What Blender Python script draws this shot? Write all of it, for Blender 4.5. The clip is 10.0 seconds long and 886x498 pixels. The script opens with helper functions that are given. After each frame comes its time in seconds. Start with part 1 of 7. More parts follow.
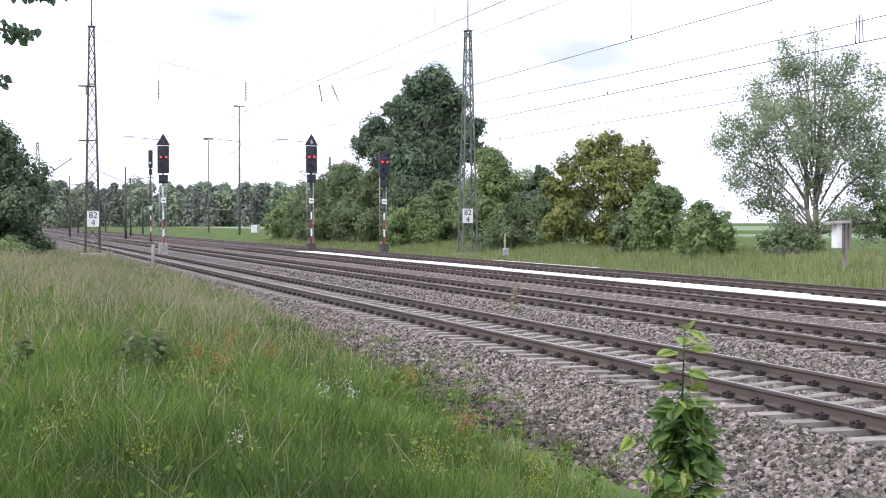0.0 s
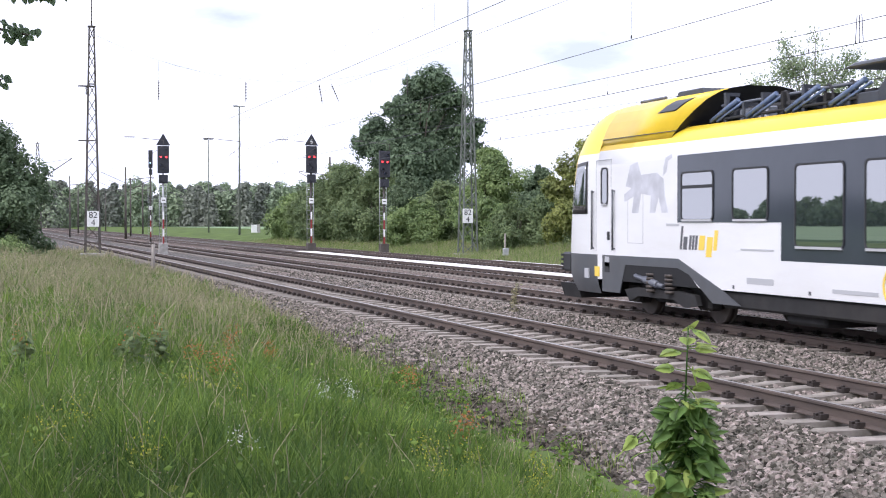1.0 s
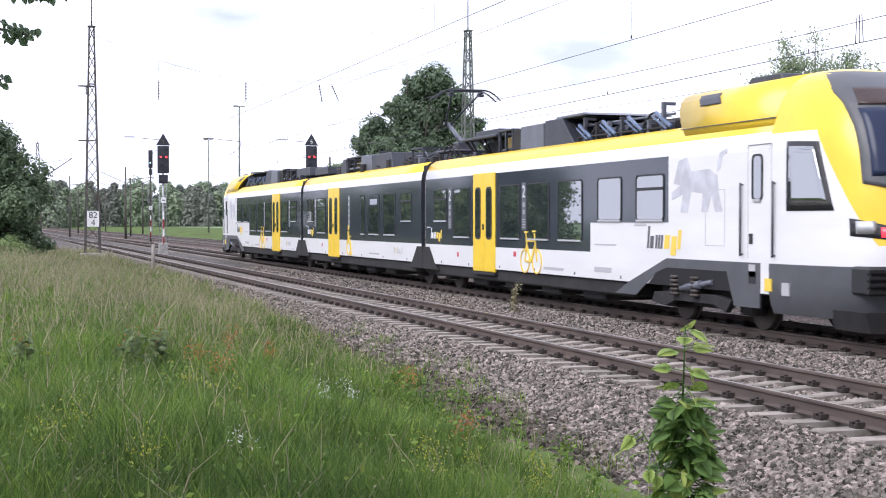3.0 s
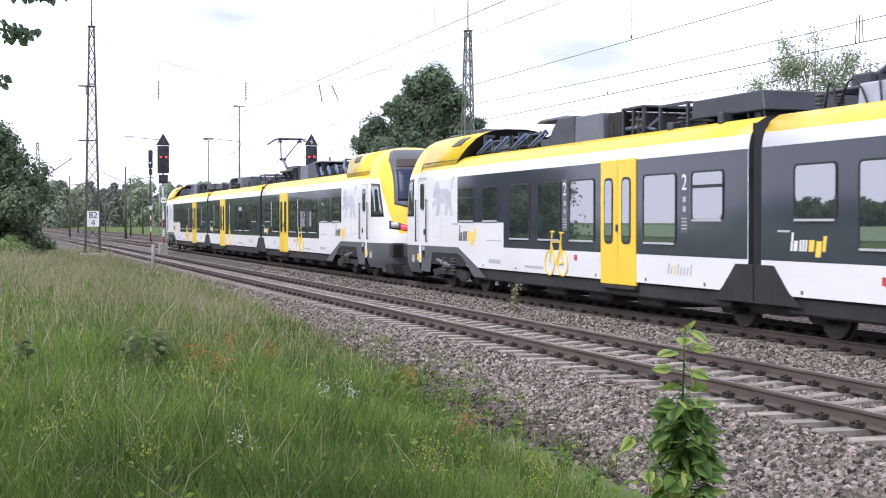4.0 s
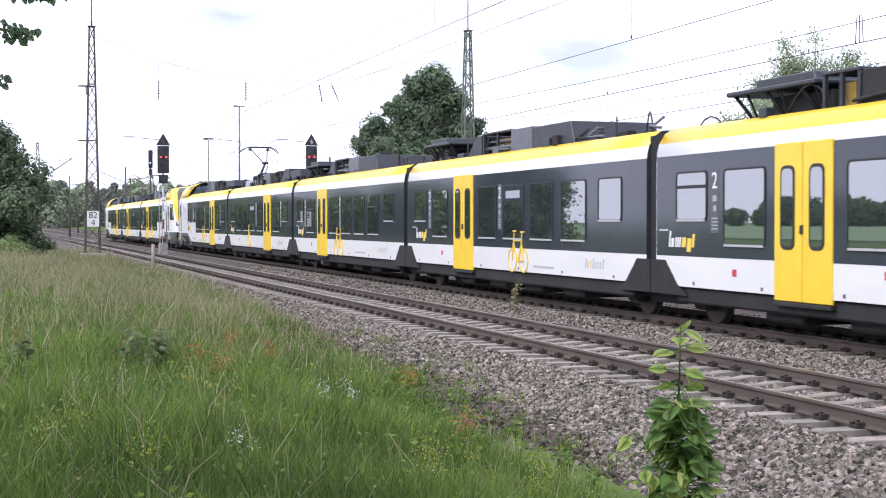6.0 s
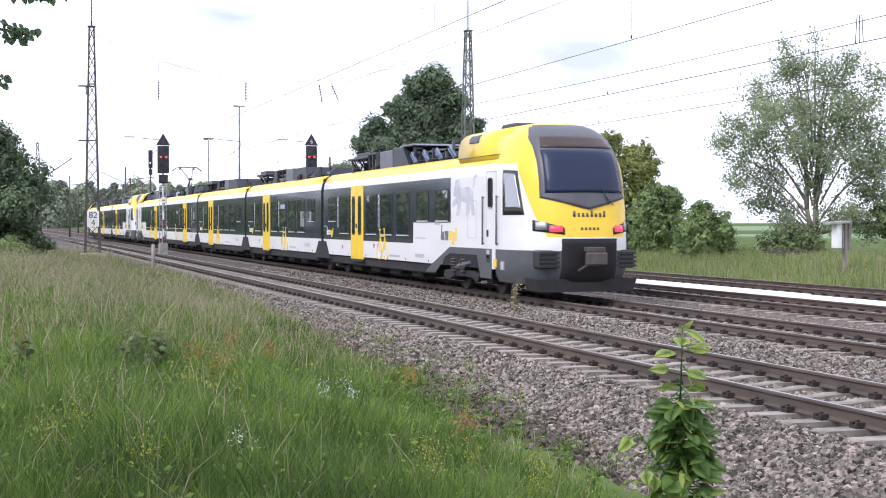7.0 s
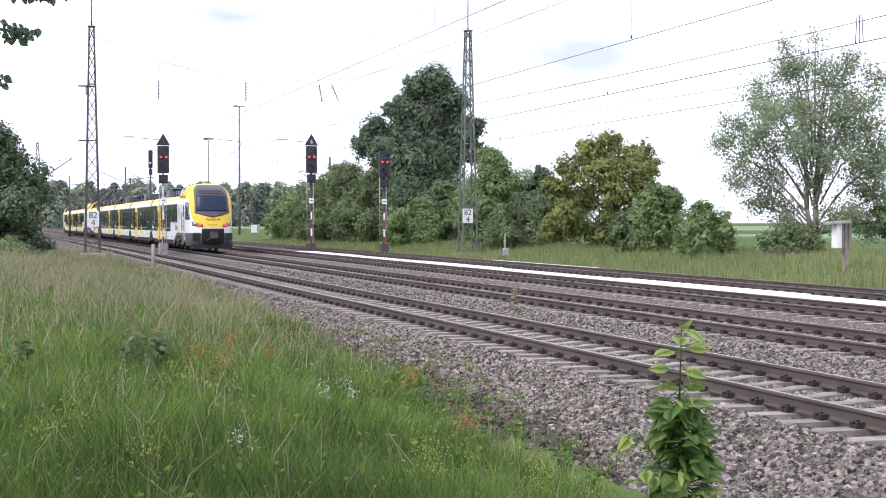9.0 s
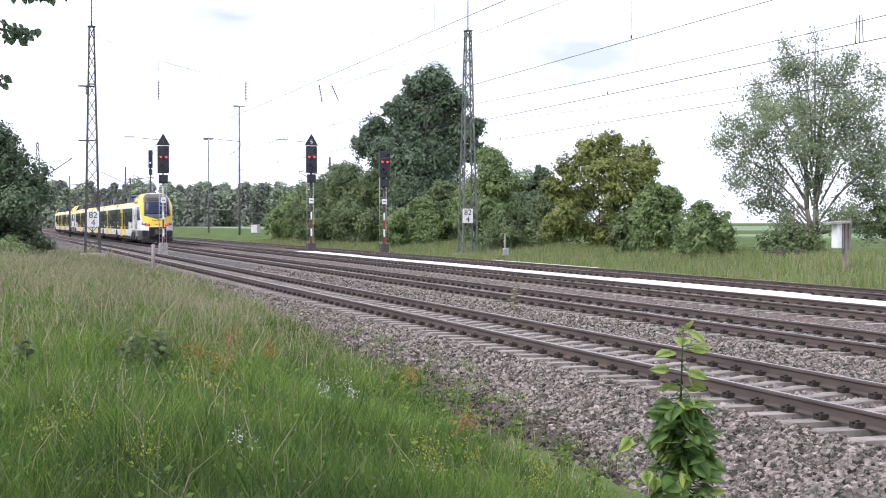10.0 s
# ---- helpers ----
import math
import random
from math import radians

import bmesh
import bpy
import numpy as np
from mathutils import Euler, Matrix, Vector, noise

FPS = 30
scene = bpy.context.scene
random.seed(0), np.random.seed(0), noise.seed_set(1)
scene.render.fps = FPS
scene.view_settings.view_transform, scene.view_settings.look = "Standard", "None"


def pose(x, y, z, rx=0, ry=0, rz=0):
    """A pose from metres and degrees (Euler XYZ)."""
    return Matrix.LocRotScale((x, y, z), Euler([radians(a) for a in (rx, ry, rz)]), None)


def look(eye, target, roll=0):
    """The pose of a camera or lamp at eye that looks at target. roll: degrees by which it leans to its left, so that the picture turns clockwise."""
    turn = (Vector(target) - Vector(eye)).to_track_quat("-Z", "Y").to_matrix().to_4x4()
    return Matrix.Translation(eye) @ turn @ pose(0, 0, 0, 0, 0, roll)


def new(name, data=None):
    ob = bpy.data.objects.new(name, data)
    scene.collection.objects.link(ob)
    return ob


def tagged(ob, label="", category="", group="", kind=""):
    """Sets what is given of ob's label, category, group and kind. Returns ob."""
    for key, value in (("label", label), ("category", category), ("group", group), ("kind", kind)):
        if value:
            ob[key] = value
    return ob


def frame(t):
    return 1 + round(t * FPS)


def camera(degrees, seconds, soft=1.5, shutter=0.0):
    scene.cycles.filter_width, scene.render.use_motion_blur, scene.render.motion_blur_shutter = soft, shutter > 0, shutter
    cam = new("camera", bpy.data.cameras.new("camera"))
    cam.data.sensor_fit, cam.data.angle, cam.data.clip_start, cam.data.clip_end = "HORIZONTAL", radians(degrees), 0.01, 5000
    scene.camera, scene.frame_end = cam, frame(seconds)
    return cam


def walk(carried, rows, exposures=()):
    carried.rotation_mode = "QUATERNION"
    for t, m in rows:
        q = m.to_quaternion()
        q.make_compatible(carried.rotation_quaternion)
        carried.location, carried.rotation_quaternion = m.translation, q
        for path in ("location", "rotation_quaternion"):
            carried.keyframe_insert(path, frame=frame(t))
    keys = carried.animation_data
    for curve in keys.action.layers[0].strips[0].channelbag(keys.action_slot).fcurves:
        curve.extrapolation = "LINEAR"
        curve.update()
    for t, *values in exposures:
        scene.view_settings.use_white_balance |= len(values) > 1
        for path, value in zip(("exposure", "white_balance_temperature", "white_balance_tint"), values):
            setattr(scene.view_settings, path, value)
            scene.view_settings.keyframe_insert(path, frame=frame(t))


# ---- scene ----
# World: y runs along the tracks away from the camera, x across them to the far side,
# z = 0 is the top of the rails.
VIEW = pose(0, 0, 1.8, 88.9, 0, -18.31)
cam = camera(35.56, 10.0, 1.05, 0.06)
walk(cam, [(0.0, VIEW), (10.0, VIEW)], [(0.0, 0.5, 6200, 16), (10.0, 0.5, 6200, 16)])

# ---- world, sun ----
world = bpy.data.worlds.new("world")
scene.world = world
world.use_nodes = True
wn, wl = world.node_tree.nodes, world.node_tree.links
wn.clear()
w_out = wn.new("ShaderNodeOutputWorld")
w_bg = wn.new("ShaderNodeBackground")
w_sky = wn.new("ShaderNodeTexSky")
w_sky.sky_type = "NISHITA"
w_sky.sun_disc = False
w_sky.sun_elevation = radians(52)
w_sky.sun_rotation = radians(60)
w_gain = wn.new("ShaderNodeVectorMath")
w_gain.operation = "SCALE"
w_gain.inputs["Scale"].default_value = 0.06
w_co = wn.new("ShaderNodeTexCoord")
w_map = wn.new("ShaderNodeMapping")
w_map.inputs["Scale"].default_value = (1.0, 1.0, 3.2)
w_map.inputs["Location"].default_value = (2.3, 1.1, 0.5)
w_noise = wn.new("ShaderNodeTexNoise")
w_noise.inputs["Scale"].default_value = 4.2
w_noise.inputs["Detail"].default_value = 7
w_noise.inputs["Roughness"].default_value = 0.52
w_ramp = wn.new("ShaderNodeValToRGB")
w_ramp.color_ramp.elements[0].position = 0.33
w_ramp.color_ramp.elements[0].color = (0.4, 0.4, 0.4, 1)
w_ramp.color_ramp.elements[1].position = 0.47
w_mix = wn.new("ShaderNodeMixRGB")
w_mix.inputs["Color2"].default_value = (1.0, 1.035, 1.19, 1)
w_bg.inputs["Strength"].default_value = 1.0
wl.new(w_sky.outputs["Color"], w_gain.inputs[0])
wl.new(w_co.outputs["Generated"], w_map.inputs["Vector"])
wl.new(w_map.outputs["Vector"], w_noise.inputs["Vector"])
wl.new(w_noise.outputs["Fac"], w_ramp.inputs["Fac"])
# bright haze towards the horizon
w_sep = wn.new("ShaderNodeSeparateXYZ")
wl.new(w_co.outputs["Generated"], w_sep.inputs[0])
w_low = wn.new("ShaderNodeMapRange")
w_low.inputs["From Min"].default_value, w_low.inputs["From Max"].default_value = 0.05, 0.11
w_low.inputs["To Min"].default_value, w_low.inputs["To Max"].default_value = 1.0, 0.0
wl.new(w_sep.outputs["Z"], w_low.inputs["Value"])
w_max = wn.new("ShaderNodeMath")
w_max.operation = "MAXIMUM"
wl.new(w_low.outputs["Result"], w_max.inputs[0])
wl.new(w_ramp.outputs["Color"], w_max.inputs[1])
wl.new(w_max.outputs["Value"], w_mix.inputs["Fac"])
wl.new(w_gain.outputs["Vector"], w_mix.inputs["Color1"])
wl.new(w_mix.outputs["Color"], w_bg.inputs["Color"])
wl.new(w_bg.outputs["Background"], w_out.inputs["Surface"])

sun = new("sun", bpy.data.lights.new("sun", "SUN"))
sun.data.energy = 2.0
sun.data.angle = radians(35)
sun.data.color = (1.0, 0.98, 0.95)
sun.matrix_world = look((0, 0, 0), (0.68, 0.3, -0.68))

# ---- materials ----
def shader(name, color, rough=0.6, metal=0.0, spec=0.5, vary=0.0, scale=4.0, color2=None, detail=6.0,
           bump=0.0, bump_scale=40.0, piece=0.0, island=0.0, emit=None, ior=1.5, stretch=(1, 1, 1), grime=0.0, grime_scale=0.7, grime_color=(0.1, 0.085, 0.07)):
    """A surface with noise between two colours, fine relief, stains, and variation from piece to piece."""
    mat = bpy.data.materials.new(name)
    mat.use_nodes = True
    n, l = mat.node_tree.nodes, mat.node_tree.links
    bsdf = n["Principled BSDF"]
    bsdf.inputs["Roughness"].default_value = rough
    bsdf.inputs["Metallic"].default_value = metal
    bsdf.inputs["Specular IOR Level"].default_value = spec
    bsdf.inputs["IOR"].default_value = ior
    bsdf.inputs["Base Color"].default_value = (*color, 1)
    if emit:
        bsdf.inputs["Emission Color"].default_value = (*emit[0], 1)
        bsdf.inputs["Emission Strength"].default_value = emit[1]
    co = n.new("ShaderNodeTexCoord")
    mp = n.new("ShaderNodeMapping")
    mp.inputs["Scale"].default_value = stretch
    l.new(co.outputs["Object"], mp.inputs["Vector"])
    last = None
    if color2 is not None or vary:
        nz = n.new("ShaderNodeTexNoise")
        nz.inputs["Scale"].default_value = scale
        nz.inputs["Detail"].default_value = detail
        l.new(mp.outputs["Vector"], nz.inputs["Vector"])
        rp = n.new("ShaderNodeValToRGB")
        c2 = color2 if color2 is not None else tuple(c * (1 - vary) for c in color)
        rp.color_ramp.elements[0].position, rp.color_ramp.elements[1].position = 0.36, 0.64
        rp.color_ramp.elements[0].color = (*c2, 1)
        rp.color_ramp.elements[1].color = (*color, 1)
        l.new(nz.outputs["Fac"], rp.inputs["Fac"])
        last = rp.outputs["Color"]
    if grime:
        gz = n.new("ShaderNodeTexNoise")
        gz.inputs["Scale"].default_value = grime_scale
        gz.inputs["Detail"].default_value = 9
        gz.inputs["Roughness"].default_value = 0.68
        l.new(mp.outputs["Vector"], gz.inputs["Vector"])
        gr = n.new("ShaderNodeMapRange")
        gr.inputs["From Min"].default_value, gr.inputs["From Max"].default_value = 0.48, 0.72
        gr.inputs["To Max"].default_value = grime
        l.new(gz.outputs["Fac"], gr.inputs["Value"])
        gm = n.new("ShaderNodeMixRGB")
        gm.inputs["Color2"].default_value = (*grime_color, 1)
        l.new(gr.outputs["Result"], gm.inputs["Fac"])
        if last:
            l.new(last, gm.inputs["Color1"])
        else:
            gm.inputs["Color1"].default_value = (*color, 1)
        last = gm.outputs["Color"]
    if piece or island:
        src = n.new("ShaderNodeObjectInfo").outputs["Random"] if piece else n.new("ShaderNodeNewGeometry").outputs["Random Per Island"]
        amount = piece or island
        mr = n.new("ShaderNodeMapRange")
        mr.inputs["To Min"].default_value, mr.inputs["To Max"].default_value = 1 - amount, 1 + amount
        l.new(src, mr.inputs["Value"])
        hs = n.new("ShaderNodeHueSaturation")
        l.new(mr.outputs["Result"], hs.inputs["Value"])
        mh = n.new("ShaderNodeMapRange")
        mh.inputs["To Min"].default_value, mh.inputs["To Max"].default_value = 0.5 + amount * 0.05, 0.5 - amount * 0.05
        l.new(src, mh.inputs["Value"])
        l.new(mh.outputs["Result"], hs.inputs["Hue"])
        if last:
            l.new(last, hs.inputs["Color"])
        else:
            hs.inputs["Color"].default_value = (*color, 1)
        last = hs.outputs["Color"]
    if last:
        l.new(last, bsdf.inputs["Base Color"])
    if bump:
        bz = n.new("ShaderNodeTexNoise")
        bz.inputs["Scale"].default_value = bump_scale
        bz.inputs["Detail"].default_value = 5
        l.new(mp.outputs["Vector"], bz.inputs["Vector"])
        bp = n.new("ShaderNodeBump")
        bp.inputs["Strength"].default_value = bump
        bp.inputs["Distance"].default_value = 0.02
        l.new(bz.outputs["Fac"], bp.inputs["Height"])
        l.new(bp.outputs["Normal"], bsdf.inputs["Normal"])
    return mat


def gravel(name, tones, cell, joint=(0.06, 0.055, 0.05), patch=(0.2, 0.17, 0.14)):
    """Broken stone seen from farther off: cells of many tones with dark gaps and relief."""
    mat = bpy.data.materials.new(name)
    mat.use_nodes = True
    n, l = mat.node_tree.nodes, mat.node_tree.links
    bsdf = n["Principled BSDF"]
    bsdf.inputs["Roughness"].default_value = 0.9
    bsdf.inputs["Specular IOR Level"].default_value = 0.2
    co = n.new("ShaderNodeTexCoord")
    vo = n.new("ShaderNodeTexVoronoi")
    vo.inputs["Scale"].default_value = 1 / cell
    l.new(co.outputs["Object"], vo.inputs["Vector"])
    rp = n.new("ShaderNodeValToRGB")
    rp.color_ramp.interpolation = "LINEAR"
    for i, t in enumerate(tones):
        e = rp.color_ramp.elements[i] if i < 2 else rp.color_ramp.elements.new(0.5)
        e.position, e.color = i / (len(tones) - 1), (*t, 1)
    l.new(vo.outputs["Color"], rp.inputs["Fac"])
    big = n.new("ShaderNodeTexNoise")
    big.inputs["Scale"].default_value = 0.55
    big.inputs["Detail"].default_value = 6
    l.new(co.outputs["Object"], big.inputs["Vector"])
    br = n.new("ShaderNodeMapRange")
    br.inputs["From Min"].default_value, br.inputs["From Max"].default_value, br.inputs["To Max"].default_value = 0.45, 0.75, 0.7
    l.new(big.outputs["Fac"], br.inputs["Value"])
    mx = n.new("ShaderNodeMixRGB")
    mx.inputs["Color2"].default_value = (*patch, 1)
    l.new(br.outputs["Result"], mx.inputs["Fac"])
    l.new(rp.outputs["Color"], mx.inputs["Color1"])
    gap = n.new("ShaderNodeMapRange")
    gap.inputs["From Min"].default_value, gap.inputs["From Max"].default_value = 0.42, 0.62
    l.new(vo.outputs["Distance"], gap.inputs["Value"])
    m2 = n.new("ShaderNodeMixRGB")
    m2.inputs["Color2"].default_value = (*joint, 1)
    l.new(gap.outputs["Result"], m2.inputs["Fac"])
    l.new(mx.outputs["Color"], m2.inputs["Color1"])
    l.new(m2.outputs["Color"], bsdf.inputs["Base Color"])
    bp = n.new("ShaderNodeBump")
    bp.invert = True
    bp.inputs["Strength"].default_value = 0.9
    bp.inputs["Distance"].default_value = cell * 0.6
    l.new(vo.outputs["Distance"], bp.inputs["Height"])
    l.new(bp.outputs["Normal"], bsdf.inputs["Normal"])
    return mat


M_SOIL = shader("meadow_ground", (0.105, 0.15, 0.042), 0.95, color2=(0.06, 0.09, 0.025), scale=0.35, detail=10, bump=0.5, bump_scale=9, spec=0.1)
M_BALLAST = gravel("ballast", [(0.075, 0.068, 0.06), (0.155, 0.143, 0.127), (0.275, 0.255, 0.228), (0.19, 0.172, 0.15)], 0.055, patch=(0.215, 0.196, 0.172))
M_STONE = shader("ballast_stone", (0.25, 0.221, 0.188), 0.9, color2=(0.1, 0.088, 0.073), scale=14, island=0.8, spec=0.2)
M_SOILSTONE = shader("soil_stained_stone", (0.15, 0.13, 0.105), 0.95, color2=(0.05, 0.043, 0.034), scale=9, island=0.7, spec=0.15)
M_RUSTBED = gravel("rusty_ballast", [(0.13, 0.098, 0.082), (0.245, 0.185, 0.152), (0.32, 0.262, 0.222)], 0.05, patch=(0.28, 0.195, 0.148))
M_DIRTBED = gravel("weedy_soil_and_gravel", [(0.05, 0.042, 0.033), (0.1, 0.083, 0.066), (0.19, 0.17, 0.15)], 0.045, joint=(0.035, 0.03, 0.022), patch=(0.085, 0.075, 0.045))
M_RAILSIDE = shader("rail_side", (0.115, 0.085, 0.07), 0.8, color2=(0.075, 0.058, 0.05), scale=6, metal=0.1, bump=0.2, bump_scale=60, stretch=(1, 0.2, 1))
M_RAILTOP = shader("rail_running_surface", (0.42, 0.4, 0.38), 0.34, metal=0.85, color2=(0.3, 0.27, 0.25), scale=5, stretch=(8, 0.15, 1))
M_SLEEPER = shader("concrete_sleeper", (0.33, 0.295, 0.258), 0.9, color2=(0.2, 0.175, 0.15), scale=5, piece=0.16, bump=0.2, bump_scale=50, spec=0.2)
M_CLIP = shader("rail_clip_iron", (0.045, 0.035, 0.03), 0.7, metal=0.3, vary=0.3, scale=20)
M_PATH = shader("pale_concrete", (0.86, 0.84, 0.81), 0.85, color2=(0.68, 0.65, 0.61), scale=1.6, bump=0.15, bump_scale=18, grime=0.35, grime_color=(0.4, 0.36, 0.31))
M_STEEL = shader("weathered_mast_steel", (0.1, 0.095, 0.088), 0.72, metal=0.25, color2=(0.07, 0.055, 0.045), scale=2.2)
M_STEELG = shader("green_grey_mast_steel", (0.17, 0.19, 0.165), 0.7, metal=0.2, color2=(0.11, 0.12, 0.1), scale=2.2)
M_GALV = shader("galvanised_steel", (0.5, 0.51, 0.52), 0.5, metal=0.5, vary=0.2, scale=5)
M_WIRE = shader("overhead_wire", (0.055, 0.055, 0.06), 0.6, metal=0.3)
M_INSUL = shader("brown_insulator", (0.06, 0.05, 0.048), 0.35)
M_BLACK = shader("signal_black", (0.028, 0.03, 0.04), 0.55, vary=0.3, scale=6)
M_RED = shader("red_post_paint", (0.27, 0.035, 0.03), 0.6, vary=0.25, scale=9)
M_WHITE = shader("white_sign_paint", (0.78, 0.78, 0.76), 0.55, vary=0.12, scale=7)
M_INK = shader("black_lettering", (0.015, 0.015, 0.015), 0.6)
M_LAMPRED = shader("lit_red_lens", (0.6, 0.02, 0.02), 0.3, emit=((1.0, 0.05, 0.06), 3.0))
M_LAMPWHITE = shader("lit_blue_white_lens", (0.4, 0.6, 0.8), 0.3, emit=((0.5, 0.85, 1.0), 2.2))
M_LENS = shader("dark_lens", (0.03, 0.04, 0.07), 0.12)
M_CONC = shader("grey_concrete", (0.36, 0.35, 0.33), 0.9, color2=(0.25, 0.24, 0.22), scale=5, bump=0.2)
M_WOOD = shader("grey_weathered_wood", (0.3, 0.27, 0.24), 0.9, color2=(0.18, 0.16, 0.14), scale=3, stretch=(6, 6, 0.6), bump=0.25)
M_BARK = shader("bark", (0.13, 0.11, 0.085), 0.95, color2=(0.06, 0.05, 0.04), scale=4, stretch=(4, 4, 0.8), bump=0.5, bump_scale=14)
M_BARKPALE = shader("pale_bark", (0.24, 0.22, 0.17), 0.95, color2=(0.12, 0.105, 0.08), scale=4, stretch=(4, 4, 0.8), bump=0.5, bump_scale=14)


def foliage(name, color, color2, scale=0.5, island=0.26, gloss=0.3):
    """Leaves: two tones in patches, every leaf a little different, some light passing through."""
    mat = shader(name, color, 0.6, color2=color2, scale=scale, detail=3, island=island, spec=gloss)
    n, l = mat.node_tree.nodes, mat.node_tree.links
    bsdf, out = n["Principled BSDF"], n["Material Output"]
    tr = n.new("ShaderNodeBsdfTranslucent")
    l.new(bsdf.inputs["Base Color"].links[0].from_socket, tr.inputs["Color"])
    mx = n.new("ShaderNodeMixShader")
    mx.inputs["Fac"].default_value = 0.35
    l.new(bsdf.outputs["BSDF"], mx.inputs[1])
    l.new(tr.outputs["BSDF"], mx.inputs[2])
    l.new(mx.outputs["Shader"], out.inputs["Surface"])
    return mat


M_GRASS = foliage("grass_blades", (0.135, 0.21, 0.042), (0.055, 0.11, 0.023), 0.5, 0.45)
M_DRYGRASS = foliage("seeding_grass", (0.36, 0.32, 0.2), (0.24, 0.23, 0.13), 0.5, 0.35)
M_FARGRASS = foliage("trackside_grass", (0.32, 0.35, 0.16), (0.22, 0.27, 0.11), 0.3, 0.35)
M_MAPLE = foliage("maple_leaves", (0.17, 0.235, 0.14), (0.11, 0.16, 0.095))
M_HEDGE = foliage("hedge_leaves", (0.21, 0.27, 0.125), (0.135, 0.185, 0.085))
M_HEDGEPALE = foliage("fresh_hedge_leaves", (0.25, 0.33, 0.13), (0.17, 0.24, 0.095))
M_AUTUMN = foliage("yellow_green_leaves", (0.29, 0.315, 0.1), (0.19, 0.225, 0.075))
M_WILLOW = foliage("silvery_willow_leaves", (0.33, 0.39, 0.24), (0.21, 0.27, 0.15))
M_DARKTREE = foliage("dark_leaves", (0.15, 0.205, 0.115), (0.095, 0.14, 0.075))
# both wood colours are lightened to paint in distance haze
M_WOODS = foliage("haze_lightened_wood_leaves", (0.34, 0.41, 0.27), (0.24, 0.31, 0.2), 0.03, 0.25)
M_FIRWOODS = foliage("haze_lightened_fir_needles", (0.25, 0.27, 0.22), (0.19, 0.215, 0.18), 0.03, 0.2)
M_SAPLING = foliage("sapling_leaves", (0.11, 0.2, 0.05), (0.055, 0.125, 0.03), 14, 0.4)
M_WEEDS = foliage("yellow_weed_leaves", (0.26, 0.3, 0.06), (0.17, 0.23, 0.05), 2, 0.3)
M_LUSH = foliage("lush_grass", (0.185, 0.285, 0.052), (0.105, 0.185, 0.036), 0.8, 0.35)
M_SAPLINGTOP = foliage("young_and_highlit_sapling_leaves", (0.26, 0.34, 0.085), (0.15, 0.25, 0.055), 14, 0.4)
M_TTOP = foliage("yellow_blossom", (0.55, 0.5, 0.06), (0.45, 0.45, 0.05), 3, 0.2)
M_RUSTWEED = foliage("rust_coloured_sorrel", (0.480, 0.195, 0.068), (0.330, 0.150, 0.053), 2, 0.3)
M_FLOWER = shader("white_umbels", (0.7, 0.72, 0.66), 0.8)

# ---- building helpers ----
def mesh_object(name, verts, faces, mats, parent=None, index=None, smooth=False):
    me = bpy.data.meshes.new(name)
    me.from_pydata(verts, [], faces)
    for m in mats:
        me.materials.append(m)
    if index is not None:
        me.polygons.foreach_set("material_index", index)
    if smooth:
        me.polygons.foreach_set("use_smooth", [True] * len(me.polygons))
    ob = new(name, me)
    if parent is not None:
        ob.parent = parent
    return ob


def part(name, bm, material, parent, label=""):
    me = bpy.data.meshes.new(name)
    bm.to_mesh(me)
    bm.free()
    for m in (material if isinstance(material, (list, tuple)) else [material]):
        me.materials.append(m)
    ob = new(name, me)
    ob.parent = parent
    return tagged(ob, label)


def thing(name, at, label, category, group="", kind=""):
    ob = new(name)
    ob.matrix_basis = at if isinstance(at, Matrix) else Matrix.Translation(at)
    ob.empty_display_size = 0.2
    return tagged(ob, label, category, group, kind)


def box(bm, x0, x1, y0, y1, z0, z1, bevel=0.0, mi=0):
    r = bmesh.ops.create_cube(bm, size=1)
    for v in r["verts"]:
        v.co = Vector(((x0 + x1) / 2 + v.co.x * (x1 - x0), (y0 + y1) / 2 + v.co.y * (y1 - y0), (z0 + z1) / 2 + v.co.z * (z1 - z0)))
    faces = {f for v in r["verts"] for f in v.link_faces}
    if bevel:
        edges = {e for v in r["verts"] for e in v.link_edges}
        q = bmesh.ops.bevel(bm, geom=list(edges), offset=bevel, segments=1, affect="EDGES")
        faces = {f for v in q["verts"] for f in v.link_faces} | {f for f in faces if f.is_valid}
    for f in faces:
        f.material_index = mi
    return faces


def bar(bm, a, b, r, r2=None, n=8, mi=0):
    """A round bar from a to b."""
    a, b = Vector(a), Vector(b)
    r2 = r if r2 is None else r2
    d = b - a
    if d.length < 1e-6:
        return
    u = d.orthogonal().normalized()
    w = d.normalized().cross(u)
    ra = [bm.verts.new(a + (u * math.cos(i * math.tau / n) + w * math.sin(i * math.tau / n)) * r) for i in range(n)]
    rb = [bm.verts.new(b + (u * math.cos(i * math.tau / n) + w * math.sin(i * math.tau / n)) * r2) for i in range(n)]
    for i in range(n):
        f = bm.faces.new((ra[i], ra[(i + 1) % n], rb[(i + 1) % n], rb[i]))
        f.material_index = mi
        f.smooth = n > 5
    for ring in (ra[::-1], rb):
        bm.faces.new(ring).material_index = mi


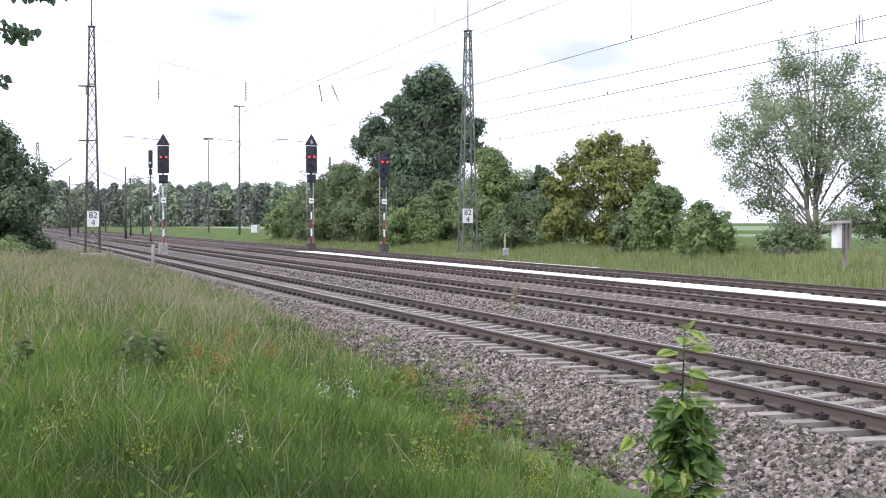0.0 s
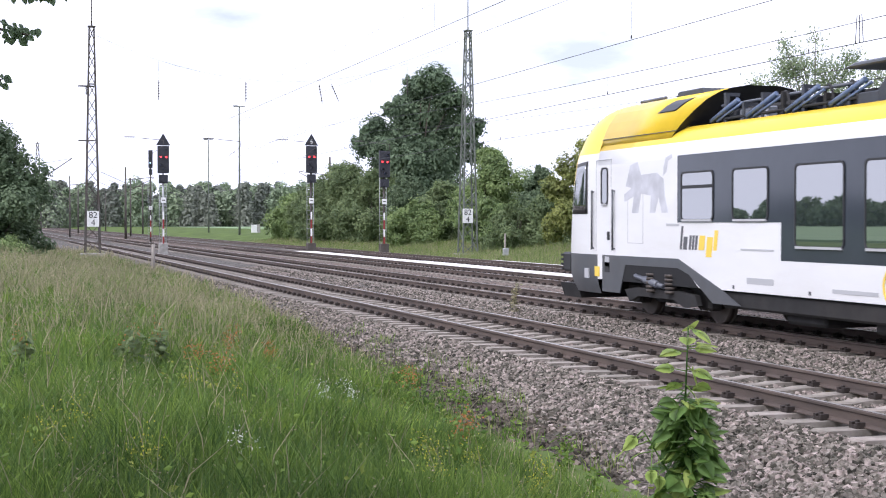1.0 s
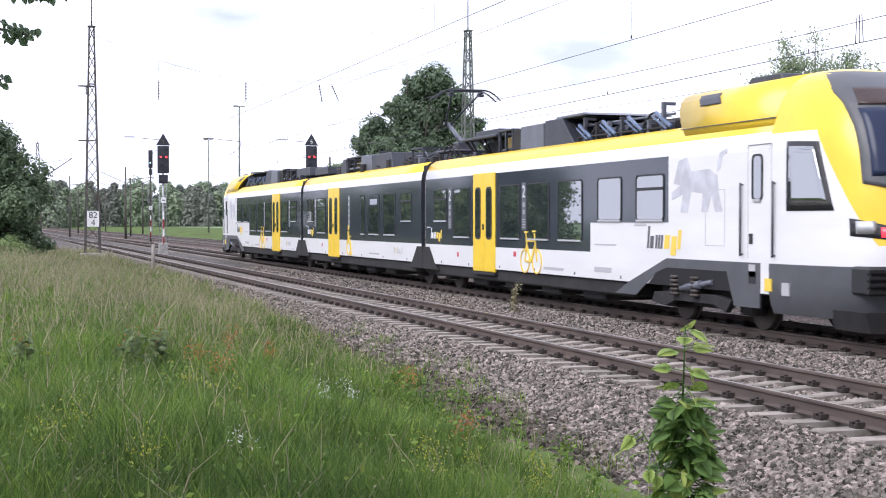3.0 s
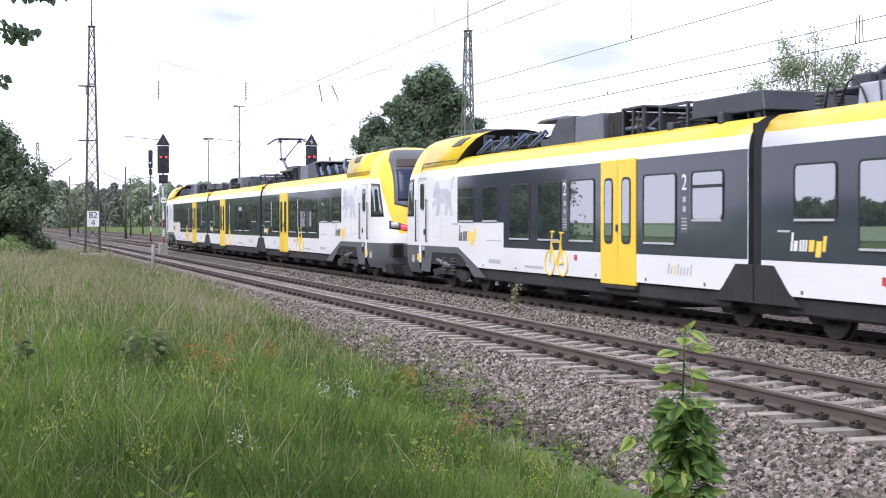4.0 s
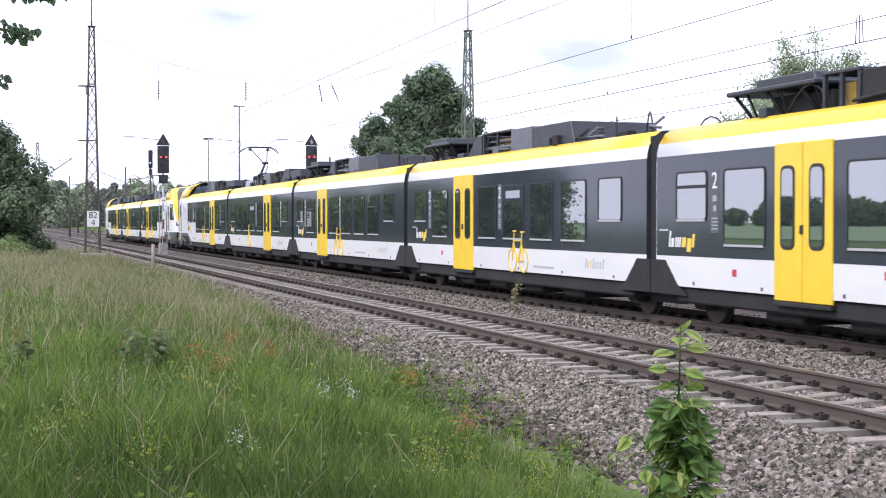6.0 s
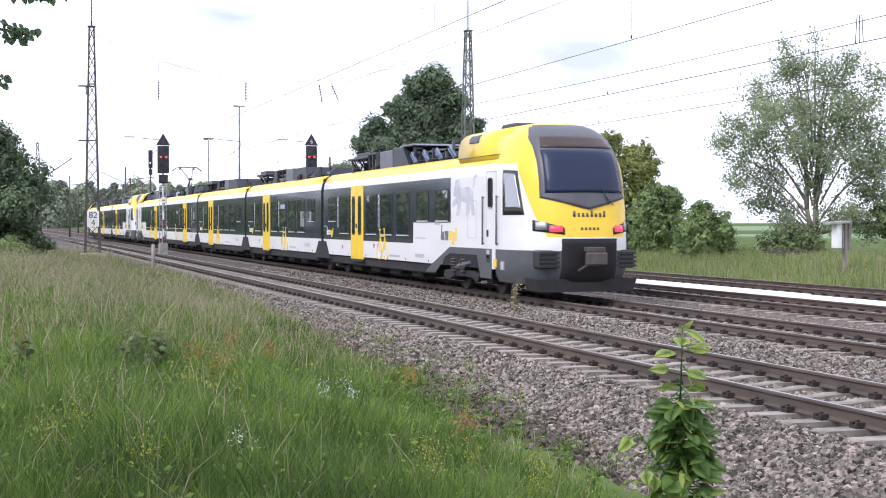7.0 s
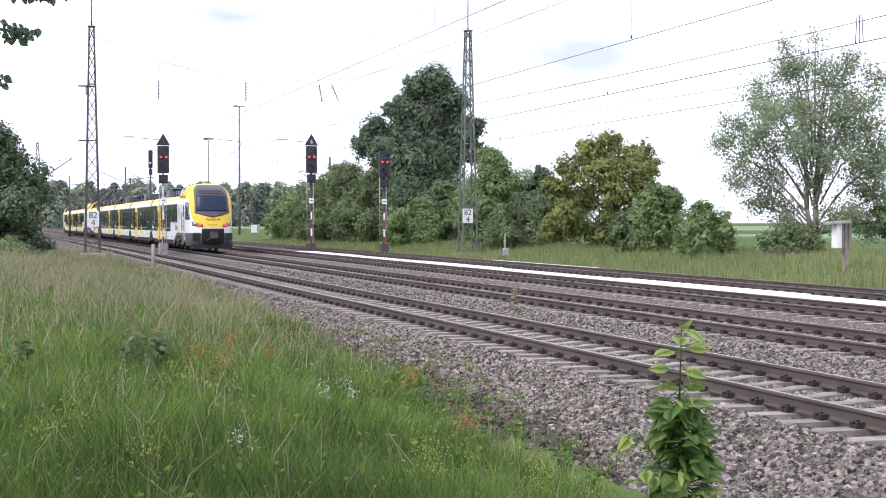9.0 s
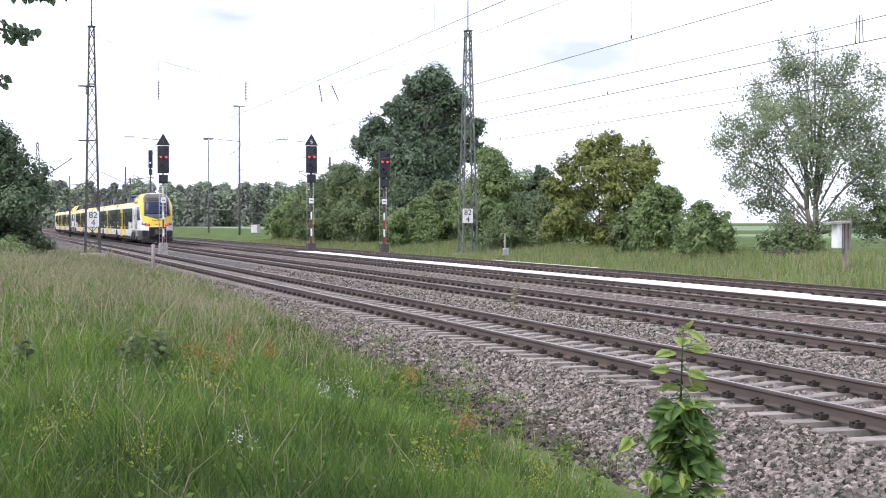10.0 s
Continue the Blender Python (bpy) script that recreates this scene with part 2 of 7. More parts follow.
def prism(bm, pts, axis, lo, hi, mi=0):
    """A flat outline pushed from lo to hi along an axis: "x" takes (y, z) points, "y" (x, z), "z" (x, y)."""
    def at(p, t):
        return {"x": (t, p[0], p[1]), "y": (p[0], t, p[1]), "z": (p[0], p[1], t)}[axis]
    a = [bm.verts.new(at(p, lo)) for p in pts]
    b = [bm.verts.new(at(p, hi)) for p in pts]
    fs = [bm.faces.new(a), bm.faces.new(b[::-1])]
    k = len(pts)
    fs += [bm.faces.new((a[i], b[i], b[(i + 1) % k], a[(i + 1) % k])) for i in range(k)]
    bmesh.ops.recalc_face_normals(bm, faces=fs)
    for f in fs:
        f.material_index = mi


def lettering(name, text, size, material, parent, m, label=""):
    cu = bpy.data.curves.new(name, "FONT")
    cu.body, cu.size, cu.extrude = text, size, 0.002
    cu.align_x, cu.align_y = "CENTER", "CENTER"
    tmp = bpy.data.objects.new("tmp", cu)
    scene.collection.objects.link(tmp)
    me = bpy.data.meshes.new_from_object(tmp.evaluated_get(bpy.context.evaluated_depsgraph_get()))
    bpy.data.objects.remove(tmp)
    me.materials.clear()
    me.materials.append(material)
    ob = new(name, me)
    ob.parent = parent
    ob.matrix_basis = m
    return tagged(ob, label)

# ---- ground, ballast ----
T1, T2, T3, T4 = 8.75, 13.2, 17.6, 22.2


def ground_z(x, y):
    if x < 7.0:
        k = min(max((x - 0.5) / 5.0, 0), 1)
        z = 0.12 - 0.62 * k * k * (3 - 2 * k)
        return z + 0.05 * noise.noise((x * 0.7, y * 0.35, 0)) * (1 if x < 5 else 0.3)
    if x < 25.5:
        return -0.62
    rise = min(max((x - 26) / 6.0, 0), 1)
    return -0.32 + 0.55 * rise * rise * (3 - 2 * rise) + 0.06 * noise.noise((x * 0.3, y * 0.2, 3)) * (1 if x < 60 else 0)


def make_ground():
    xs = [-3000, -1200, -500, -200, -90, -50, -30, -20] + [-14 + i * 0.75 for i in range(28)] + [7.2, 9, 14, 20, 25.2, 25.8, 26.5, 27.5, 29, 31, 34, 38, 45, 55, 70, 100, 160, 300, 600, 1300, 3000]
    ys = [-3000, -1000, -300, -100, -50, -25, -12, -6] + [i * 1.0 for i in range(0, 40)] + [40 + i * 4 for i in range(30)] + [165, 190, 220, 260, 320, 400, 600, 1000, 1800, 3000]
    verts = [(x, y, ground_z(x, y)) for y in ys for x in xs]
    w = len(xs)
    faces = [(j * w + i, j * w + i + 1, (j + 1) * w + i + 1, (j + 1) * w + i) for j in range(len(ys) - 1) for i in range(w - 1)]
    ob = mesh_object("ground", verts, faces, [M_SOIL], smooth=True)
    tagged(ob, "green meadow ground sloping down to the railway line", "ground", kind="structure")
    # field beyond the hedge
    bm = bmesh.new()
    box(bm, 60, 1500, 225, 480, 0.1, 0.34)
    box(bm, 75, 1500, -300, 150, 0.1, 0.36)
    # unseen slab behind the camera, added to lighten the train's window reflections
    box(bm, -1500, -45, -600, 900, 0.0, 0.3)
    ob = part("field", bm, shader("young_crop", (0.17, 0.25, 0.14), 0.9, color2=(0.22, 0.29, 0.16), scale=0.06, bump=0.4, bump_scale=3, spec=0.1), None)
    tagged(ob, "flat field of young green crop behind the railway, with an added unseen slab behind the camera", "field", kind="structure")


def make_ballast():
    prof = [(4.6, -0.64), (5.2, -0.5), (6.2, -0.4), (7.0, -0.24), (7.35, -0.225), (10.2, -0.225), (11.0, -0.23), (11.7, -0.2), (14.7, -0.2),
            (15.4, -0.23), (16.0, -0.2), (18.45, -0.2), (19.5, -0.22), (21.0, -0.2), (24.0, -0.22), (24.7, -0.3), (25.9, -0.6)]
    ys = [-60, -20, 0] + [i * 2.0 for i in range(1, 60)] + [130, 150, 180, 220, 300, 420, 700]
    verts, faces, idx = [], [], []
    w = len(prof)
    for y in ys:
        for x, z in prof:
            edge = 0.35 * noise.noise((0, y * 0.4, 7)) if x < 6 else 0
            verts.append((x + edge, y, z + 0.03 * noise.noise((x * 2, y * 0.9, 1)) * (1 if x < 7.1 else 0.35)))
    for j in range(len(ys) - 1):
        for i in range(w - 1):
            faces.append((j * w + i, j * w + i + 1, (j + 1) * w + i + 1, (j + 1) * w + i))
            idx.append(2 if prof[i][0] < 5.9 else 1 if 14.9 < (prof[i][0] + prof[i + 1][0]) / 2 < 18.0 or prof[i][0] > 21 else 0)
    ob = mesh_object("ballast_bed", verts, faces, [M_BALLAST, M_RUSTBED, M_DIRTBED], index=idx, smooth=True)
    tagged(ob, "grey crushed-stone ballast bed under the tracks", "ballast", kind="structure")


def scatter_stones(name, spots, label, mat, seed=5):
    """Loose stones: jittered blocks, joined."""
    rng = np.random.default_rng(seed)
    cube = np.array([(-1, -1, -1), (1, -1, -1), (1, 1, -1), (-1, 1, -1), (-1, -1, 1), (1, -1, 1), (1, 1, 1), (-1, 1, 1)], float)
    quad = np.array([(0, 3, 2, 1), (4, 5, 6, 7), (0, 1, 5, 4), (1, 2, 6, 5), (2, 3, 7, 6), (3, 0, 4, 7)])
    n = len(spots)
    size = rng.uniform(0.012, 0.034, (n, 1, 1)) * np.array([1.25, 1.0, 0.8])
    v = cube[None] * size * rng.uniform(0.55, 1.15, (n, 8, 3))
    q = rng.normal(size=(n, 4))
    q /= np.linalg.norm(q, axis=1, keepdims=True)
    a, b, c, d = q.T
    rot = np.stack([np.stack([1 - 2 * (c * c + d * d), 2 * (b * c - d * a), 2 * (b * d + c * a)], -1),
                    np.stack([2 * (b * c + d * a), 1 - 2 * (b * b + d * d), 2 * (c * d - b * a)], -1),
                    np.stack([2 * (b * d - c * a), 2 * (c * d + b * a), 1 - 2 * (b * b + c * c)], -1)], 1)
    v = np.einsum("nij,nkj->nki", rot, v) + np.array(spots)[:, None, :]
    f = quad[None] + (np.arange(n) * 8)[:, None, None]
    ob = mesh_object(name, v.reshape(-1, 3).tolist(), f.reshape(-1, 4).tolist(), [mat])
    return tagged(ob, label, "ballast stones", kind="stuff")


def bed_z(x):
    xs = [4.6, 5.2, 6.2, 7.0, 7.35, 10.3, 11.0, 11.7, 14.7]
    zs = [-0.64, -0.5, -0.4, -0.24, -0.195, -0.2, -0.23, -0.2, -0.2]
    return float(np.interp(x, xs, zs))


def margin_x(y):
    """Where the soiled stones at the meadow's edge give way to clean ballast."""
    return float(np.interp(y, [6, 10.5, 12.5, 14, 16, 20, 24, 40], [5.1, 5.3, 5.75, 6.05, 6.15, 6.3, 6.3, 6.6])) + 0.25 * noise.noise((0, y * 0.8, 3))


def make_stones():
    rng = np.random.default_rng(11)
    spots, soiled = [], []
    def fill(x0, x1, y0, y1, per):
        n = int((x1 - x0) * (y1 - y0) * per)
        for x, y in zip(rng.uniform(x0, x1, n), rng.uniform(y0, y1, n)):
            if abs(abs(x - T1) - 0.75) < 0.1 or abs(abs(x - T2) - 0.75) < 0.1:
                continue
            if abs(x - T1) < 1.36 and abs((y - 4.0 + 0.3025) % 0.605 - 0.3025) < 0.155:
                continue
            dirty = x + rng.normal() * 0.16 < margin_x(y)
            if dirty and noise.noise((x * 1.6, y * 1.6, 9)) < -0.18:
                continue
            (soiled if dirty else spots).append((x, y, bed_z(x) + rng.uniform(-0.012, 0.014) - 0.008 * dirty - 0.03 * (abs(x - T1) < 1.36)))
    fill(4.2, 5.5, 7, 20, 330)
    fill(5.5, 7.6, 9, 18, 950)
    fill(5.5, 7.6, 18, 32, 520)
    fill(5.9, 7.6, 32, 50, 150)
    fill(7.6, 12.2, 12, 24, 420)
    fill(7.6, 12.2, 24, 40, 200)
    fill(7.6, 12.2, 40, 62, 80)
    fill(12.4, 15.5, 16, 34, 110)
    fill(12.4, 15.5, 34, 60, 50)
    scatter_stones("ballast_stones", spots, "loose grey and brownish crushed stones beside the rails", M_STONE)
    scatter_stones("soiled_stones", soiled, "dark soil-stained stones along the meadow's edge", M_SOILSTONE, 8)


# ---- tracks ----
RAIL = [(-0.07, -0.16), (0.07, -0.16), (0.07, -0.148), (0.012, -0.128), (0.01, -0.045), (0.034, -0.034), (0.035, -0.012), (0.026, 0.0),
        (-0.026, 0.0), (-0.035, -0.012), (-0.034, -0.034), (-0.01, -0.045), (-0.012, -0.128), (-0.07, -0.148)]


def make_track(name, x, near, label):
    tr = thing(name, (x, 0, 0), label, "railway track", kind="structure")
    for side in (-0.7525, 0.7525):
        k = len(RAIL)
        verts = [(side + px, y, pz) for y in (-40, 700) for px, pz in RAIL]
        faces = [(i, (i + 1) % k, k + (i + 1) % k, k + i) for i in range(k)] + [tuple(range(k))[::-1], tuple(range(k, 2 * k))]
        idx = [1 if i == 7 else 0 for i in range(k)] + [0, 0]
        mesh_object("rail", verts, faces, [M_RAILSIDE, M_RAILTOP], tr, idx)
    # sleepers, each its own piece; those far off are joined
    prof = [(-1.3, -0.27), (-1.3, -0.185), (-1.26, -0.165), (-0.45, -0.165), (-0.3, -0.185), (0.3, -0.185), (0.45, -0.165), (1.26, -0.165), (1.3, -0.185), (1.3, -0.27)]
    bm = bmesh.new()
    prism(bm, prof, "y", -0.12, 0.12)
    first = part("sleeper", bm, M_SLEEPER, tr)
    count = 230 if near else 150
    start = 4.0 if near else 12.0
    for i in range(1, count):
        ob = new("sleeper", first.data)
        ob.parent = tr
        ob.location = (random.uniform(-0.012, 0.012), start + i * 0.605, random.uniform(-0.006, 0.004))
        ob.rotation_euler = (0, 0, random.uniform(-0.008, 0.008))
    first.location = (0, start, 0)
    # spring clips
    verts, faces = [], []
    quad = [(0, 3, 2, 1), (4, 5, 6, 7), (0, 1, 5, 4), (1, 2, 6, 5), (2, 3, 7, 6), (3, 0, 4, 7)]
    for i in range(count):
        y = start + i * 0.605
        for rail in (-0.7525, 0.7525):
            for s in (-1, 1):
                cx = rail + s * 0.1
                for (dy, hx, hy, z0, z1) in ((-0.045, 0.045, 0.022, -0.165, -0.105), (0.045, 0.045, 0.022, -0.165, -0.105), (0, 0.05, 0.06, -0.165, -0.13), (0, 0.016, 0.016, -0.14, -0.085)):
                    b = len(verts)
                    verts += [(cx + ax * hx, y + dy + ay * hy, z) for z in (z0, z1) for ax, ay in ((-1, -1), (1, -1), (1, 1), (-1, 1))]
                    faces += [tuple(b + q for q in f) for f in quad]
    tagged(mesh_object("rail_clips", verts, faces, [M_CLIP], tr), "dark iron spring clips holding the rails", kind="stuff")
    return tr


def make_path():
    ob = thing("service_path", (0, 0, 0), "pale bright concrete strip between two tracks", "path", kind="structure")
    spans = [(8, 20), (20, 31), (31, 42), (42, 53), (53, 64), (64, 76), (76, 88)]
    for i, (a, b) in enumerate(spans):
        bm = bmesh.new()
        box(bm, 18.62, 20.35 - 0.12 * (i > 2), a + 0.02, b - 0.02, -0.3, -0.055 - 0.02 * (i % 2), 0.015)
        part("slab", bm, M_PATH, ob)
    ob2 = thing("edge_strip", (0, 0, 0), "pale gravel strip along the outer track", "path", kind="structure")
    for a, b, x0, x1 in ((10, 40, 24.0, 24.6), (55, 68, 24.2, 25.4), (84, 96, 24.2, 24.9)):
        bm = bmesh.new()
        box(bm, x0, x1, a, b, -0.4, -0.17, 0.02)
        part("slab", bm, M_PATH, ob2)


# ---- masts, wires ----
def lattice_mast(at, height, wide, deep, mat, label, base=True, panels=0):
    m = thing("catenary_mast", at, label, "railway mast", "overhead line masts")
    top = 0.32
    hx, hy = wide / 2, deep / 2
    def corner(sx, sy, z):
        k = 1 - (1 - top) * z / height
        return Vector((sx * hx * k, sy * hy * k, z))
    for sx in (-1, 1):
        for sy in (-1, 1):
            bm = bmesh.new()
            bar(bm, corner(sx, sy, -0.4), corner(sx, sy, height), 0.062, 0.05, 4)
            part("leg", bm, mat, m)
    bm = bmesh.new()
    n = panels or int(height / 0.75)
    for face in range(4):
        for i in range(n):
            z0, z1 = i * height / n, (i + 1) * height / n
            c = [(-1, -1), (1, -1), (1, 1), (-1, 1)]
            a, b = c[face], c[(face + 1) % 4]
            if i % 2:
                a, b = b, a
            bar(bm, corner(*a, z0), corner(*b, z1), 0.03, None, 4)
            if i == 0 or i % 4 == 0:
                bar(bm, corner(*a, z0), corner(*b, z0), 0.025, None, 4)
    part("bracing", bm, mat, m)
    if base:
        bm = bmesh.new()
        box(bm, -hx - 0.25, hx + 0.25, -hy - 0.25, hy + 0.25, -0.7, 0.02, 0.03)
        part("foundation", bm, M_CONC, m)
    bm = bmesh.new()
    box(bm, -hx * top - 0.08, hx * top + 0.08, -hy * top - 0.08, hy * top + 0.08, height, height + 0.07, 0.01)
    bar(bm, (0, 0, height), (0, 0, height + 0.25), 0.05)
    part("cap", bm, mat, m)
    return m


def km_sign(mast, z, y, x=0.0):
    bm = bmesh.new()
    box(bm, -0.33, 0.33, -0.012, 0.012, -0.44, 0.44, 0.006)
    s = part("sign", bm, M_WHITE, mast, "white kilometre board with black figures")
    s.matrix_basis = pose(x, y, z)
    for text, dz in (("82", 0.2), ("4", -0.22)):
        lettering("figure", text, 0.48, M_INK, s, pose(0, -0.016, dz, 90, 0, 0))


def wire(bm, a, b, r=0.012, sag=0.0, n=1):
    """One unbroken cable from a to b, hanging by sag."""
    a, b = Vector(a), Vector(b)
    u = (b - a).orthogonal().normalized()
    w = (b - a).normalized().cross(u)
    last = None
    for i in range(n + 1):
        t = i / n
        p = a.lerp(b, t) - Vector((0, 0, sag * 4 * t * (1 - t)))
        cut = [bm.verts.new(p + (u * math.cos(k * math.pi / 2) + w * math.sin(k * math.pi / 2)) * r) for k in range(4)]
        if last:
            for k in range(4):
                bm.faces.new((last[k], last[(k + 1) % 4], cut[(k + 1) % 4], cut[k]))
        last = cut


def tube(bm, pts, r, n=5):
    """One bent hose along a line of places."""
    last = None
    for i, p in enumerate(pts):
        d = (pts[min(i + 1, len(pts) - 1)] - pts[max(i - 1, 0)]).normalized()
        u = d.cross(Vector((1, 0, 0.01))).normalized()
        w = d.cross(u)
        cut = [bm.verts.new(p + (u * math.cos(k * math.tau / n) + w * math.sin(k * math.tau / n)) * r) for k in range(n)]
        if last:
            for k in range(n):
                bm.faces.new((last[k], last[(k + 1) % n], cut[(k + 1) % n], cut[k])).smooth = True
        last = cut


def insulator(bm, a, b, r=0.05):
    a, b = Vector(a), Vector(b)
    bar(bm, a, b, 0.02, None, 6)
    for i in range(6):
        p, q = a.lerp(b, 0.1 + i * 0.14), a.lerp(b, 0.16 + i * 0.14)
        bar(bm, p, q, r, r * 0.6, 8)


MAST_Y = 80.0


def make_overhead():
    for x, r, zc, low, z_top in ((T1, 0.006, 5.76, 1.0, 7.3), (T2, 0.0075, 5.74, 0.3, 7.4), (T3, 0.0115, 5.62, 1.35, 7.4), (T4, 0.0115, 5.58, 1.35, 7.3)):
        line = thing("overhead_line", (x, 0, 0), "thin dark contact wire and carrier cable above a track", "overhead line", "overhead lines")
        bm = bmesh.new()
        wire(bm, (0.0, -60, zc), (0.1, MAST_Y, zc), r)
        wire(bm, (0.1, MAST_Y, zc), (-0.2, 146, 5.6), 0.008)
        wire(bm, (-0.2, 146, 5.6), (0.2, 420, 5.6), 0.008)
        part("contact_wire", bm, M_WIRE, line)
        for a, b, sag in ((-26, MAST_Y, low), (MAST_Y, 146, 0.9), (146, 212, 0.9)):
            bm = bmesh.new()
            wire(bm, (0, a, z_top), (0, b, z_top), r * 0.75 if x > T1 else r * 0.4, sag, 14)
            part("carrier_cable", bm, M_WIRE, line)
        bm = bmesh.new()
        for a, b, sag in ((-26, MAST_Y, low), (MAST_Y, 146, 0.9)):
            for i in range(1, 10):
                t = i / 10
                wire(bm, (0, a + (b - a) * t, zc), (0, a + (b - a) * t, z_top - 4 * sag * t * (1 - t)), 0.0025)
                if x > T1:
                    bar(bm, (0, a + (b - a) * t, zc), (0, a + (b - a) * t, zc + 0.08), 0.018, None, 5)
        tagged(part("droppers", bm, M_WIRE, line), kind="stuff")
    jumper = thing("jumper_loop", (T3, 25.1, 0), "thin looped jumper cable between carrier and contact wire", "jumper cable")
    for dy in (-0.14, 0.0, 0.14):
        bm = bmesh.new()
        wire(bm, (0, dy, 5.6), (0, dy * 0.6, 6.2), 0.009)
        part("strand", bm, M_WIRE, jumper)
    span = thing("head_span", (0, MAST_Y, 0), "cross-span cables with insulators hung between two lattice masts", "cross span")
    xl, xr = 5.7, 27.9
    bm = bmesh.new()
    wire(bm, (xl, 0, 12.4), (xr, 0, 12.9), 0.009, 2.6, 14)
    part("carrying_cable", bm, M_WIRE, span)
    for z in (7.9, 6.65):
        bm = bmesh.new()
        wire(bm, (xl, 0, z), (xr, 0, z), 0.004)
        part("cross_wire", bm, M_WIRE, span)
    for x0, z0, x1, z1 in ((9.4, 9.9, 9.4, 8.8), (14.4, 10.0, 14.4, 8.8), (18.75, 10.0, 18.95, 8.8), (19.5, 10.0, 19.95, 9.0), (24.2, 10.6, 24.2, 9.5)):
        bm = bmesh.new()
        insulator(bm, (x0, 0, z0), (x1, 0, z1), 0.06)
        part("insulator", bm, M_INSUL, span)
        bm = bmesh.new()
        k = (x0 - xl) / (xr - xl)
        wire(bm, (x0, 0, z0), (x0, 0, 12.4 + 0.5 * k - 2.6 * 4 * k * (1 - k)), 0.006)
        part("hanger", bm, M_WIRE, span)
        bm = bmesh.new()
        wire(bm, (x1, 0, z1), (x1, 0, 7.9), 0.004)
        part("hanger", bm, M_WIRE, span)
    for x in (T1, T2, T3, T4):
        bm = bmesh.new()
        insulator(bm, (x - 1.3, 0, 6.65), (x - 0.65, 0, 6.65), 0.05)
        part("insulator", bm, M_INSUL, span)
        bm = bmesh.new()
        bar(bm, (x - 0.4, 0, 6.6), (x + 0.9, 0, 6.5), 0.018, None, 6)
        bar(bm, (x + 0.9, 0, 6.5), (x + 0.9, 0, 6.2), 0.018, None, 6)
        bar(bm, (x + 0.9, 0, 6.2), (x + 0.2, 0, 5.66), 0.012, None, 6)
        part("steady_arm", bm, M_STEEL, span)


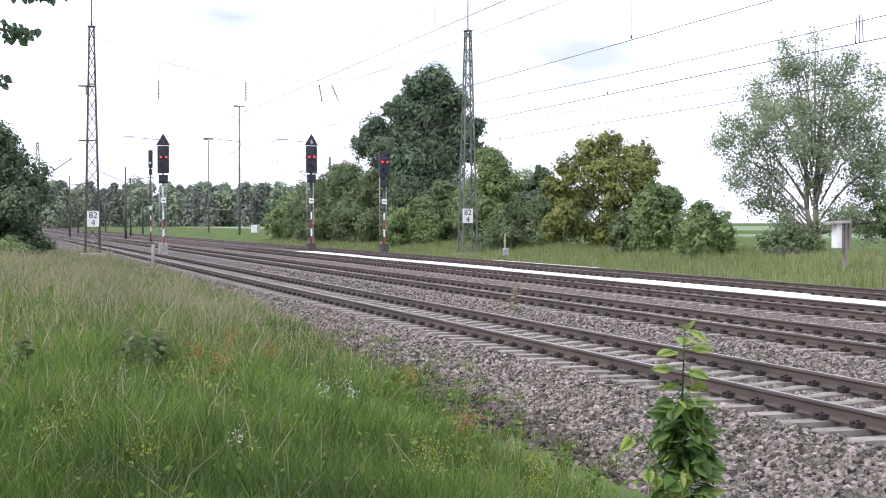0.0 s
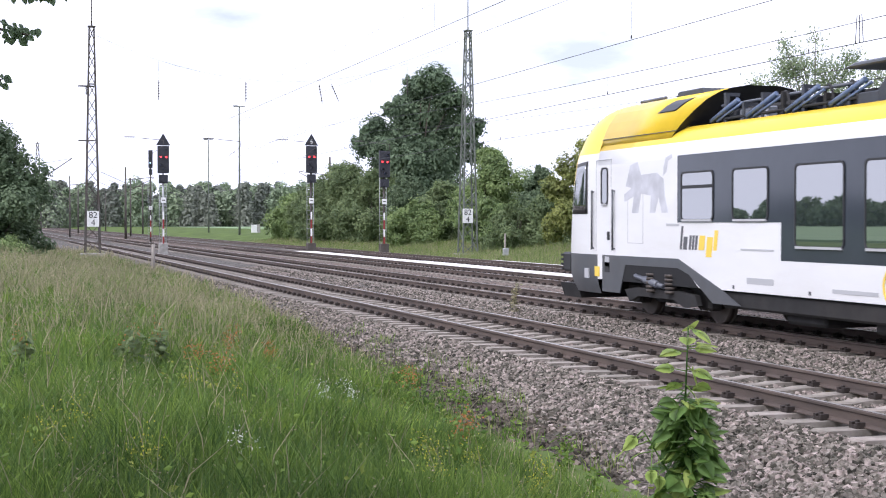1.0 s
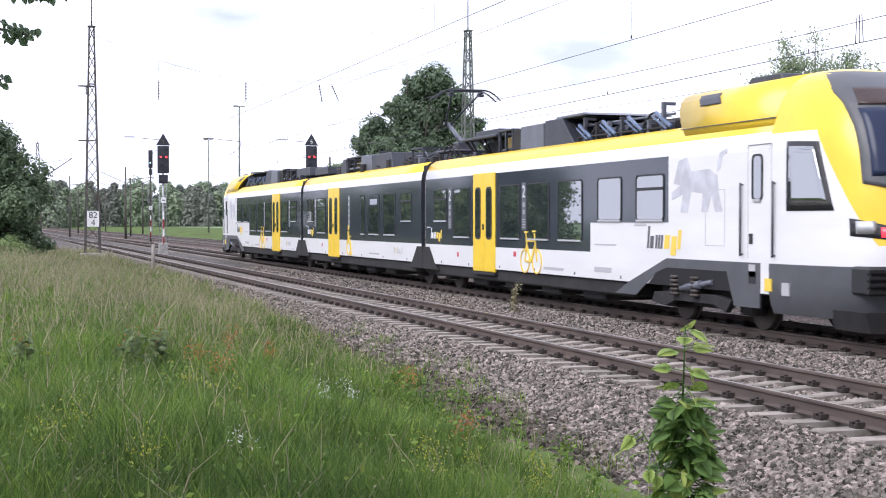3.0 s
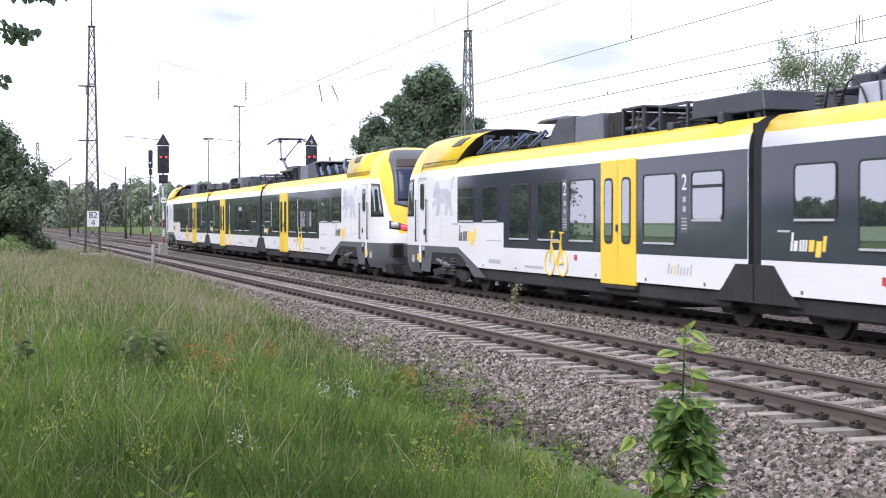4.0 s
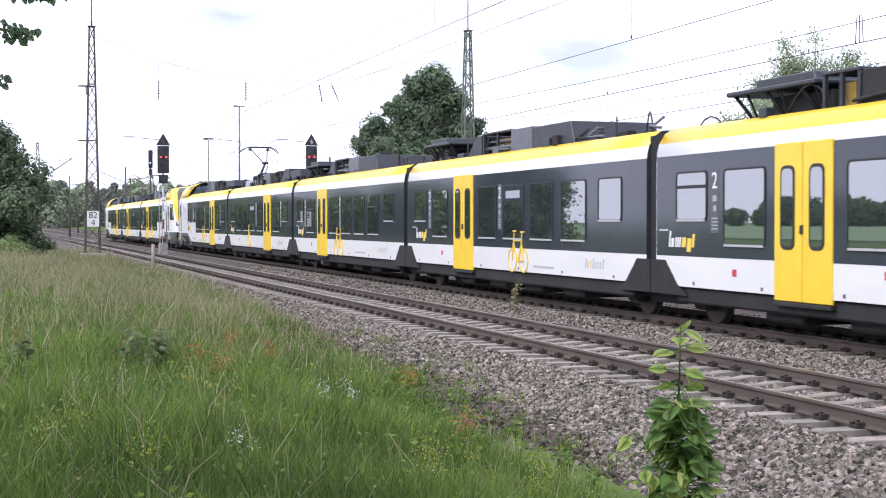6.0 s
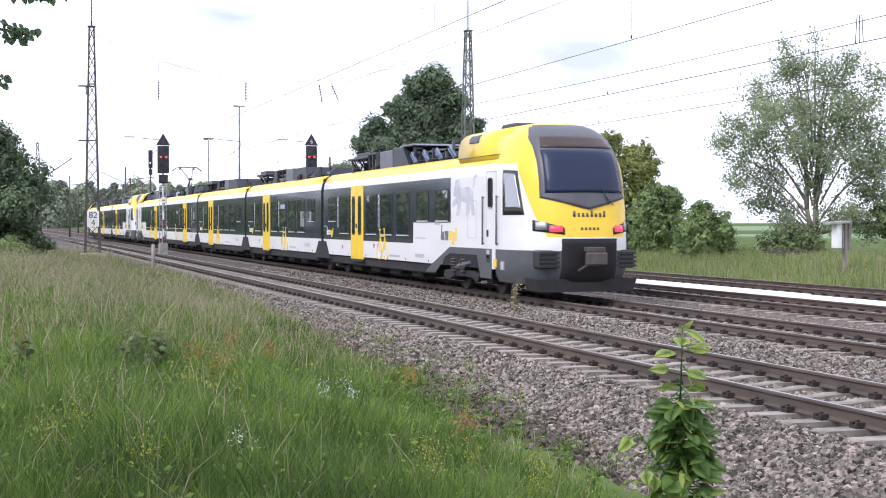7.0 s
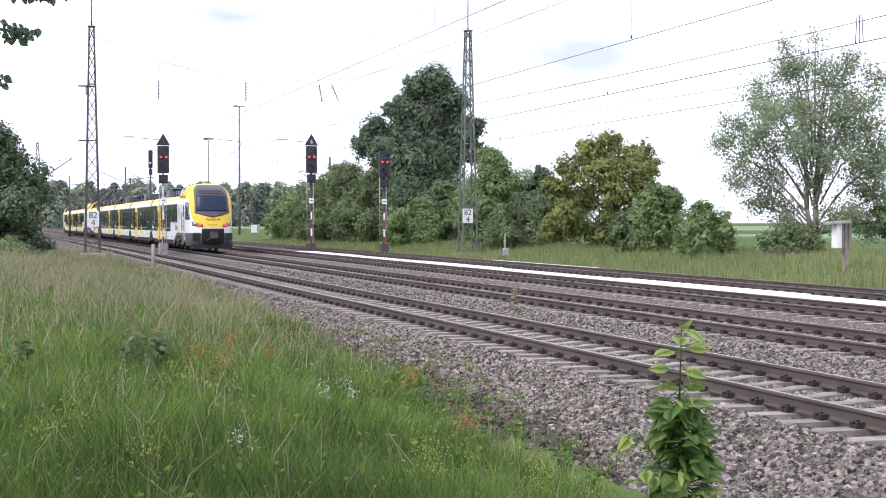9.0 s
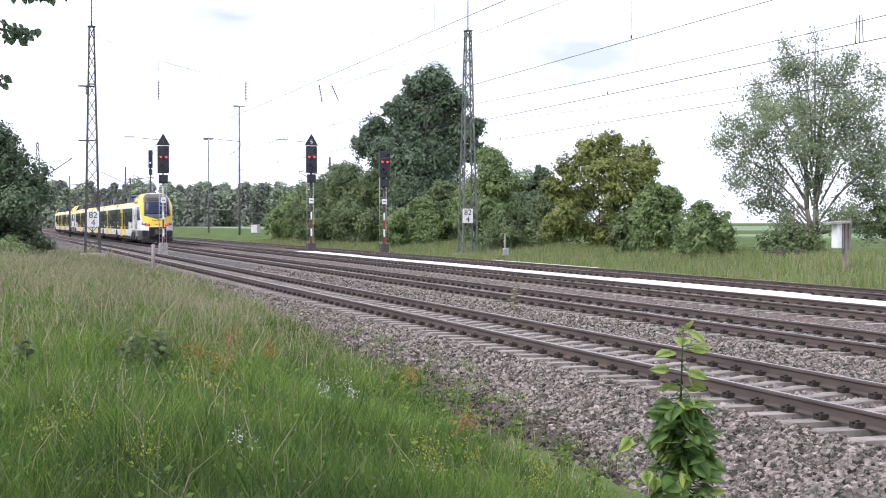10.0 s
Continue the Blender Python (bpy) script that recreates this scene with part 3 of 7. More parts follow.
def make_masts():
    a = lattice_mast((5.7, MAST_Y, 0.05), 12.7, 0.8, 0.8, M_STEEL, "tall dark lattice steel mast with a white kilometre board")
    km_sign(a, 1.95, -0.46)
    for z in (9.4, 6.35):
        bm = bmesh.new()
        bar(bm, (-0.75, 0, z), (0.1, 0, z), 0.045, None, 6)
        insulator(bm, (-0.3, 0, z - 0.02), (-0.3, 0, z - 0.5), 0.07)
        part("bracket", bm, M_STEEL, a)
    bm = bmesh.new()
    bar(bm, (0, 0, 12.7), (0, 0, 16), 0.035, 0.02, 6)
    part("rod", bm, M_STEEL, a)
    b = lattice_mast((28.08, MAST_Y, -0.1), 13.6, 0.95, 0.95, M_STEELG, "tall green-grey lattice steel mast with a white kilometre board")
    km_sign(b, 2.3, -0.55, -0.2)
    bm = bmesh.new()
    bar(bm, (0, 0, 13.6), (0, 0, 17), 0.035, 0.02, 6)
    part("rod", bm, M_STEELG, b)
    c = lattice_mast((4.75, 138, 0.0), 9.3, 0.7, 0.7, M_STEEL, "dark lattice steel mast beside the leafy tree on the verge")
    bm = bmesh.new()
    bar(bm, (0.2, 0, 5.9), (3.2, 0, 8.0), 0.05, None, 6)
    bar(bm, (0.2, 0, 7.4), (3.2, 0, 8.0), 0.02, None, 5)
    part("bracket", bm, M_STEEL, c)
    bm = bmesh.new()
    box(bm, -0.9, 0.9, -0.9, 0.9, -0.5, 0.12, 0.04)
    part("plinth", bm, M_CONC, c)
    # slim far masts
    for x, y, h, r, lab in ((31.0, 177, 17.0, 0.15, "slim grey tubular mast far along the line"), (33.0, 216, 15, 0.12, "slim grey lamp mast far along the line"),
                            (16.0, 170, 8.8, 0.16, "dark post of the overhead line far off"), (35.4, 146, 9.2, 0.18, "dark post of the overhead line behind the hedge"), (5.4, 210, 9, 0.15, "dark post of the overhead line far off"),
                            (26.5, 250, 9, 0.15, "dark post of the overhead line far off"), (10.9, 195, 8.5, 0.13, "dark post of the overhead line far off"), (10.9, 300, 9, 0.15, "dark post of the overhead line far off"), (20.0, 205, 8.6, 0.14, "dark post of the overhead line far off"), (26.5, 330, 9, 0.16, "dark post of the overhead line far off"), (5.4, 345, 9.5, 0.16, "dark post of the overhead line far off"), (16.0, 260, 9, 0.15, "dark post of the overhead line far off"), (5.4, 275, 9, 0.15, "dark post of the overhead line far off")):
        m = thing("line_mast", (x, y, -0.3), lab, "railway mast", "far overhead line masts")
        bm = bmesh.new()
        bar(bm, (0, 0, -0.3), (0, 0, h), r, r * 0.6, 8)
        part("pole", bm, M_STEELG if y > 150 and x > 30 else M_STEEL, m)
        bm = bmesh.new()
        if x > 30 and y > 150:
            bar(bm, (-0.7, 0, h), (0.7, 0, h), 0.05, None, 6)
            box(bm, -0.75, -0.2, -0.1, 0.1, h - 0.05, h + 0.12)
        else:
            s = -1 if x > 20 else 1
            bar(bm, (0, 0, 7.2), (s * 3.4, 0, 7.6), 0.04, None, 6)
            bar(bm, (0, 0, 5.7), (s * 3.4, 0, 7.5), 0.04, None, 6)
            bar(bm, (s * 1.4, 0, 6.2), (s * 3.6, 0, 5.75), 0.03, None, 6)
            bar(bm, (-s * 0.1, 0, 6.9), (-s * 3.0, 0, 8.2), 0.035, None, 6)
            bar(bm, (-s * 0.1, 0, 5.5), (-s * 3.0, 0, 6.9), 0.03, None, 6)
            bar(bm, (-s * 1.0, 0, 6.05), (-s * 3.2, 0, 5.8), 0.025, None, 6)
        part("arm", bm, M_STEELG if y > 150 and x > 30 else M_STEEL, m)


# ---- signals ----
def light_signal(at, height, arrow, label, reds=True, slim=False, figure=""):
    s = thing("light_signal", at, label, "railway signal", "light signals")
    w = 0.2 if slim else 0.36
    top = height - (0.75 if arrow else 0)
    bm = bmesh.new()
    box(bm, -w, w, -0.12, 0.12, top - 1.75, top, 0.03)
    part("lamp_board", bm, M_BLACK, s)
    for dx, dz, lit in ((-0.17, 0.72, reds), (0.17, 0.72, reds), (-0.17, 1.25, False), (0.17, 0.3, False), (0, 1.5, False)):
        if slim and dx > 0:
            continue
        bm = bmesh.new()
        bar(bm, (dx * (0.3 if slim else 1), -0.125, top - dz), (dx * (0.3 if slim else 1), -0.15, top - dz), 0.06, None, 12)
        part("lens", bm, M_LAMPRED if lit else M_LAMPWHITE if slim and dz == 1.25 else M_LENS, s, "lit red signal lamp" if lit else "unlit dark lens" if not slim or dz != 1.25 else "small lit blue-white lamp")
        bm = bmesh.new()
        x0 = dx * (0.3 if slim else 1)
        for i in range(6):
            a0, a1 = math.pi * i / 6, math.pi * (i + 1) / 6
            p = [(x0 + 0.1 * math.cos(a), z) for a, z in ((a0, top - dz + 0.1 * math.sin(a0)), (a1, top - dz + 0.1 * math.sin(a1)))]
            q = [(x0 + 0.115 * math.cos(a), top - dz + 0.115 * math.sin(a)) for a in (a1, a0)]
            prism(bm, p + q, "y", -0.34, -0.12)
        part("hood", bm, M_BLACK, s)
    bm = bmesh.new()
    box(bm, -w * 0.8, w * 0.8, -0.12, 0.12, top - 2.4, top - 1.85, 0.03)
    bar(bm, (0, -0.3, top - 2.2), (0, 0.05, top - 2.2), 0.13, None, 10)
    part("marker_lamp", bm, M_BLACK, s)
    bm = bmesh.new()
    bar(bm, (0, 0.14, -0.3), (0, 0.14, top - 0.1), 0.075, None, 10)
    part("post", bm, M_GALV if arrow and not figure else M_STEEL, s)
    for z0, z1, mat, lab in ((1.1, 1.6, M_WHITE, ""), (1.6, 2.2, M_RED, "red band of the mast plate"), (2.2, 2.7, M_WHITE, ""), (0.55, 1.1, M_RED, "red band of the mast plate")):
        bm = bmesh.new()
        box(bm, -0.055, 0.055, 0.02, 0.05, z0, z1 - 0.004, 0.004)
        part("mast_plate", bm, mat, s, lab)
    bm = bmesh.new()
    box(bm, -0.16, 0.16, 0.0, 0.03, 3.25, 3.6, 0.004)
    plate = part("number_plate", bm, M_WHITE, s, "small white plate with a dark bar")
    bm = bmesh.new()
    box(bm, -0.09, 0.09, -0.008, -0.002, 3.4, 3.45)
    part("bar", bm, M_INK, plate)
    if arrow:
        bm = bmesh.new()
        prism(bm, [(-0.45, top + 0.03), (0.45, top + 0.03), (0, height + 0.05)], "y", -0.03, 0.03)
        tri = part("speed_board", bm, M_BLACK, s, "black triangular speed board" + (" with a white figure" if figure else ""))
        if figure:
            lettering("figure", figure, 0.42, M_WHITE, tri, pose(0, -0.036, top + 0.28, 90, 0, 0))
    bm = bmesh.new()
    box(bm, -0.28, 0.28, -0.1, 0.42, -0.5, 0.65 if not slim else 0.1, 0.03)
    part("base", bm, M_CONC if arrow and not figure else M_STEEL, s)
    bm = bmesh.new()
    for sx in (-0.22, 0.22):
        bar(bm, (sx, 0.36, 0.2), (sx, 0.36, top - 1.4), 0.018, None, 6)
    for i in range(int((top - 1.8) / 0.3)):
        bar(bm, (-0.22, 0.36, 0.4 + i * 0.3), (0.22, 0.36, 0.4 + i * 0.3), 0.013, None, 5)
    part("ladder", bm, M_GALV, s)
    return s


def make_signals():
    light_signal((10.8, 89.6, -0.2), 7.65, True, "railway light signal showing two red lamps under a dark triangle")
    light_signal((15.4, 138, -0.2), 9.1, False, "slim dark light signal with its back lattice seen far off", reds=False, slim=True)
    light_signal((20.25, 88.6, -0.2), 7.75, True, "railway light signal showing two red lamps under a figure board", figure="6")
    light_signal((24.9, 87.5, -0.25), 6.75, False, "railway light signal showing two red lamps before the hedge")


# ---- trackside things ----
def make_trackside():
    s = thing("relay_cabinet_post", (29.2, 42.7, -0.15), "weathered white box with a small roof on a grey post", "trackside box")
    bm = bmesh.new()
    box(bm, 0.12, 0.26, -0.07, 0.07, -0.3, 2.0, 0.01)
    part("post", bm, M_WOOD, s)
    bm = bmesh.new()
    box(bm, -0.27, -0.06, -0.18, 0.18, 1.02, 1.9, 0.02)
    part("box", bm, M_WHITE, s)
    bm = bmesh.new()
    prism(bm, [(-0.55, 1.88), (0.22, 1.93), (0.22, 2.02), (-0.55, 1.95)], "y", -0.28, 0.28)
    part("roof", bm, M_CONC, s)
    for x in (0.02, 0.33):
        bm = bmesh.new()
        box(bm, x - 0.05, x + 0.05, -0.12, 0.12, 1.0, 2.02, 0.01)
        part("board", bm, M_WOOD, s)
    s = thing("cable_post", (26.9, 70.5, -0.35), "short grey post with a small grey box", "trackside post")
    bm = bmesh.new()
    bar(bm, (0, 0, -0.2), (0, 0, 1.55), 0.06, 0.05, 8)
    part("post", bm, M_WOOD, s)
    bm = bmesh.new()
    box(bm, -0.16, 0.16, -0.14, -0.02, 0.35, 0.75, 0.02)
    part("box", bm, M_GALV, s)
    s = thing("marker_post", (6.2, 54.8, -0.3), "grey weathered post standing in the grass at the ballast edge", "post")
    bm = bmesh.new()
    bar(bm, (0, 0, -0.2), (0, 0, 1.25), 0.085, 0.075, 8)
    part("post", bm, M_WOOD, s)
    s = thing("switch_cabinet", (39.7, 212, 0.2), "pale grey trackside switch cabinet in the field edge", "cabinet")
    bm = bmesh.new()
    box(bm, -0.7, 0.1, -0.3, 0.3, 0, 1.25, 0.03)
    part("body", bm, M_WHITE, s)
    bm = bmesh.new()
    box(bm, 0.13, 0.6, -0.3, 0.3, 0, 1.3, 0.03)
    part("door", bm, M_CONC, s)


# ---- plants ----
def leaf_mesh(name, pts, sizes, mats, parent=None, idx=None, seed=1, flat=0.0, long=1.5, face=None):
    """Leaves, each a folded pair of triangles at a point, turned at random; flat leans them level."""
    rng = np.random.default_rng(seed)
    n = len(pts)
    pts = np.asarray(pts)
    sizes = np.asarray(sizes)[:, None]
    a = rng.normal(size=(n, 3))
    a[:, 2] = a[:, 2] * (1 - flat) - 0.25
    if face is not None:
        out = face + rng.normal(size=(n, 3)) * 0.42
        out /= np.linalg.norm(out, axis=1, keepdims=True)
        a -= (a * out).sum(1, keepdims=True) * out
    a /= np.linalg.norm(a, axis=1, keepdims=True)
    b = rng.normal(size=(n, 3)) if face is None else np.cross(out, a)
    b -= (a * b).sum(1, keepdims=True) * a
    b /= np.linalg.norm(b, axis=1, keepdims=True)
    c = np.cross(a, b)
    v = np.stack([pts - a * sizes * long / 2, pts + b * sizes * 0.5 + c * sizes * 0.15, pts + a * sizes * long / 2, pts - b * sizes * 0.5 + c * sizes * 0.15], 1)
    base = (np.arange(n) * 4)[:, None]
    f = np.concatenate([base + np.array([[0, 1, 2]]), base + np.array([[0, 2, 3]])], 1).reshape(-1, 3)
    ix = None if idx is None else np.repeat(np.asarray(idx), 2).tolist()
    return mesh_object(name, v.reshape(-1, 3).tolist(), f.tolist(), mats, parent, ix)


def crown_points(clumps, n, rng, shell=0.55):
    """Points in round clumps (x, y, z, r), more of them near each clump's skin, gathered in small tufts."""
    cl = np.array(clumps, float)
    wgt = cl[:, 3] ** 2
    tufts = max(n // 14, 10)
    which = rng.choice(len(cl), tufts, p=wgt / wgt.sum())
    d = rng.normal(size=(tufts, 3))
    d /= np.linalg.norm(d, axis=1, keepdims=True)
    r = (shell + (1.06 - shell) * rng.random(tufts) ** 0.6)[:, None] * cl[which, 3:4]
    r *= np.where(rng.random((tufts, 1)) < 0.14, rng.uniform(1.1, 1.5, (tufts, 1)), 1.0)
    centre = cl[which, :3] + d * r * np.array([1, 1, 0.85])
    spread = 0.13 * np.minimum(cl[which, 3], 2.2)
    k = rng.integers(0, tufts, n)
    return centre[k] + rng.normal(size=(n, 3)) * spread[k][:, None], d[k] + np.array([0, 0, 0.45])


def tree(name, at, height, width, mat, bark, n, leaf, label, category="tree", seed=1, stems=1, low=0.15, clumps=26, loose=0.0, top=0.5, group="", shape=None):
    """A tapered trunk with limbs and a crown of clumped leaves with an uneven outline.
    shape: the main masses as (across, height, radius)."""
    rng = np.random.default_rng(seed)
    t = thing(name, at, label, category, group)
    cl = []
    if shape:
        for dx, z, r in shape:
            dep = rng.uniform(-0.35, 0.35) * width
            cl.append((0.95 * dx + 0.31 * dep, -0.31 * dx + 0.95 * dep, z, r))
            x0, y0 = cl[-1][:2]
            for k in range(7):
                d = rng.normal(size=3)
                d /= np.linalg.norm(d)
                q = r * rng.uniform(0.28, 0.5)
                cl.append((x0 + d[0] * r * 0.9, y0 + d[1] * r * 0.9, z + d[2] * r * 0.8, q))
    else:
        for i in range(clumps):
            u = (i + 0.5) / clumps
            z = height * (low + (0.93 - low) * u)
            prof = math.sin(math.pi * min(max((u * (1 - top * 0.3) + 0.17), 0.05), 0.96)) ** 0.75
            ang = i * 2.4 + rng.uniform(-0.5, 0.5)
            rad = prof * rng.uniform(0.25, 0.98)
            r = width * rng.uniform(0.06, 0.18) * (0.7 + 0.5 * prof)
            cl.append((math.cos(ang) * rad * width / 2, math.sin(ang) * rad * width / 2, z - r * 0.3, r))
    bm = bmesh.new()
    for s in range(stems):
        ang = s * 2.1 + 0.5
        lean = 0 if stems == 1 else width * 0.13
        p = Vector((0.12 * s, 0.1 * s, -0.3))
        r = height * (0.022 if stems == 1 else 0.013)
        for j in range(7):
            q = Vector((math.cos(ang) * lean * (j + 1) / 7 + rng.normal() * 0.06, math.sin(ang) * lean * (j + 1) / 7 + rng.normal() * 0.06, height * 0.84 * (j + 1) / 7))
            bar(bm, p, q, r * (1 - j / 7.6), r * (1 - (j + 1) / 7.6), 7)
            p = q
    part("trunk", bm, bark, t)
    bm = bmesh.new()
    step = 8 if shape else 3
    for m in range(0, len(cl), step):
        x, y, z, r = cl[m]
        z0 = max(0.12 * height, z * 0.5 - 0.1 * math.hypot(x, y))
        a = Vector((x * 0.1, y * 0.1, z0))
        b = Vector((x * 0.5, y * 0.5, z0 * 0.4 + z * 0.6))
        bar(bm, a, b, height * 0.0055, height * 0.004, 5)
        bar(bm, b, (x, y, z), height * 0.004, height * 0.0018, 5)
        for q in cl[m + 1:m + step]:
            bar(bm, (x, y, z), q[:3], height * 0.0016, height * 0.0007, 4)
    part("branchwork", bm, bark, t)
    pts, face = crown_points(cl, n, rng, 0.1 if loose else 0.4)
    pts = pts + rng.normal(size=pts.shape) * (loose or 0.06)
    pts[:, 2] = np.maximum(pts[:, 2], 0.05)
    leaf_mesh("crown", pts, rng.uniform(0.6, 1.3, n) * leaf, [mat], t, None, seed, 0.0, 2.2 if loose else 1.5, None if loose else face)
    return t


def make_trees():
    maple = [(1.2, 13.9, 1.28), (-0.3, 13.2, 1.38), (2.7, 12.2, 1.38), (-1.6, 11.7, 1.38), (1.0, 11.1, 2.22), (3.9, 9.7, 1.38), (-1.2, 9.1, 1.97), (-4.2, 9.9, 1.18), (-4.9, 8.5, 1.08), (-3.2, 7.8, 1.72), (2.2, 8.2, 2.22), (-0.2, 6.4, 2.46), (4.6, 7.9, 0.99), (-2.7, 5.0, 1.97), (1.7, 4.5, 2.22)]
    tree("maple_tree", (36, 114.9, 0.15), 15.0, 8.0, M_MAPLE, M_BARK, 85000, 0.19, "tall broad dark-green maple in full leaf", seed=3, shape=maple)
    willow = [(-0.2, 9.9, 0.36), (-1.4, 9.6, 0.31), (-0.5, 8.6, 0.88), (0.7, 8.6, 0.78), (1.7, 9.1, 0.52), (-1.4, 8.6, 0.67), (-2.1, 7.7, 0.72), (2.3, 8.1, 0.52), (-2.7, 6.7, 0.67), (-1.3, 6.9, 1.09), (0.2, 6.9, 1.16), (1.8, 6.9, 0.98), (-3.4, 6.1, 0.57), (-4.1, 5.2, 0.52),
              (-2.6, 5.2, 0.93), (-1.1, 5.1, 1.03), (0.7, 5.1, 1.16), (2.3, 5.4, 0.98), (-3.2, 4.0, 0.65), (-1.8, 3.7, 0.83), (0.0, 3.7, 0.78), (2.0, 3.7, 0.98), (3.1, 4.4, 0.72), (-3.6, 3.4, 0.41), (-2.2, 2.5, 0.57), (1.5, 2.2, 0.72), (2.8, 2.8, 0.72), (-1.1, 2.4, 0.57), (0.4, 2.0, 0.7), (2.2, 1.5, 0.7), (-1.7, 1.6, 0.5), (3.0, 1.7, 0.6)]
    tree("willow_tree", (36, 54.7, 0.15), 9.4, 6.0, M_WILLOW, M_BARKPALE, 34000, 0.075, "airy silvery willow with several pale stems", seed=8, stems=5, loose=0.2, shape=willow)
    shrub = [(-0.1, 6.0, 0.76), (-1.0, 5.5, 0.76), (1.0, 5.7, 0.83), (2.1, 5.5, 0.7), (-1.9, 4.7, 0.86), (-0.3, 4.5, 1.02), (1.6, 4.5, 1.05), (2.7, 4.7, 0.7), (-2.6, 3.6, 0.76), (-1.3, 3.2, 1.02), (0.6, 3.4, 0.76), (2.4, 3.4, 0.83), (-2.5, 2.2, 0.83), (-1.6, 1.5, 0.76), (0.0, 1.6, 0.63), (1.7, 1.9, 0.86), (1.0, 0.9, 0.8), (-0.6, 0.8, 0.7), (0.3, 2.6, 0.9), (2.6, 2.2, 0.8), (-2.9, 1.2, 0.6), (0.2, 0.8, 0.7), (2.2, 1.0, 0.7)]
    tree("shrub_tree", (33, 70.8, 0.12), 6.2, 5.4, M_AUTUMN, M_BARK, 42000, 0.12, "round yellow-green shrub tree", seed=12, stems=3, shape=shrub)
    hedge = [(34, 91.8, 7.2, 6.0, M_HEDGEPALE, 21), (36, 87.5, 5.9, 3.4, M_DARKTREE, 22), (30.5, 119.8, 7.4, 7.4, M_HEDGE, 23), (30.5, 110, 6.4, 6.2, M_HEDGE, 24), (31.5, 104, 5.4, 5.0, M_DARKTREE, 35),
             (30.5, 130, 6.0, 6.5, M_HEDGE, 25), (30.5, 140, 4.9, 6.4, M_HEDGEPALE, 26), (30, 97.1, 3.4, 5.0, M_HEDGEPALE, 27), (32.5, 98, 5.0, 4.4, M_HEDGE, 36), (31, 79.2, 2.8, 3.8, M_HEDGE, 28), (31.5, 85.5, 3.3, 4.2, M_HEDGEPALE, 37),
             (33.4, 80.5, 3.6, 3.2, M_HEDGE, 29), (32, 62.2, 3.9, 3.4, M_HEDGEPALE, 30), (31, 55.8, 2.7, 3.1, M_HEDGEPALE, 31), (32.2, 65.5, 2.3, 3.0, M_HEDGE, 38), (34, 53.3, 1.6, 3.0, M_HEDGE, 32), (38.6, 51.0, 4.6, 3.0, M_HEDGE, 33),
             (36.5, 57.5, 1.2, 2.4, M_HEDGE, 39)]
    for x, y, h, w, mat, seed in hedge:
        pale = mat in (M_HEDGEPALE, M_WILLOW)
        tree("hedge_bush", (x, y, ground_z(x, y) - 0.05), h, w, mat, M_BARK, int(2500 * h * w ** 0.5), 0.075 + 0.0005 * y, ("light green" if pale else "dense dark green") + " bush in the hedge beside the line", "bush", seed, stems=3, low=0.04, clumps=44, top=0.6, group="hedge bushes")
    tree("verge_tree", (0.3, 60, 0.05), 6.1, 5.4, M_DARKTREE, M_BARK, 38000, 0.11, "dark green tree on the grassy verge", seed=41, low=0.06, clumps=50)
    tree("verge_bush", (0.9, 57, 0.05), 1.3, 2.2, M_HEDGEPALE, M_BARK, 6000, 0.085, "low light green bush under the verge tree", "bush", seed=43, stems=3, low=0.1, clumps=12)
    s = thing("brushwood_pile", (32.6, 51.2, 0.1), "dark pile of cut brushwood under the willow", "brushwood")
    bm = bmesh.new()
    rr = random.Random(4)
    for k in range(70):
        a = Vector((rr.uniform(-0.9, 0.9), rr.uniform(-0.5, 0.5), rr.uniform(0.05, 0.5)))
        d = Vector((rr.uniform(-0.8, 0.8), rr.uniform(-0.5, 0.5), rr.uniform(-0.15, 0.15)))
        bar(bm, a - d * 0.6, a + d * 0.6, 0.025, 0.012, 5)
    part("branches", bm, M_BARK, s)
    # far woods; the haze of distance is put into their pale leaf colours
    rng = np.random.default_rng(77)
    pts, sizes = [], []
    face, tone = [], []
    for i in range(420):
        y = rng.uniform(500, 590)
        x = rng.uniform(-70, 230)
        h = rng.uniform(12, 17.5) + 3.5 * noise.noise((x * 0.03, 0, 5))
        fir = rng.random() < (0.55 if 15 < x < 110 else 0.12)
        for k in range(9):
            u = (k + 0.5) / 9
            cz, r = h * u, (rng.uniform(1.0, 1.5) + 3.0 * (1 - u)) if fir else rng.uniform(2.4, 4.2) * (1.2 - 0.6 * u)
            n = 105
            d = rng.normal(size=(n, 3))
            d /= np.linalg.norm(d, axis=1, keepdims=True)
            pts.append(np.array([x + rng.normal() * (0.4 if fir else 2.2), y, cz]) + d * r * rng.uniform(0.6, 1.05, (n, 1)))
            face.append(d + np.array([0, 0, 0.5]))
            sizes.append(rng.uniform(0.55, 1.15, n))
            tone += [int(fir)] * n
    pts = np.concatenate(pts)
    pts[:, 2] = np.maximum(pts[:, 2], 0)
    tagged(leaf_mesh("far_woods", pts, np.concatenate(sizes), [M_WOODS, M_FIRWOODS], None, tone, 9, face=np.concatenate(face)), "line of mixed woods across the field with haze put into the leaf colours", "woods", kind="stuff")
    # thicket along the near side of the line, mirrored in the windows
    pts, sizes = [], []
    for i in range(120):
        y, x, h = rng.uniform(112, 460), rng.uniform(-24, -12), rng.uniform(4, 6.5)
        n = 300
        d = rng.normal(size=(n, 3))
        d /= np.linalg.norm(d, axis=1, keepdims=True)
        pts.append(np.array([x, y, h * 0.5]) + d * np.array([2.2, 3.2, h * 0.5]) * rng.uniform(0.5, 1.05, (n, 1)))
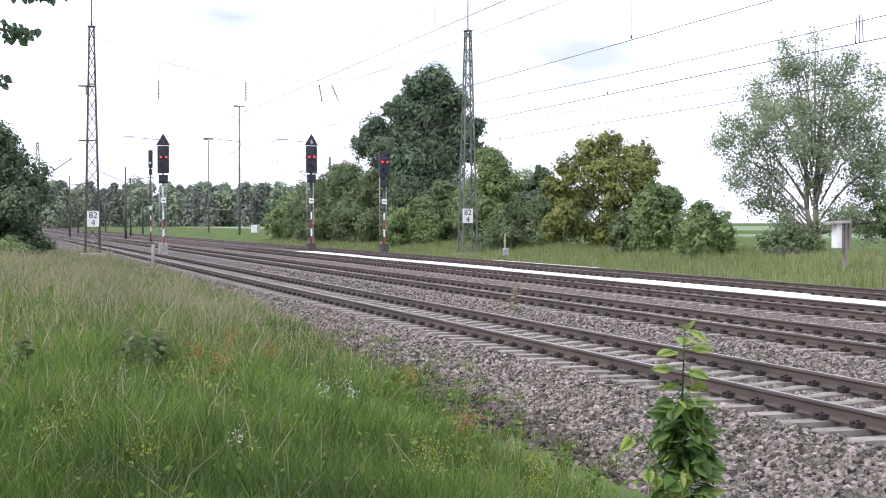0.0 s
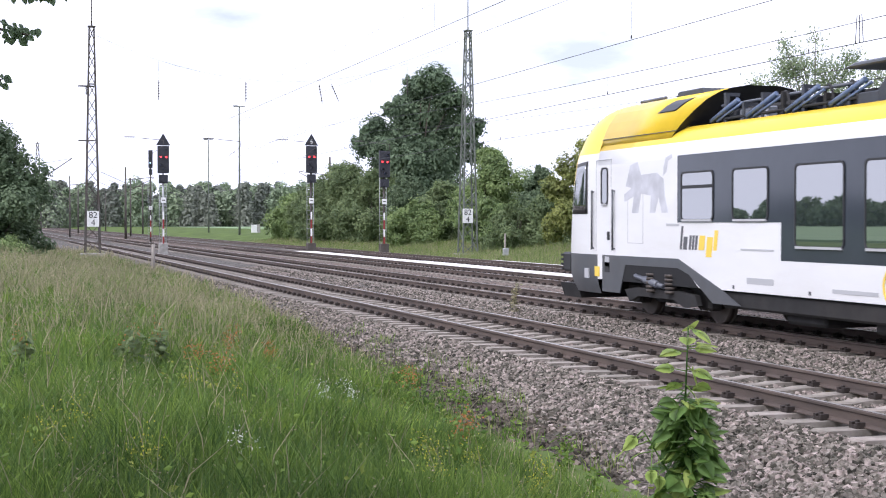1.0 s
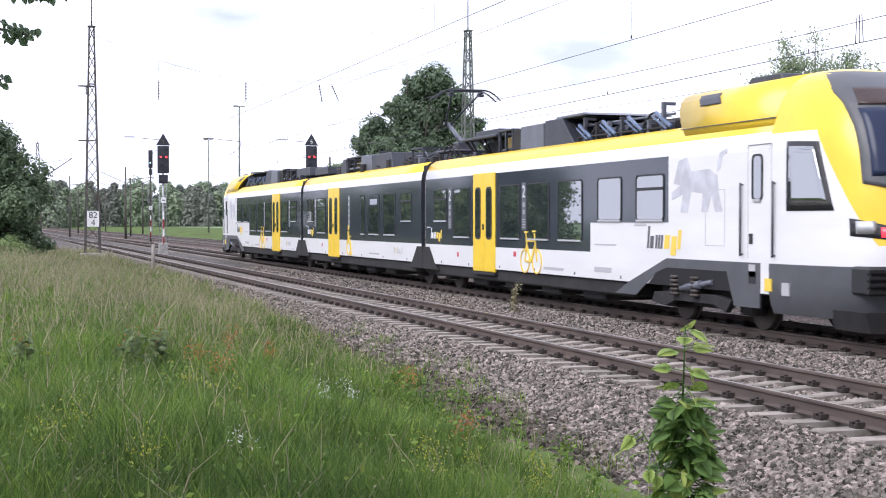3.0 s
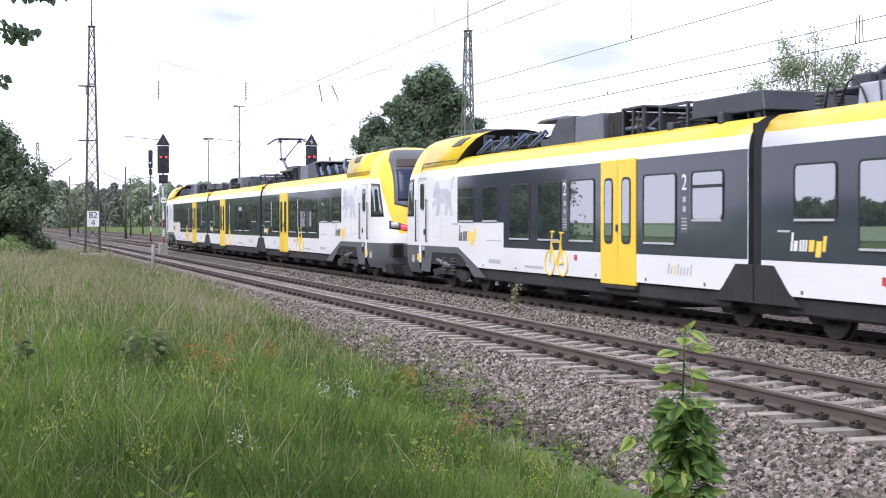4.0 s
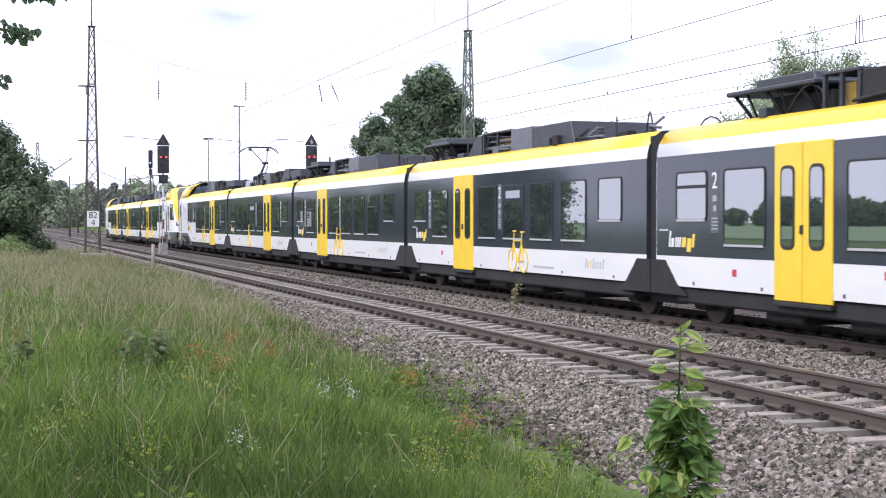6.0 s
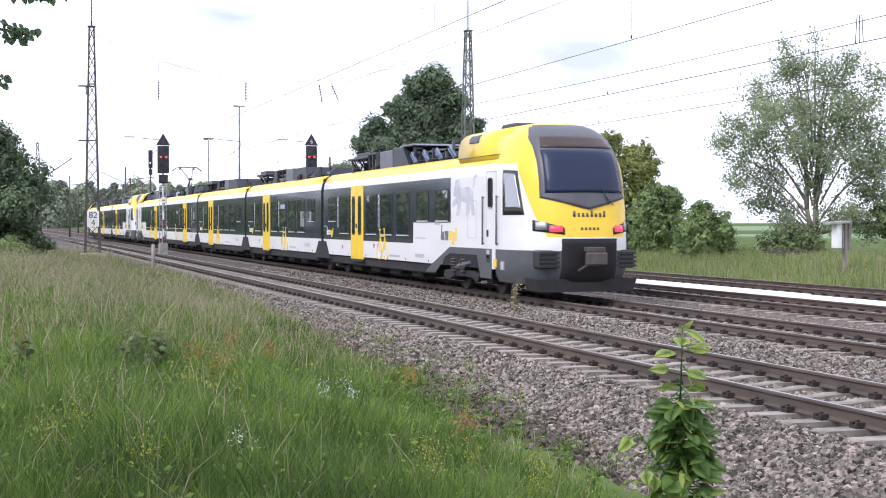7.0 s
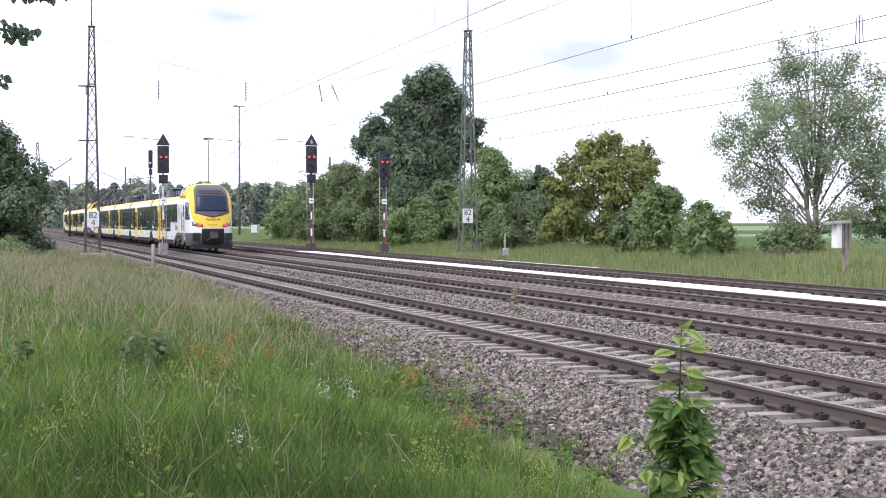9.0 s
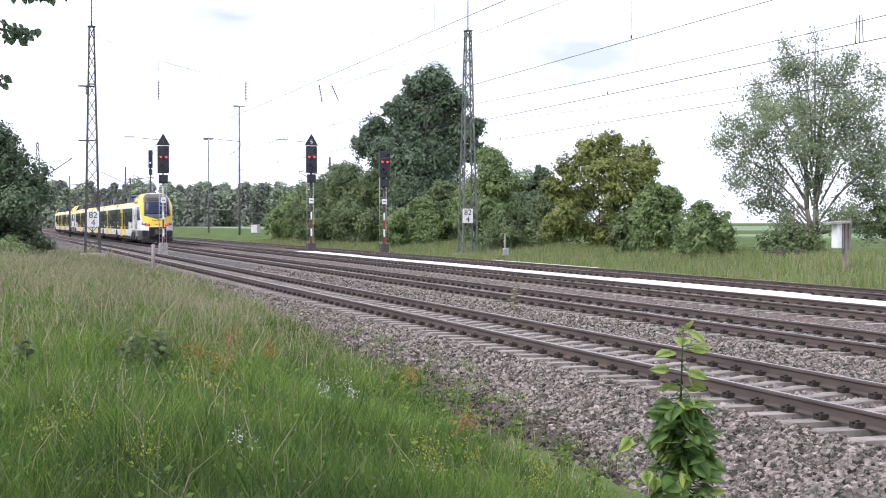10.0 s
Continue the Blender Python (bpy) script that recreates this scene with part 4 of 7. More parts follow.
        sizes.append(rng.uniform(0.4, 0.9, n))
    pts = np.concatenate(pts)
    pts[:, 2] = np.maximum(pts[:, 2], 0)
    tagged(leaf_mesh("verge_thicket", pts, np.concatenate(sizes), [M_HEDGE], None, None, 19), "green thicket along the line behind the verge tree", "thicket", kind="stuff")
    # woods behind the camera, mirrored in the train's windows
    pts, sizes = [], []
    for i in range(230):
        y, x, h = rng.uniform(-260, 520), rng.uniform(-330, -270), rng.uniform(7, 13)
        n = 260
        d = rng.normal(size=(n, 3))
        d /= np.linalg.norm(d, axis=1, keepdims=True)
        pts.append(np.array([x, y, h * 0.5]) + d * np.array([4.5, 7, h * 0.5]) * rng.uniform(0.6, 1.05, (n, 1)))
        sizes.append(rng.uniform(1.2, 2.4, n))
    pts = np.concatenate(pts)
    pts[:, 2] = np.maximum(pts[:, 2], 0)
    tagged(leaf_mesh("woodland_edge", pts, np.concatenate(sizes), [M_DARKTREE], None, None, 10), "dark woodland edge across the meadow", "woods", kind="stuff")


def grass_mesh(name, xy, zs, hts, width, mats, idx, seed, label, bend=0.35):
    """Blades: two-step tapering strips that bend over."""
    rng = np.random.default_rng(seed)
    n = len(xy)
    ang = rng.uniform(0, math.tau, n)
    dirx, diry = np.cos(ang), np.sin(ang)
    lean = rng.uniform(0.05, bend, n) * hts
    la = rng.uniform(0, math.tau, n)
    lx, ly = np.cos(la) * lean, np.sin(la) * lean
    w = width * rng.uniform(0.6, 1.3, n)
    base = np.stack([xy[:, 0], xy[:, 1], zs], 1)
    side = np.stack([dirx * w, diry * w, np.zeros(n)], 1)
    mid = base + np.stack([lx * 0.3, ly * 0.3, hts * 0.58], 1)
    tip = base + np.stack([lx, ly, hts], 1)
    v = np.stack([base - side, base + side, mid + side * 0.8, mid - side * 0.8, tip], 1)
    b = (np.arange(n) * 5)[:, None]
    faces = [tuple(q) for q in (b + np.array([[0, 1, 2, 3]])).tolist()] + [tuple(q) for q in (b + np.array([[3, 2, 4]])).tolist()]
    ix = np.concatenate([idx, idx]).tolist()
    ob = mesh_object(name, v.reshape(-1, 3).tolist(), faces, mats, None, ix)
    return tagged(ob, label, "grass", kind="stuff")


def grass_edge(y):
    return float(np.interp(y, [4, 9, 12, 15, 18, 25, 35, 50, 90], [4.2, 4.45, 4.7, 5.2, 5.7, 6.0, 6.5, 6.9, 7.0]))


def turf_z(x, y):
    return max(ground_z(x, y), bed_z(x) if x > 4.6 else -9)


def make_grass():
    rng = np.random.default_rng(21)
    xs, ys = [], []
    for y0, y1, per, x0 in ((4.5, 8, 2600, -1.6), (8, 13, 1700, -2.0), (13, 20, 950, -2.2), (20, 32, 480, -2.5), (32, 55, 200, -3), (55, 95, 80, -3)):
        n = int((7.0 - x0) * (y1 - y0) * per)
        xs.append(rng.uniform(x0, 7.0, n))
        ys.append(rng.uniform(y0, y1, n))
    x, y = np.concatenate(xs), np.concatenate(ys)
    # only the wedge that the path's single view takes in, with room to spare
    keep = (x > -0.6 - 0.012 * y) & (x < np.interp(y, [4, 12, 25, 50, 95], [4.6, 5.3, 6.6, 7.3, 7.3]))
    x, y = x[keep], y[keep]
    edge = np.array([grass_edge(b) + 0.45 * noise.noise((0, b * 0.35, 4)) + 0.55 * noise.noise((a * 1.3, b * 0.9, 8)) for a, b in zip(x, y)])
    near = edge - x
    keep = (near > 0) & (rng.random(len(x)) < np.clip(near * 1.3 + 0.06, 0, 1))
    x, y, near = x[keep], y[keep], near[keep]
    z = np.array([turf_z(a, b) for a, b in zip(x, y)]) - 0.02
    patch = np.array([noise.noise((a * 0.9, b * 0.45, 2)) + 0.6 * noise.noise((a * 2.6, b * 1.4, 12)) for a, b in zip(x, y)])
    far = np.clip((y - 14) / 16, 0, 1)
    h = (0.3 + 0.14 * patch + 0.12 * far + rng.normal(size=len(x)) * 0.08) * np.clip(0.4 + near * 0.6, 0.35, 1)
    h = np.clip(h, 0.06, 0.8)
    pick = rng.random(len(x))
    tuft = np.array([noise.noise((a * 0.7, b * 0.3, 22)) for a, b in zip(x, y)])
    dry = pick < np.clip(0.006 + far * 0.13 + 0.1 * tuft * (0.2 + far), 0.01, 0.5)
    light = (pick > 0.66 - 0.7 * patch) & ~dry
    idx = np.where(dry, 1, np.where(light, 2, 0))
    grass_mesh("meadow_grass", np.stack([x, y], 1), z, h * np.where(dry, 1.45, 1.0), 0.003 + 0.00026 * y, [M_GRASS, M_DRYGRASS, M_LUSH], idx, 31, "long green meadow grass with pale seed heads", 0.75)
    # seed heads on the tallest stalks
    k = np.nonzero(dry)[0]
    k = k[rng.random(len(k)) < 0.45]
    top = np.stack([x[k], y[k], z[k] + h[k] * 1.42], 1) + rng.normal(size=(len(k), 3)) * np.array([0.05, 0.05, 0.02])
    reps = 3
    pts = np.repeat(top, reps, 0) + rng.normal(size=(len(k) * reps, 3)) * np.array([0.012, 0.012, 0.045])
    tagged(leaf_mesh("seed_heads", pts, np.full(len(pts), 0.006) + 0.00042 * np.repeat(y[k], reps), [M_DRYGRASS], None, None, 5, long=2.2), "pale feathery grass seed heads", "grass", kind="stuff")
    # broad weeds among the grass
    n = 1300
    cy = 6 + 26 * rng.random(n) ** 1.6
    cx = rng.uniform(-0.6, 5.6, n)
    ok = np.array([grass_edge(b) + 0.3 > a and noise.noise((a * 0.8, b * 0.5, 33)) > -0.05 for a, b in zip(cx, cy)])
    cx, cy = cx[ok], cy[ok]
    pts, sz, ix = [], [], []
    for a, b in zip(cx, cy):
        z0 = turf_z(a, b)
        kind = int(rng.random() < 0.16)
        m = int(rng.integers(5, 13))
        hh = rng.uniform(0.12, 0.42)
        for q in range(m):
            pts.append((a + rng.normal() * 0.05, b + rng.normal() * 0.05, z0 + 0.05 + hh * rng.random()))
            sz.append(rng.uniform(0.018, 0.045))
            ix.append(kind)
    tagged(leaf_mesh("meadow_weeds", pts, sz, [M_LUSH, M_WEEDS], None, ix, 6, flat=0.5, long=1.7), "broad-leaved weeds and yellow-green herbs in the meadow", "weeds", kind="stuff")
    n = 5200
    y = 8 + 18 * rng.random(n) ** 1.3
    x = np.array([grass_edge(b) for b in y]) + rng.uniform(-0.3, 0.95, n)
    tuft = np.array([noise.noise((a * 2.2, b * 1.6, 41)) for a, b in zip(x, y)])
    x, y = x[tuft > 0.08], y[tuft > 0.08]
    z = np.array([turf_z(a, b) for a, b in zip(x, y)]) - 0.01
    idx = (rng.random(len(x)) < 0.35).astype(int)
    grass_mesh("margin_grass", np.stack([x, y], 1), z, rng.uniform(0.05, 0.22, len(x)), 0.005, [M_LUSH, M_DRYGRASS], idx, 35, "sparse grass tufts on the gravelly soil", 0.7)
    # far verge
    n = 150000
    x, y = rng.uniform(25.2, 36, n), 24 + 120 * rng.random(n) ** 1.4
    z = np.array([ground_z(a, b) for a, b in zip(x, y)]) - 0.02
    hump = np.array([noise.noise((a * 0.5, b * 0.25, 6)) + 0.5 * noise.noise((a * 1.5, b * 0.9, 16)) for a, b in zip(x, y)])
    h = np.clip(0.32 + 0.28 * hump + rng.normal(size=n) * 0.1, 0.06, 0.9) * np.clip((x - 24.9) / 1.6, 0.25, 1)
    pick = rng.random(n)
    idx = np.where(pick < 0.25 + 0.15 * hump, 1, np.where(pick > 0.72, 2, 0))
    grass_mesh("verge_grass", np.stack([x, y], 1), z, h, 0.0085, [M_FARGRASS, M_DRYGRASS, M_LUSH], idx, 32, "rough green grass on the far verge", 0.6)


def herb(name, at, height, n, leaf, mats, label, seed, top=None):
    """A single tall weed: stalks with leaves and, if given, a coloured head."""
    rng = np.random.default_rng(seed)
    t = thing(name, at, label, "weed")
    bm = bmesh.new()
    heads = []
    for s in range(3):
        p = Vector((0, 0, -0.05))
        lean = Vector((rng.normal() * 0.12, rng.normal() * 0.12, 0)) * height
        for j in range(4):
            q = lean * ((j + 1) / 4) ** 1.5 + Vector((0, 0, height * (j + 1) / 4 * (1 - 0.12 * s)))
            bar(bm, p, q, 0.006 * (1 - j / 5), 0.006 * (1 - (j + 1) / 5), 5)
            p = q
        heads.append(p)
    tagged(part("stalks", bm, mats[0], t), kind="stuff")
    k = rng.integers(0, 3, n)
    u = rng.random(n)
    base = np.array([list(heads[i]) for i in k]) * u[:, None] + rng.normal(size=(n, 3)) * np.array([0.05, 0.05, 0.03])
    tagged(leaf_mesh("leaves", base, rng.uniform(0.6, 1.3, n) * leaf, [mats[0]], t, None, seed, 0.4, 1.8), kind="stuff")
    if top:
        pts = np.concatenate([np.array(list(hd)) + rng.normal(size=(top, 3)) * np.array([0.05, 0.05, 0.03 if len(mats) > 2 else 0.07]) for hd in heads])
        tagged(leaf_mesh("blossom", pts, np.full(len(pts), 0.022 if mats[1] is M_RUSTWEED else 0.014), [mats[1]], t, None, seed + 1, 0.8, 1.0), kind="stuff")
    return t


def make_herbs():
    sorrel = [M_LUSH, M_RUSTWEED]
    for i, (x, y) in enumerate(((2.9, 17.5), (3.4, 17.2), (4.65, 15.2), (4.1, 11.8), (2.3, 14.2), (3.3, 19.5), (2.2, 15.4))):
        herb("sorrel", (x, y, turf_z(x, y)), 0.42 + 0.05 * (i % 3), 40, 0.035, sorrel, "meadow sorrel with rust-red heads in the grass", 50 + i, 45)
    for i, (x, y) in enumerate(((3.35, 14.3), (3.6, 13.9), (3.15, 13.6), (3.8, 14.8), (3.0, 12.8), (1.6, 9.0))):
        herb("umbel_flower", (x, y, turf_z(x, y)), 0.36, 30, 0.03, [M_LUSH, M_FLOWER, None], "white-flowered umbel weed in the grass", 70 + i, 30)
    for i, (x, y) in enumerate(((3.2, 10.2), (3.0, 9.2), (3.6, 10.0), (2.7, 8.4), (0.9, 8.5), (0.6, 10.2), (2.2, 12.5), (1.9, 13.4), (3.5, 8.6), (3.9, 9.4), (0.4, 9.3))):
        herb("yellow_herb", (x, y, turf_z(x, y)), 0.36, 60, 0.026, [M_WEEDS, M_TTOP], "yellow-green flowering herb in the meadow", 90 + i, 25)
    for i, (x, y) in enumerate(((1.5, 15.5), (1.9, 16.3), (0.4, 14.5))):
        herb("dock_plant", (x, y, turf_z(x, y)), 0.55, 160, 0.06, [M_HEDGE, M_RUSTWEED], "dark leafy dock plant in the grass", 110 + i, 12)
    for i, (x, y) in enumerate(((5.6, 16.2), (5.3, 13.6), (5.0, 11.6), (5.5, 18.3), (4.75, 10.4), (5.35, 12.4))):
        herb("ballast_weed", (x, y, turf_z(x, y)), 0.2, 60, 0.03, [M_LUSH, M_WEEDS], "small green weed at the ballast edge", 130 + i, 10)
    herb("dry_weed", (11.2, 28.8, -0.22), 0.66, 120, 0.045, [M_DRYGRASS, M_DRYGRASS], "dry feathery weed between two tracks", 153, 50)


def ovate_leaf(bm, base, way, size, up, mi=0):
    """One leaf with a drooping tip, folded along its rib."""
    way, up = way.normalized(), up.normalized()
    side = way.cross(up).normalized()
    up = side.cross(way)
    prof = [(0.0, 0.0), (0.1, 0.27), (0.3, 0.41), (0.56, 0.36), (0.8, 0.18), (1.0, 0.0)]
    rib, le, ri = [], [], []
    for t, w in prof:
        c = base + way * size * t - up * size * (0.28 * t * t) 
        rib.append(bm.verts.new(c))
        if 0 < t < 1:
            le.append(bm.verts.new(c + side * size * w + up * size * (0.05 - 0.3 * t) * w))
            ri.append(bm.verts.new(c - side * size * w + up * size * (0.05 - 0.3 * t) * w))
    for ss in (le, ri):
        fs = [(rib[0], rib[1], ss[0])] + [(rib[i], rib[i + 1], ss[i], ss[i - 1]) for i in range(1, 4)] + [(rib[4], rib[5], ss[3])]
        for q in fs:
            f = bm.faces.new(q)
            f.smooth, f.material_index = True, mi


def make_sapling():
    rng = random.Random(17)
    t = thing("sapling", (1.5, 2.78, 0.08), "young broad-leaved sapling with fresh light green leaves", "sapling")
    bm = bmesh.new()
    path = [Vector((0.02, 0.01, -0.1)), Vector((0.012, 0, 0.5)), Vector((0.004, 0.0, 0.95)), Vector((0.004, 0.01, 1.18)), Vector((-0.012, 0, 1.32)), Vector((-0.006, 0, 1.485))]
    for i in range(5):
        bar(bm, path[i], path[i + 1], 0.006 - i * 0.0009, 0.006 - (i + 1) * 0.0009, 7)
    bar(bm, Vector((0.0, 0, 1.08)), Vector((-0.105, 0.02, 1.25)), 0.003, 0.0015, 5)
    part("stem", bm, M_SAPLING, t)
    def at(z):
        for a, b in zip(path, path[1:]):
            if z <= b.z:
                return a.lerp(b, (z - a.z) / (b.z - a.z))
        return path[-1]
    spots = []
    for i in range(300):
        z = 0.85 + 0.48 * (i / 299)
        spots.append((z, i * 2.4 + rng.uniform(-0.6, 0.6), rng.uniform(0.038, 0.062), at(z)))
    for z, ang in ((1.34, 3.3), (1.35, 0.3), (1.355, 5.0), (1.36, 1.9), (1.385, 2.9), (1.39, 5.3), (1.4, 0.4), (1.43, 3.4), (1.435, 5.6), (1.44, 0.1), (1.465, 4.2), (1.485, 1.0), (1.485, 5.2)):
        spots.append((z, ang, rng.uniform(0.042, 0.058), at(z)))
    for k in range(7):
        p = Vector((0.0, 0, 1.08)).lerp(Vector((-0.105, 0.02, 1.25)), 0.6 + 0.07 * k)
        spots.append((1.1, rng.uniform(2, 4.5), 0.036, p))
    for z, ang, size, p in spots:
        bm = bmesh.new()
        way = Vector((math.cos(ang), math.sin(ang), rng.uniform(-0.95, 0.45)))
        stalk = p + way * (rng.uniform(0.012, 0.03) if z > 1.34 else rng.uniform(0.01, 0.042 + 0.12 * max(0.0, 1.3 - z)))
        bar(bm, p, stalk, 0.0018, 0.0014, 4)
        ovate_leaf(bm, stalk, way, size, Vector((rng.uniform(-0.9, 0.9), rng.uniform(-0.9, 0.9), 1)))
        # a random few lower leaves take the paler colour as painted highlights
        part("leaf", bm, M_SAPLINGTOP if z > 1.34 or size < 0.0385 or rng.random() < 0.12 else M_SAPLING, t)
    return t


def make_overhang():
    rng = random.Random(29)
    t = thing("overhanging_tree", (-1.27, 4.6, 0.06), "tree beside the camera with leafy twigs hanging down and an added unseen crown", "tree")
    bm = bmesh.new()
    p = Vector((0, 0, -0.2))
    for j in range(6):
        q = Vector((0.03 * j, 0, 0.65 * (j + 1)))
        bar(bm, p, q, 0.09 - 0.01 * j, 0.08 - 0.01 * j, 9)
        p = q
    part("trunk", bm, M_BARK, t)
    twigs = [((0.1, 0, 2.5), (1.02, -0.35, 2.47), (1.44, -0.42, 2.405)), ((0.1, 0, 2.3), (1.0, -0.35, 2.36), (1.4, -0.42, 2.28)), ((0.1, 0, 2.2), (0.95, -0.35, 2.24), (1.315, -0.42, 2.15)),
             ((0.1, 0, 2.8), (1.1, -0.3, 2.62), (1.5, -0.38, 2.42)), ((0.1, 0, 2.9), (0.9, -0.4, 2.7), (1.3, -0.5, 2.44)), ((0.1, 0, 3.0), (0.4, 0.3, 3.0), (0.8, 0.5, 2.8))]
    for n, tw in enumerate(twigs):
        bm = bmesh.new()
        a, b, c = (Vector(v) for v in tw)
        bar(bm, a, b, 0.018, 0.008, 6)
        bar(bm, b, c, 0.008, 0.003, 5)
        part("twig", bm, M_BARK, t)
        bm = bmesh.new()
        reach = (0.7, 1.0) if n not in (2,) else (0.4, 0.85)
        for k in range(130):
            u = rng.random() ** 0.3
            p = a.lerp(b, u * 2) if u < 0.5 else b.lerp(c, u * 2 - 1)
            p = p + Vector((rng.uniform(-0.03, 0.03), rng.uniform(-0.05, 0.05), rng.uniform(-0.02, 0.03)))
            ovate_leaf(bm, p, Vector((rng.uniform(-0.1, 0.8), rng.uniform(-0.5, 0.5), rng.uniform(-0.9, -0.1))), rng.uniform(0.018, 0.032), Vector((rng.uniform(-1, 1), rng.uniform(-1, 1), 0.5)))
        tagged(part("leaf_spray", bm, M_MAPLE, t), kind="stuff")
    # unseen crown added beside the camera to shade the grass at the left
    nr = np.random.default_rng(61)
    pts, face = crown_points([(-1.6, -1.0, 4.4, 1.5), (-2.6, 0.6, 4.0, 1.5), (-1.3, 1.2, 5.0, 1.3), (-2.0, -0.2, 5.8, 1.4), (-0.9, 0.2, 4.3, 0.9)], 9000, nr)
    pts[:, 0] = np.minimum(pts[:, 0], 0.9)
    tagged(leaf_mesh("crown", pts, nr.uniform(0.07, 0.13, 9000), [M_MAPLE], t, None, 62, 0.0, 1.5, face), kind="stuff")



make_ground()
make_ballast()
make_track("track_1", T1, True, "straight railway track on concrete sleepers")
make_track("track_2", T2, True, "straight railway track on concrete sleepers that the train uses")
make_track("track_3", T3, False, "straight railway track in rusty ballast")
make_track("track_4", T4, False, "outer railway track beside the verge")
make_path()
make_masts()
make_overhead()
make_signals()
make_trackside()
make_trees()
make_grass()
make_herbs()
SAPLING = make_sapling()
make_overhang()
make_stones()

# ---- the train ----
M_TWHITE = shader("train_white", (0.74, 0.735, 0.735), 0.3, vary=0.06, scale=1.2, grime=0.24, grime_color=(0.5, 0.46, 0.4), stretch=(1, 0.35, 1.6))
M_TDARK = shader("train_dark_grey", (0.043, 0.051, 0.065), 0.09, vary=0.1, scale=1.5)
M_TYELLOW = shader("train_yellow", (0.88, 0.6, 0.045), 0.3, vary=0.08, scale=2, grime=0.12)
M_TUNDER = shader("train_underframe", (0.022, 0.021, 0.021), 0.8, vary=0.4, scale=4, grime=0.4, grime_color=(0.055, 0.047, 0.04))
M_TSKIRT = shader("train_grey_skirt", (0.085, 0.09, 0.098), 0.45, vary=0.15, scale=3, grime=0.25)
M_TGLASS = shader("train_window_glass", (0.03, 0.04, 0.04), 0.015, spec=0.5, ior=4.2)
M_TSCREEN = shader("windscreen_glass", (0.02, 0.028, 0.06), 0.22, spec=0.3, ior=1.45)
# black that stands in for the shade of hollows on flat pieces
M_THOLLOWSHADE = shader("painted_hollow_shade", (0.008, 0.008, 0.009), 0.8)
M_TRUBBER = shader("window_rubber", (0.02, 0.02, 0.022), 0.5)
M_TROOF = shader("roof_equipment_grey", (0.036, 0.041, 0.052), 0.45, vary=0.3, scale=3, grime=0.15, grime_scale=2)
M_TROOFLIGHT = shader("roof_equipment_light", (0.12, 0.13, 0.155), 0.4, vary=0.2, scale=3, grime=0.15, grime_scale=2)
M_TROOFBLUE = shader("roof_strut_blue_grey", (0.12, 0.17, 0.28), 0.4, vary=0.3, scale=6)
M_TEMBLEM = shader("pale_grey_emblem", (0.57, 0.57, 0.61), 0.35, vary=0.25, scale=3)
M_TTEXTYELLOW = shader("yellow_marking", (0.82, 0.58, 0.08), 0.4)
M_TTEXTDARK = shader("dark_marking", (0.09, 0.09, 0.1), 0.4)
M_TTEXTGREY = shader("grey_marking", (0.42, 0.42, 0.43), 0.5)
M_TTEXTWHITE = shader("white_marking", (0.8, 0.8, 0.8), 0.4)
M_TPANEL = shader("mark_panel_grey", (0.075, 0.082, 0.095), 0.3)
M_TOCHRE = shader("ochre_equipment_panel", (0.3, 0.2, 0.03), 0.6, vary=0.3, scale=5)
M_TPALE = shader("pale_roof_panel", (0.42, 0.44, 0.5), 0.25, vary=0.15, scale=3, grime=0.2)
M_TTEXTRED = shader("red_marking", (0.5, 0.04, 0.06), 0.4)
M_TAIL = shader("tail_lamp", (0.5, 0.02, 0.03), 0.25, emit=((1.0, 0.06, 0.09), 1.0))
M_TLED = shader("dim_destination_display", (0.05, 0.03, 0.025), 0.3, vary=0.3, scale=20)
M_TWHEEL = shader("wheel_steel", (0.09, 0.075, 0.065), 0.6, metal=0.4, vary=0.3, scale=5)

HW = 1.42
CAB, MID, GAP = 20.9, 15.85, 0.3
SHELL = [(HW, 0.66), (HW, 1.2), (HW, 2.95), (1.405, 3.1), (1.37, 3.24), (1.27, 3.42), (1.1, 3.53), (0.0, 3.58)]


def hood_w(z):
    return float(np.interp(z, [0.3, 0.6, 2.9, 3.1, 3.24, 3.42, 3.6, 3.8, 4.0, 4.12, 4.19, 4.24], [1.3, 1.42, 1.42, 1.405, 1.37, 1.31, 1.25, 1.15, 1.0, 0.83, 0.64, 0.3]))


def tip(z):
    return float(np.interp(z, [0.3, 0.7, 1.3, 2.1, 2.8, 3.3, 3.6, 3.85, 4.05, 4.16, 4.24], [20.4, 20.62, 20.66, 20.56, 20.37, 20.16, 19.95, 19.68, 19.28, 18.92, 18.5]))


NOSE0, NN = 18.2, 3.1


def nose_d(x, z):
    """How far the nose's skin lies from the joint at the car's inner end."""
    w = hood_w(z)
    k = max(0.0, 1 - (min(abs(x) / w, 1)) ** NN) ** (1 / NN)
    return NOSE0 + (tip(z) - NOSE0) * k


def nose_x(d, z):
    """Half width of the nose's skin at a distance from the joint."""
    k = min(max((d - NOSE0) / (tip(z) - NOSE0), 0.0), 1.0)
    return hood_w(z) * (1 - k ** NN) ** (1 / NN)


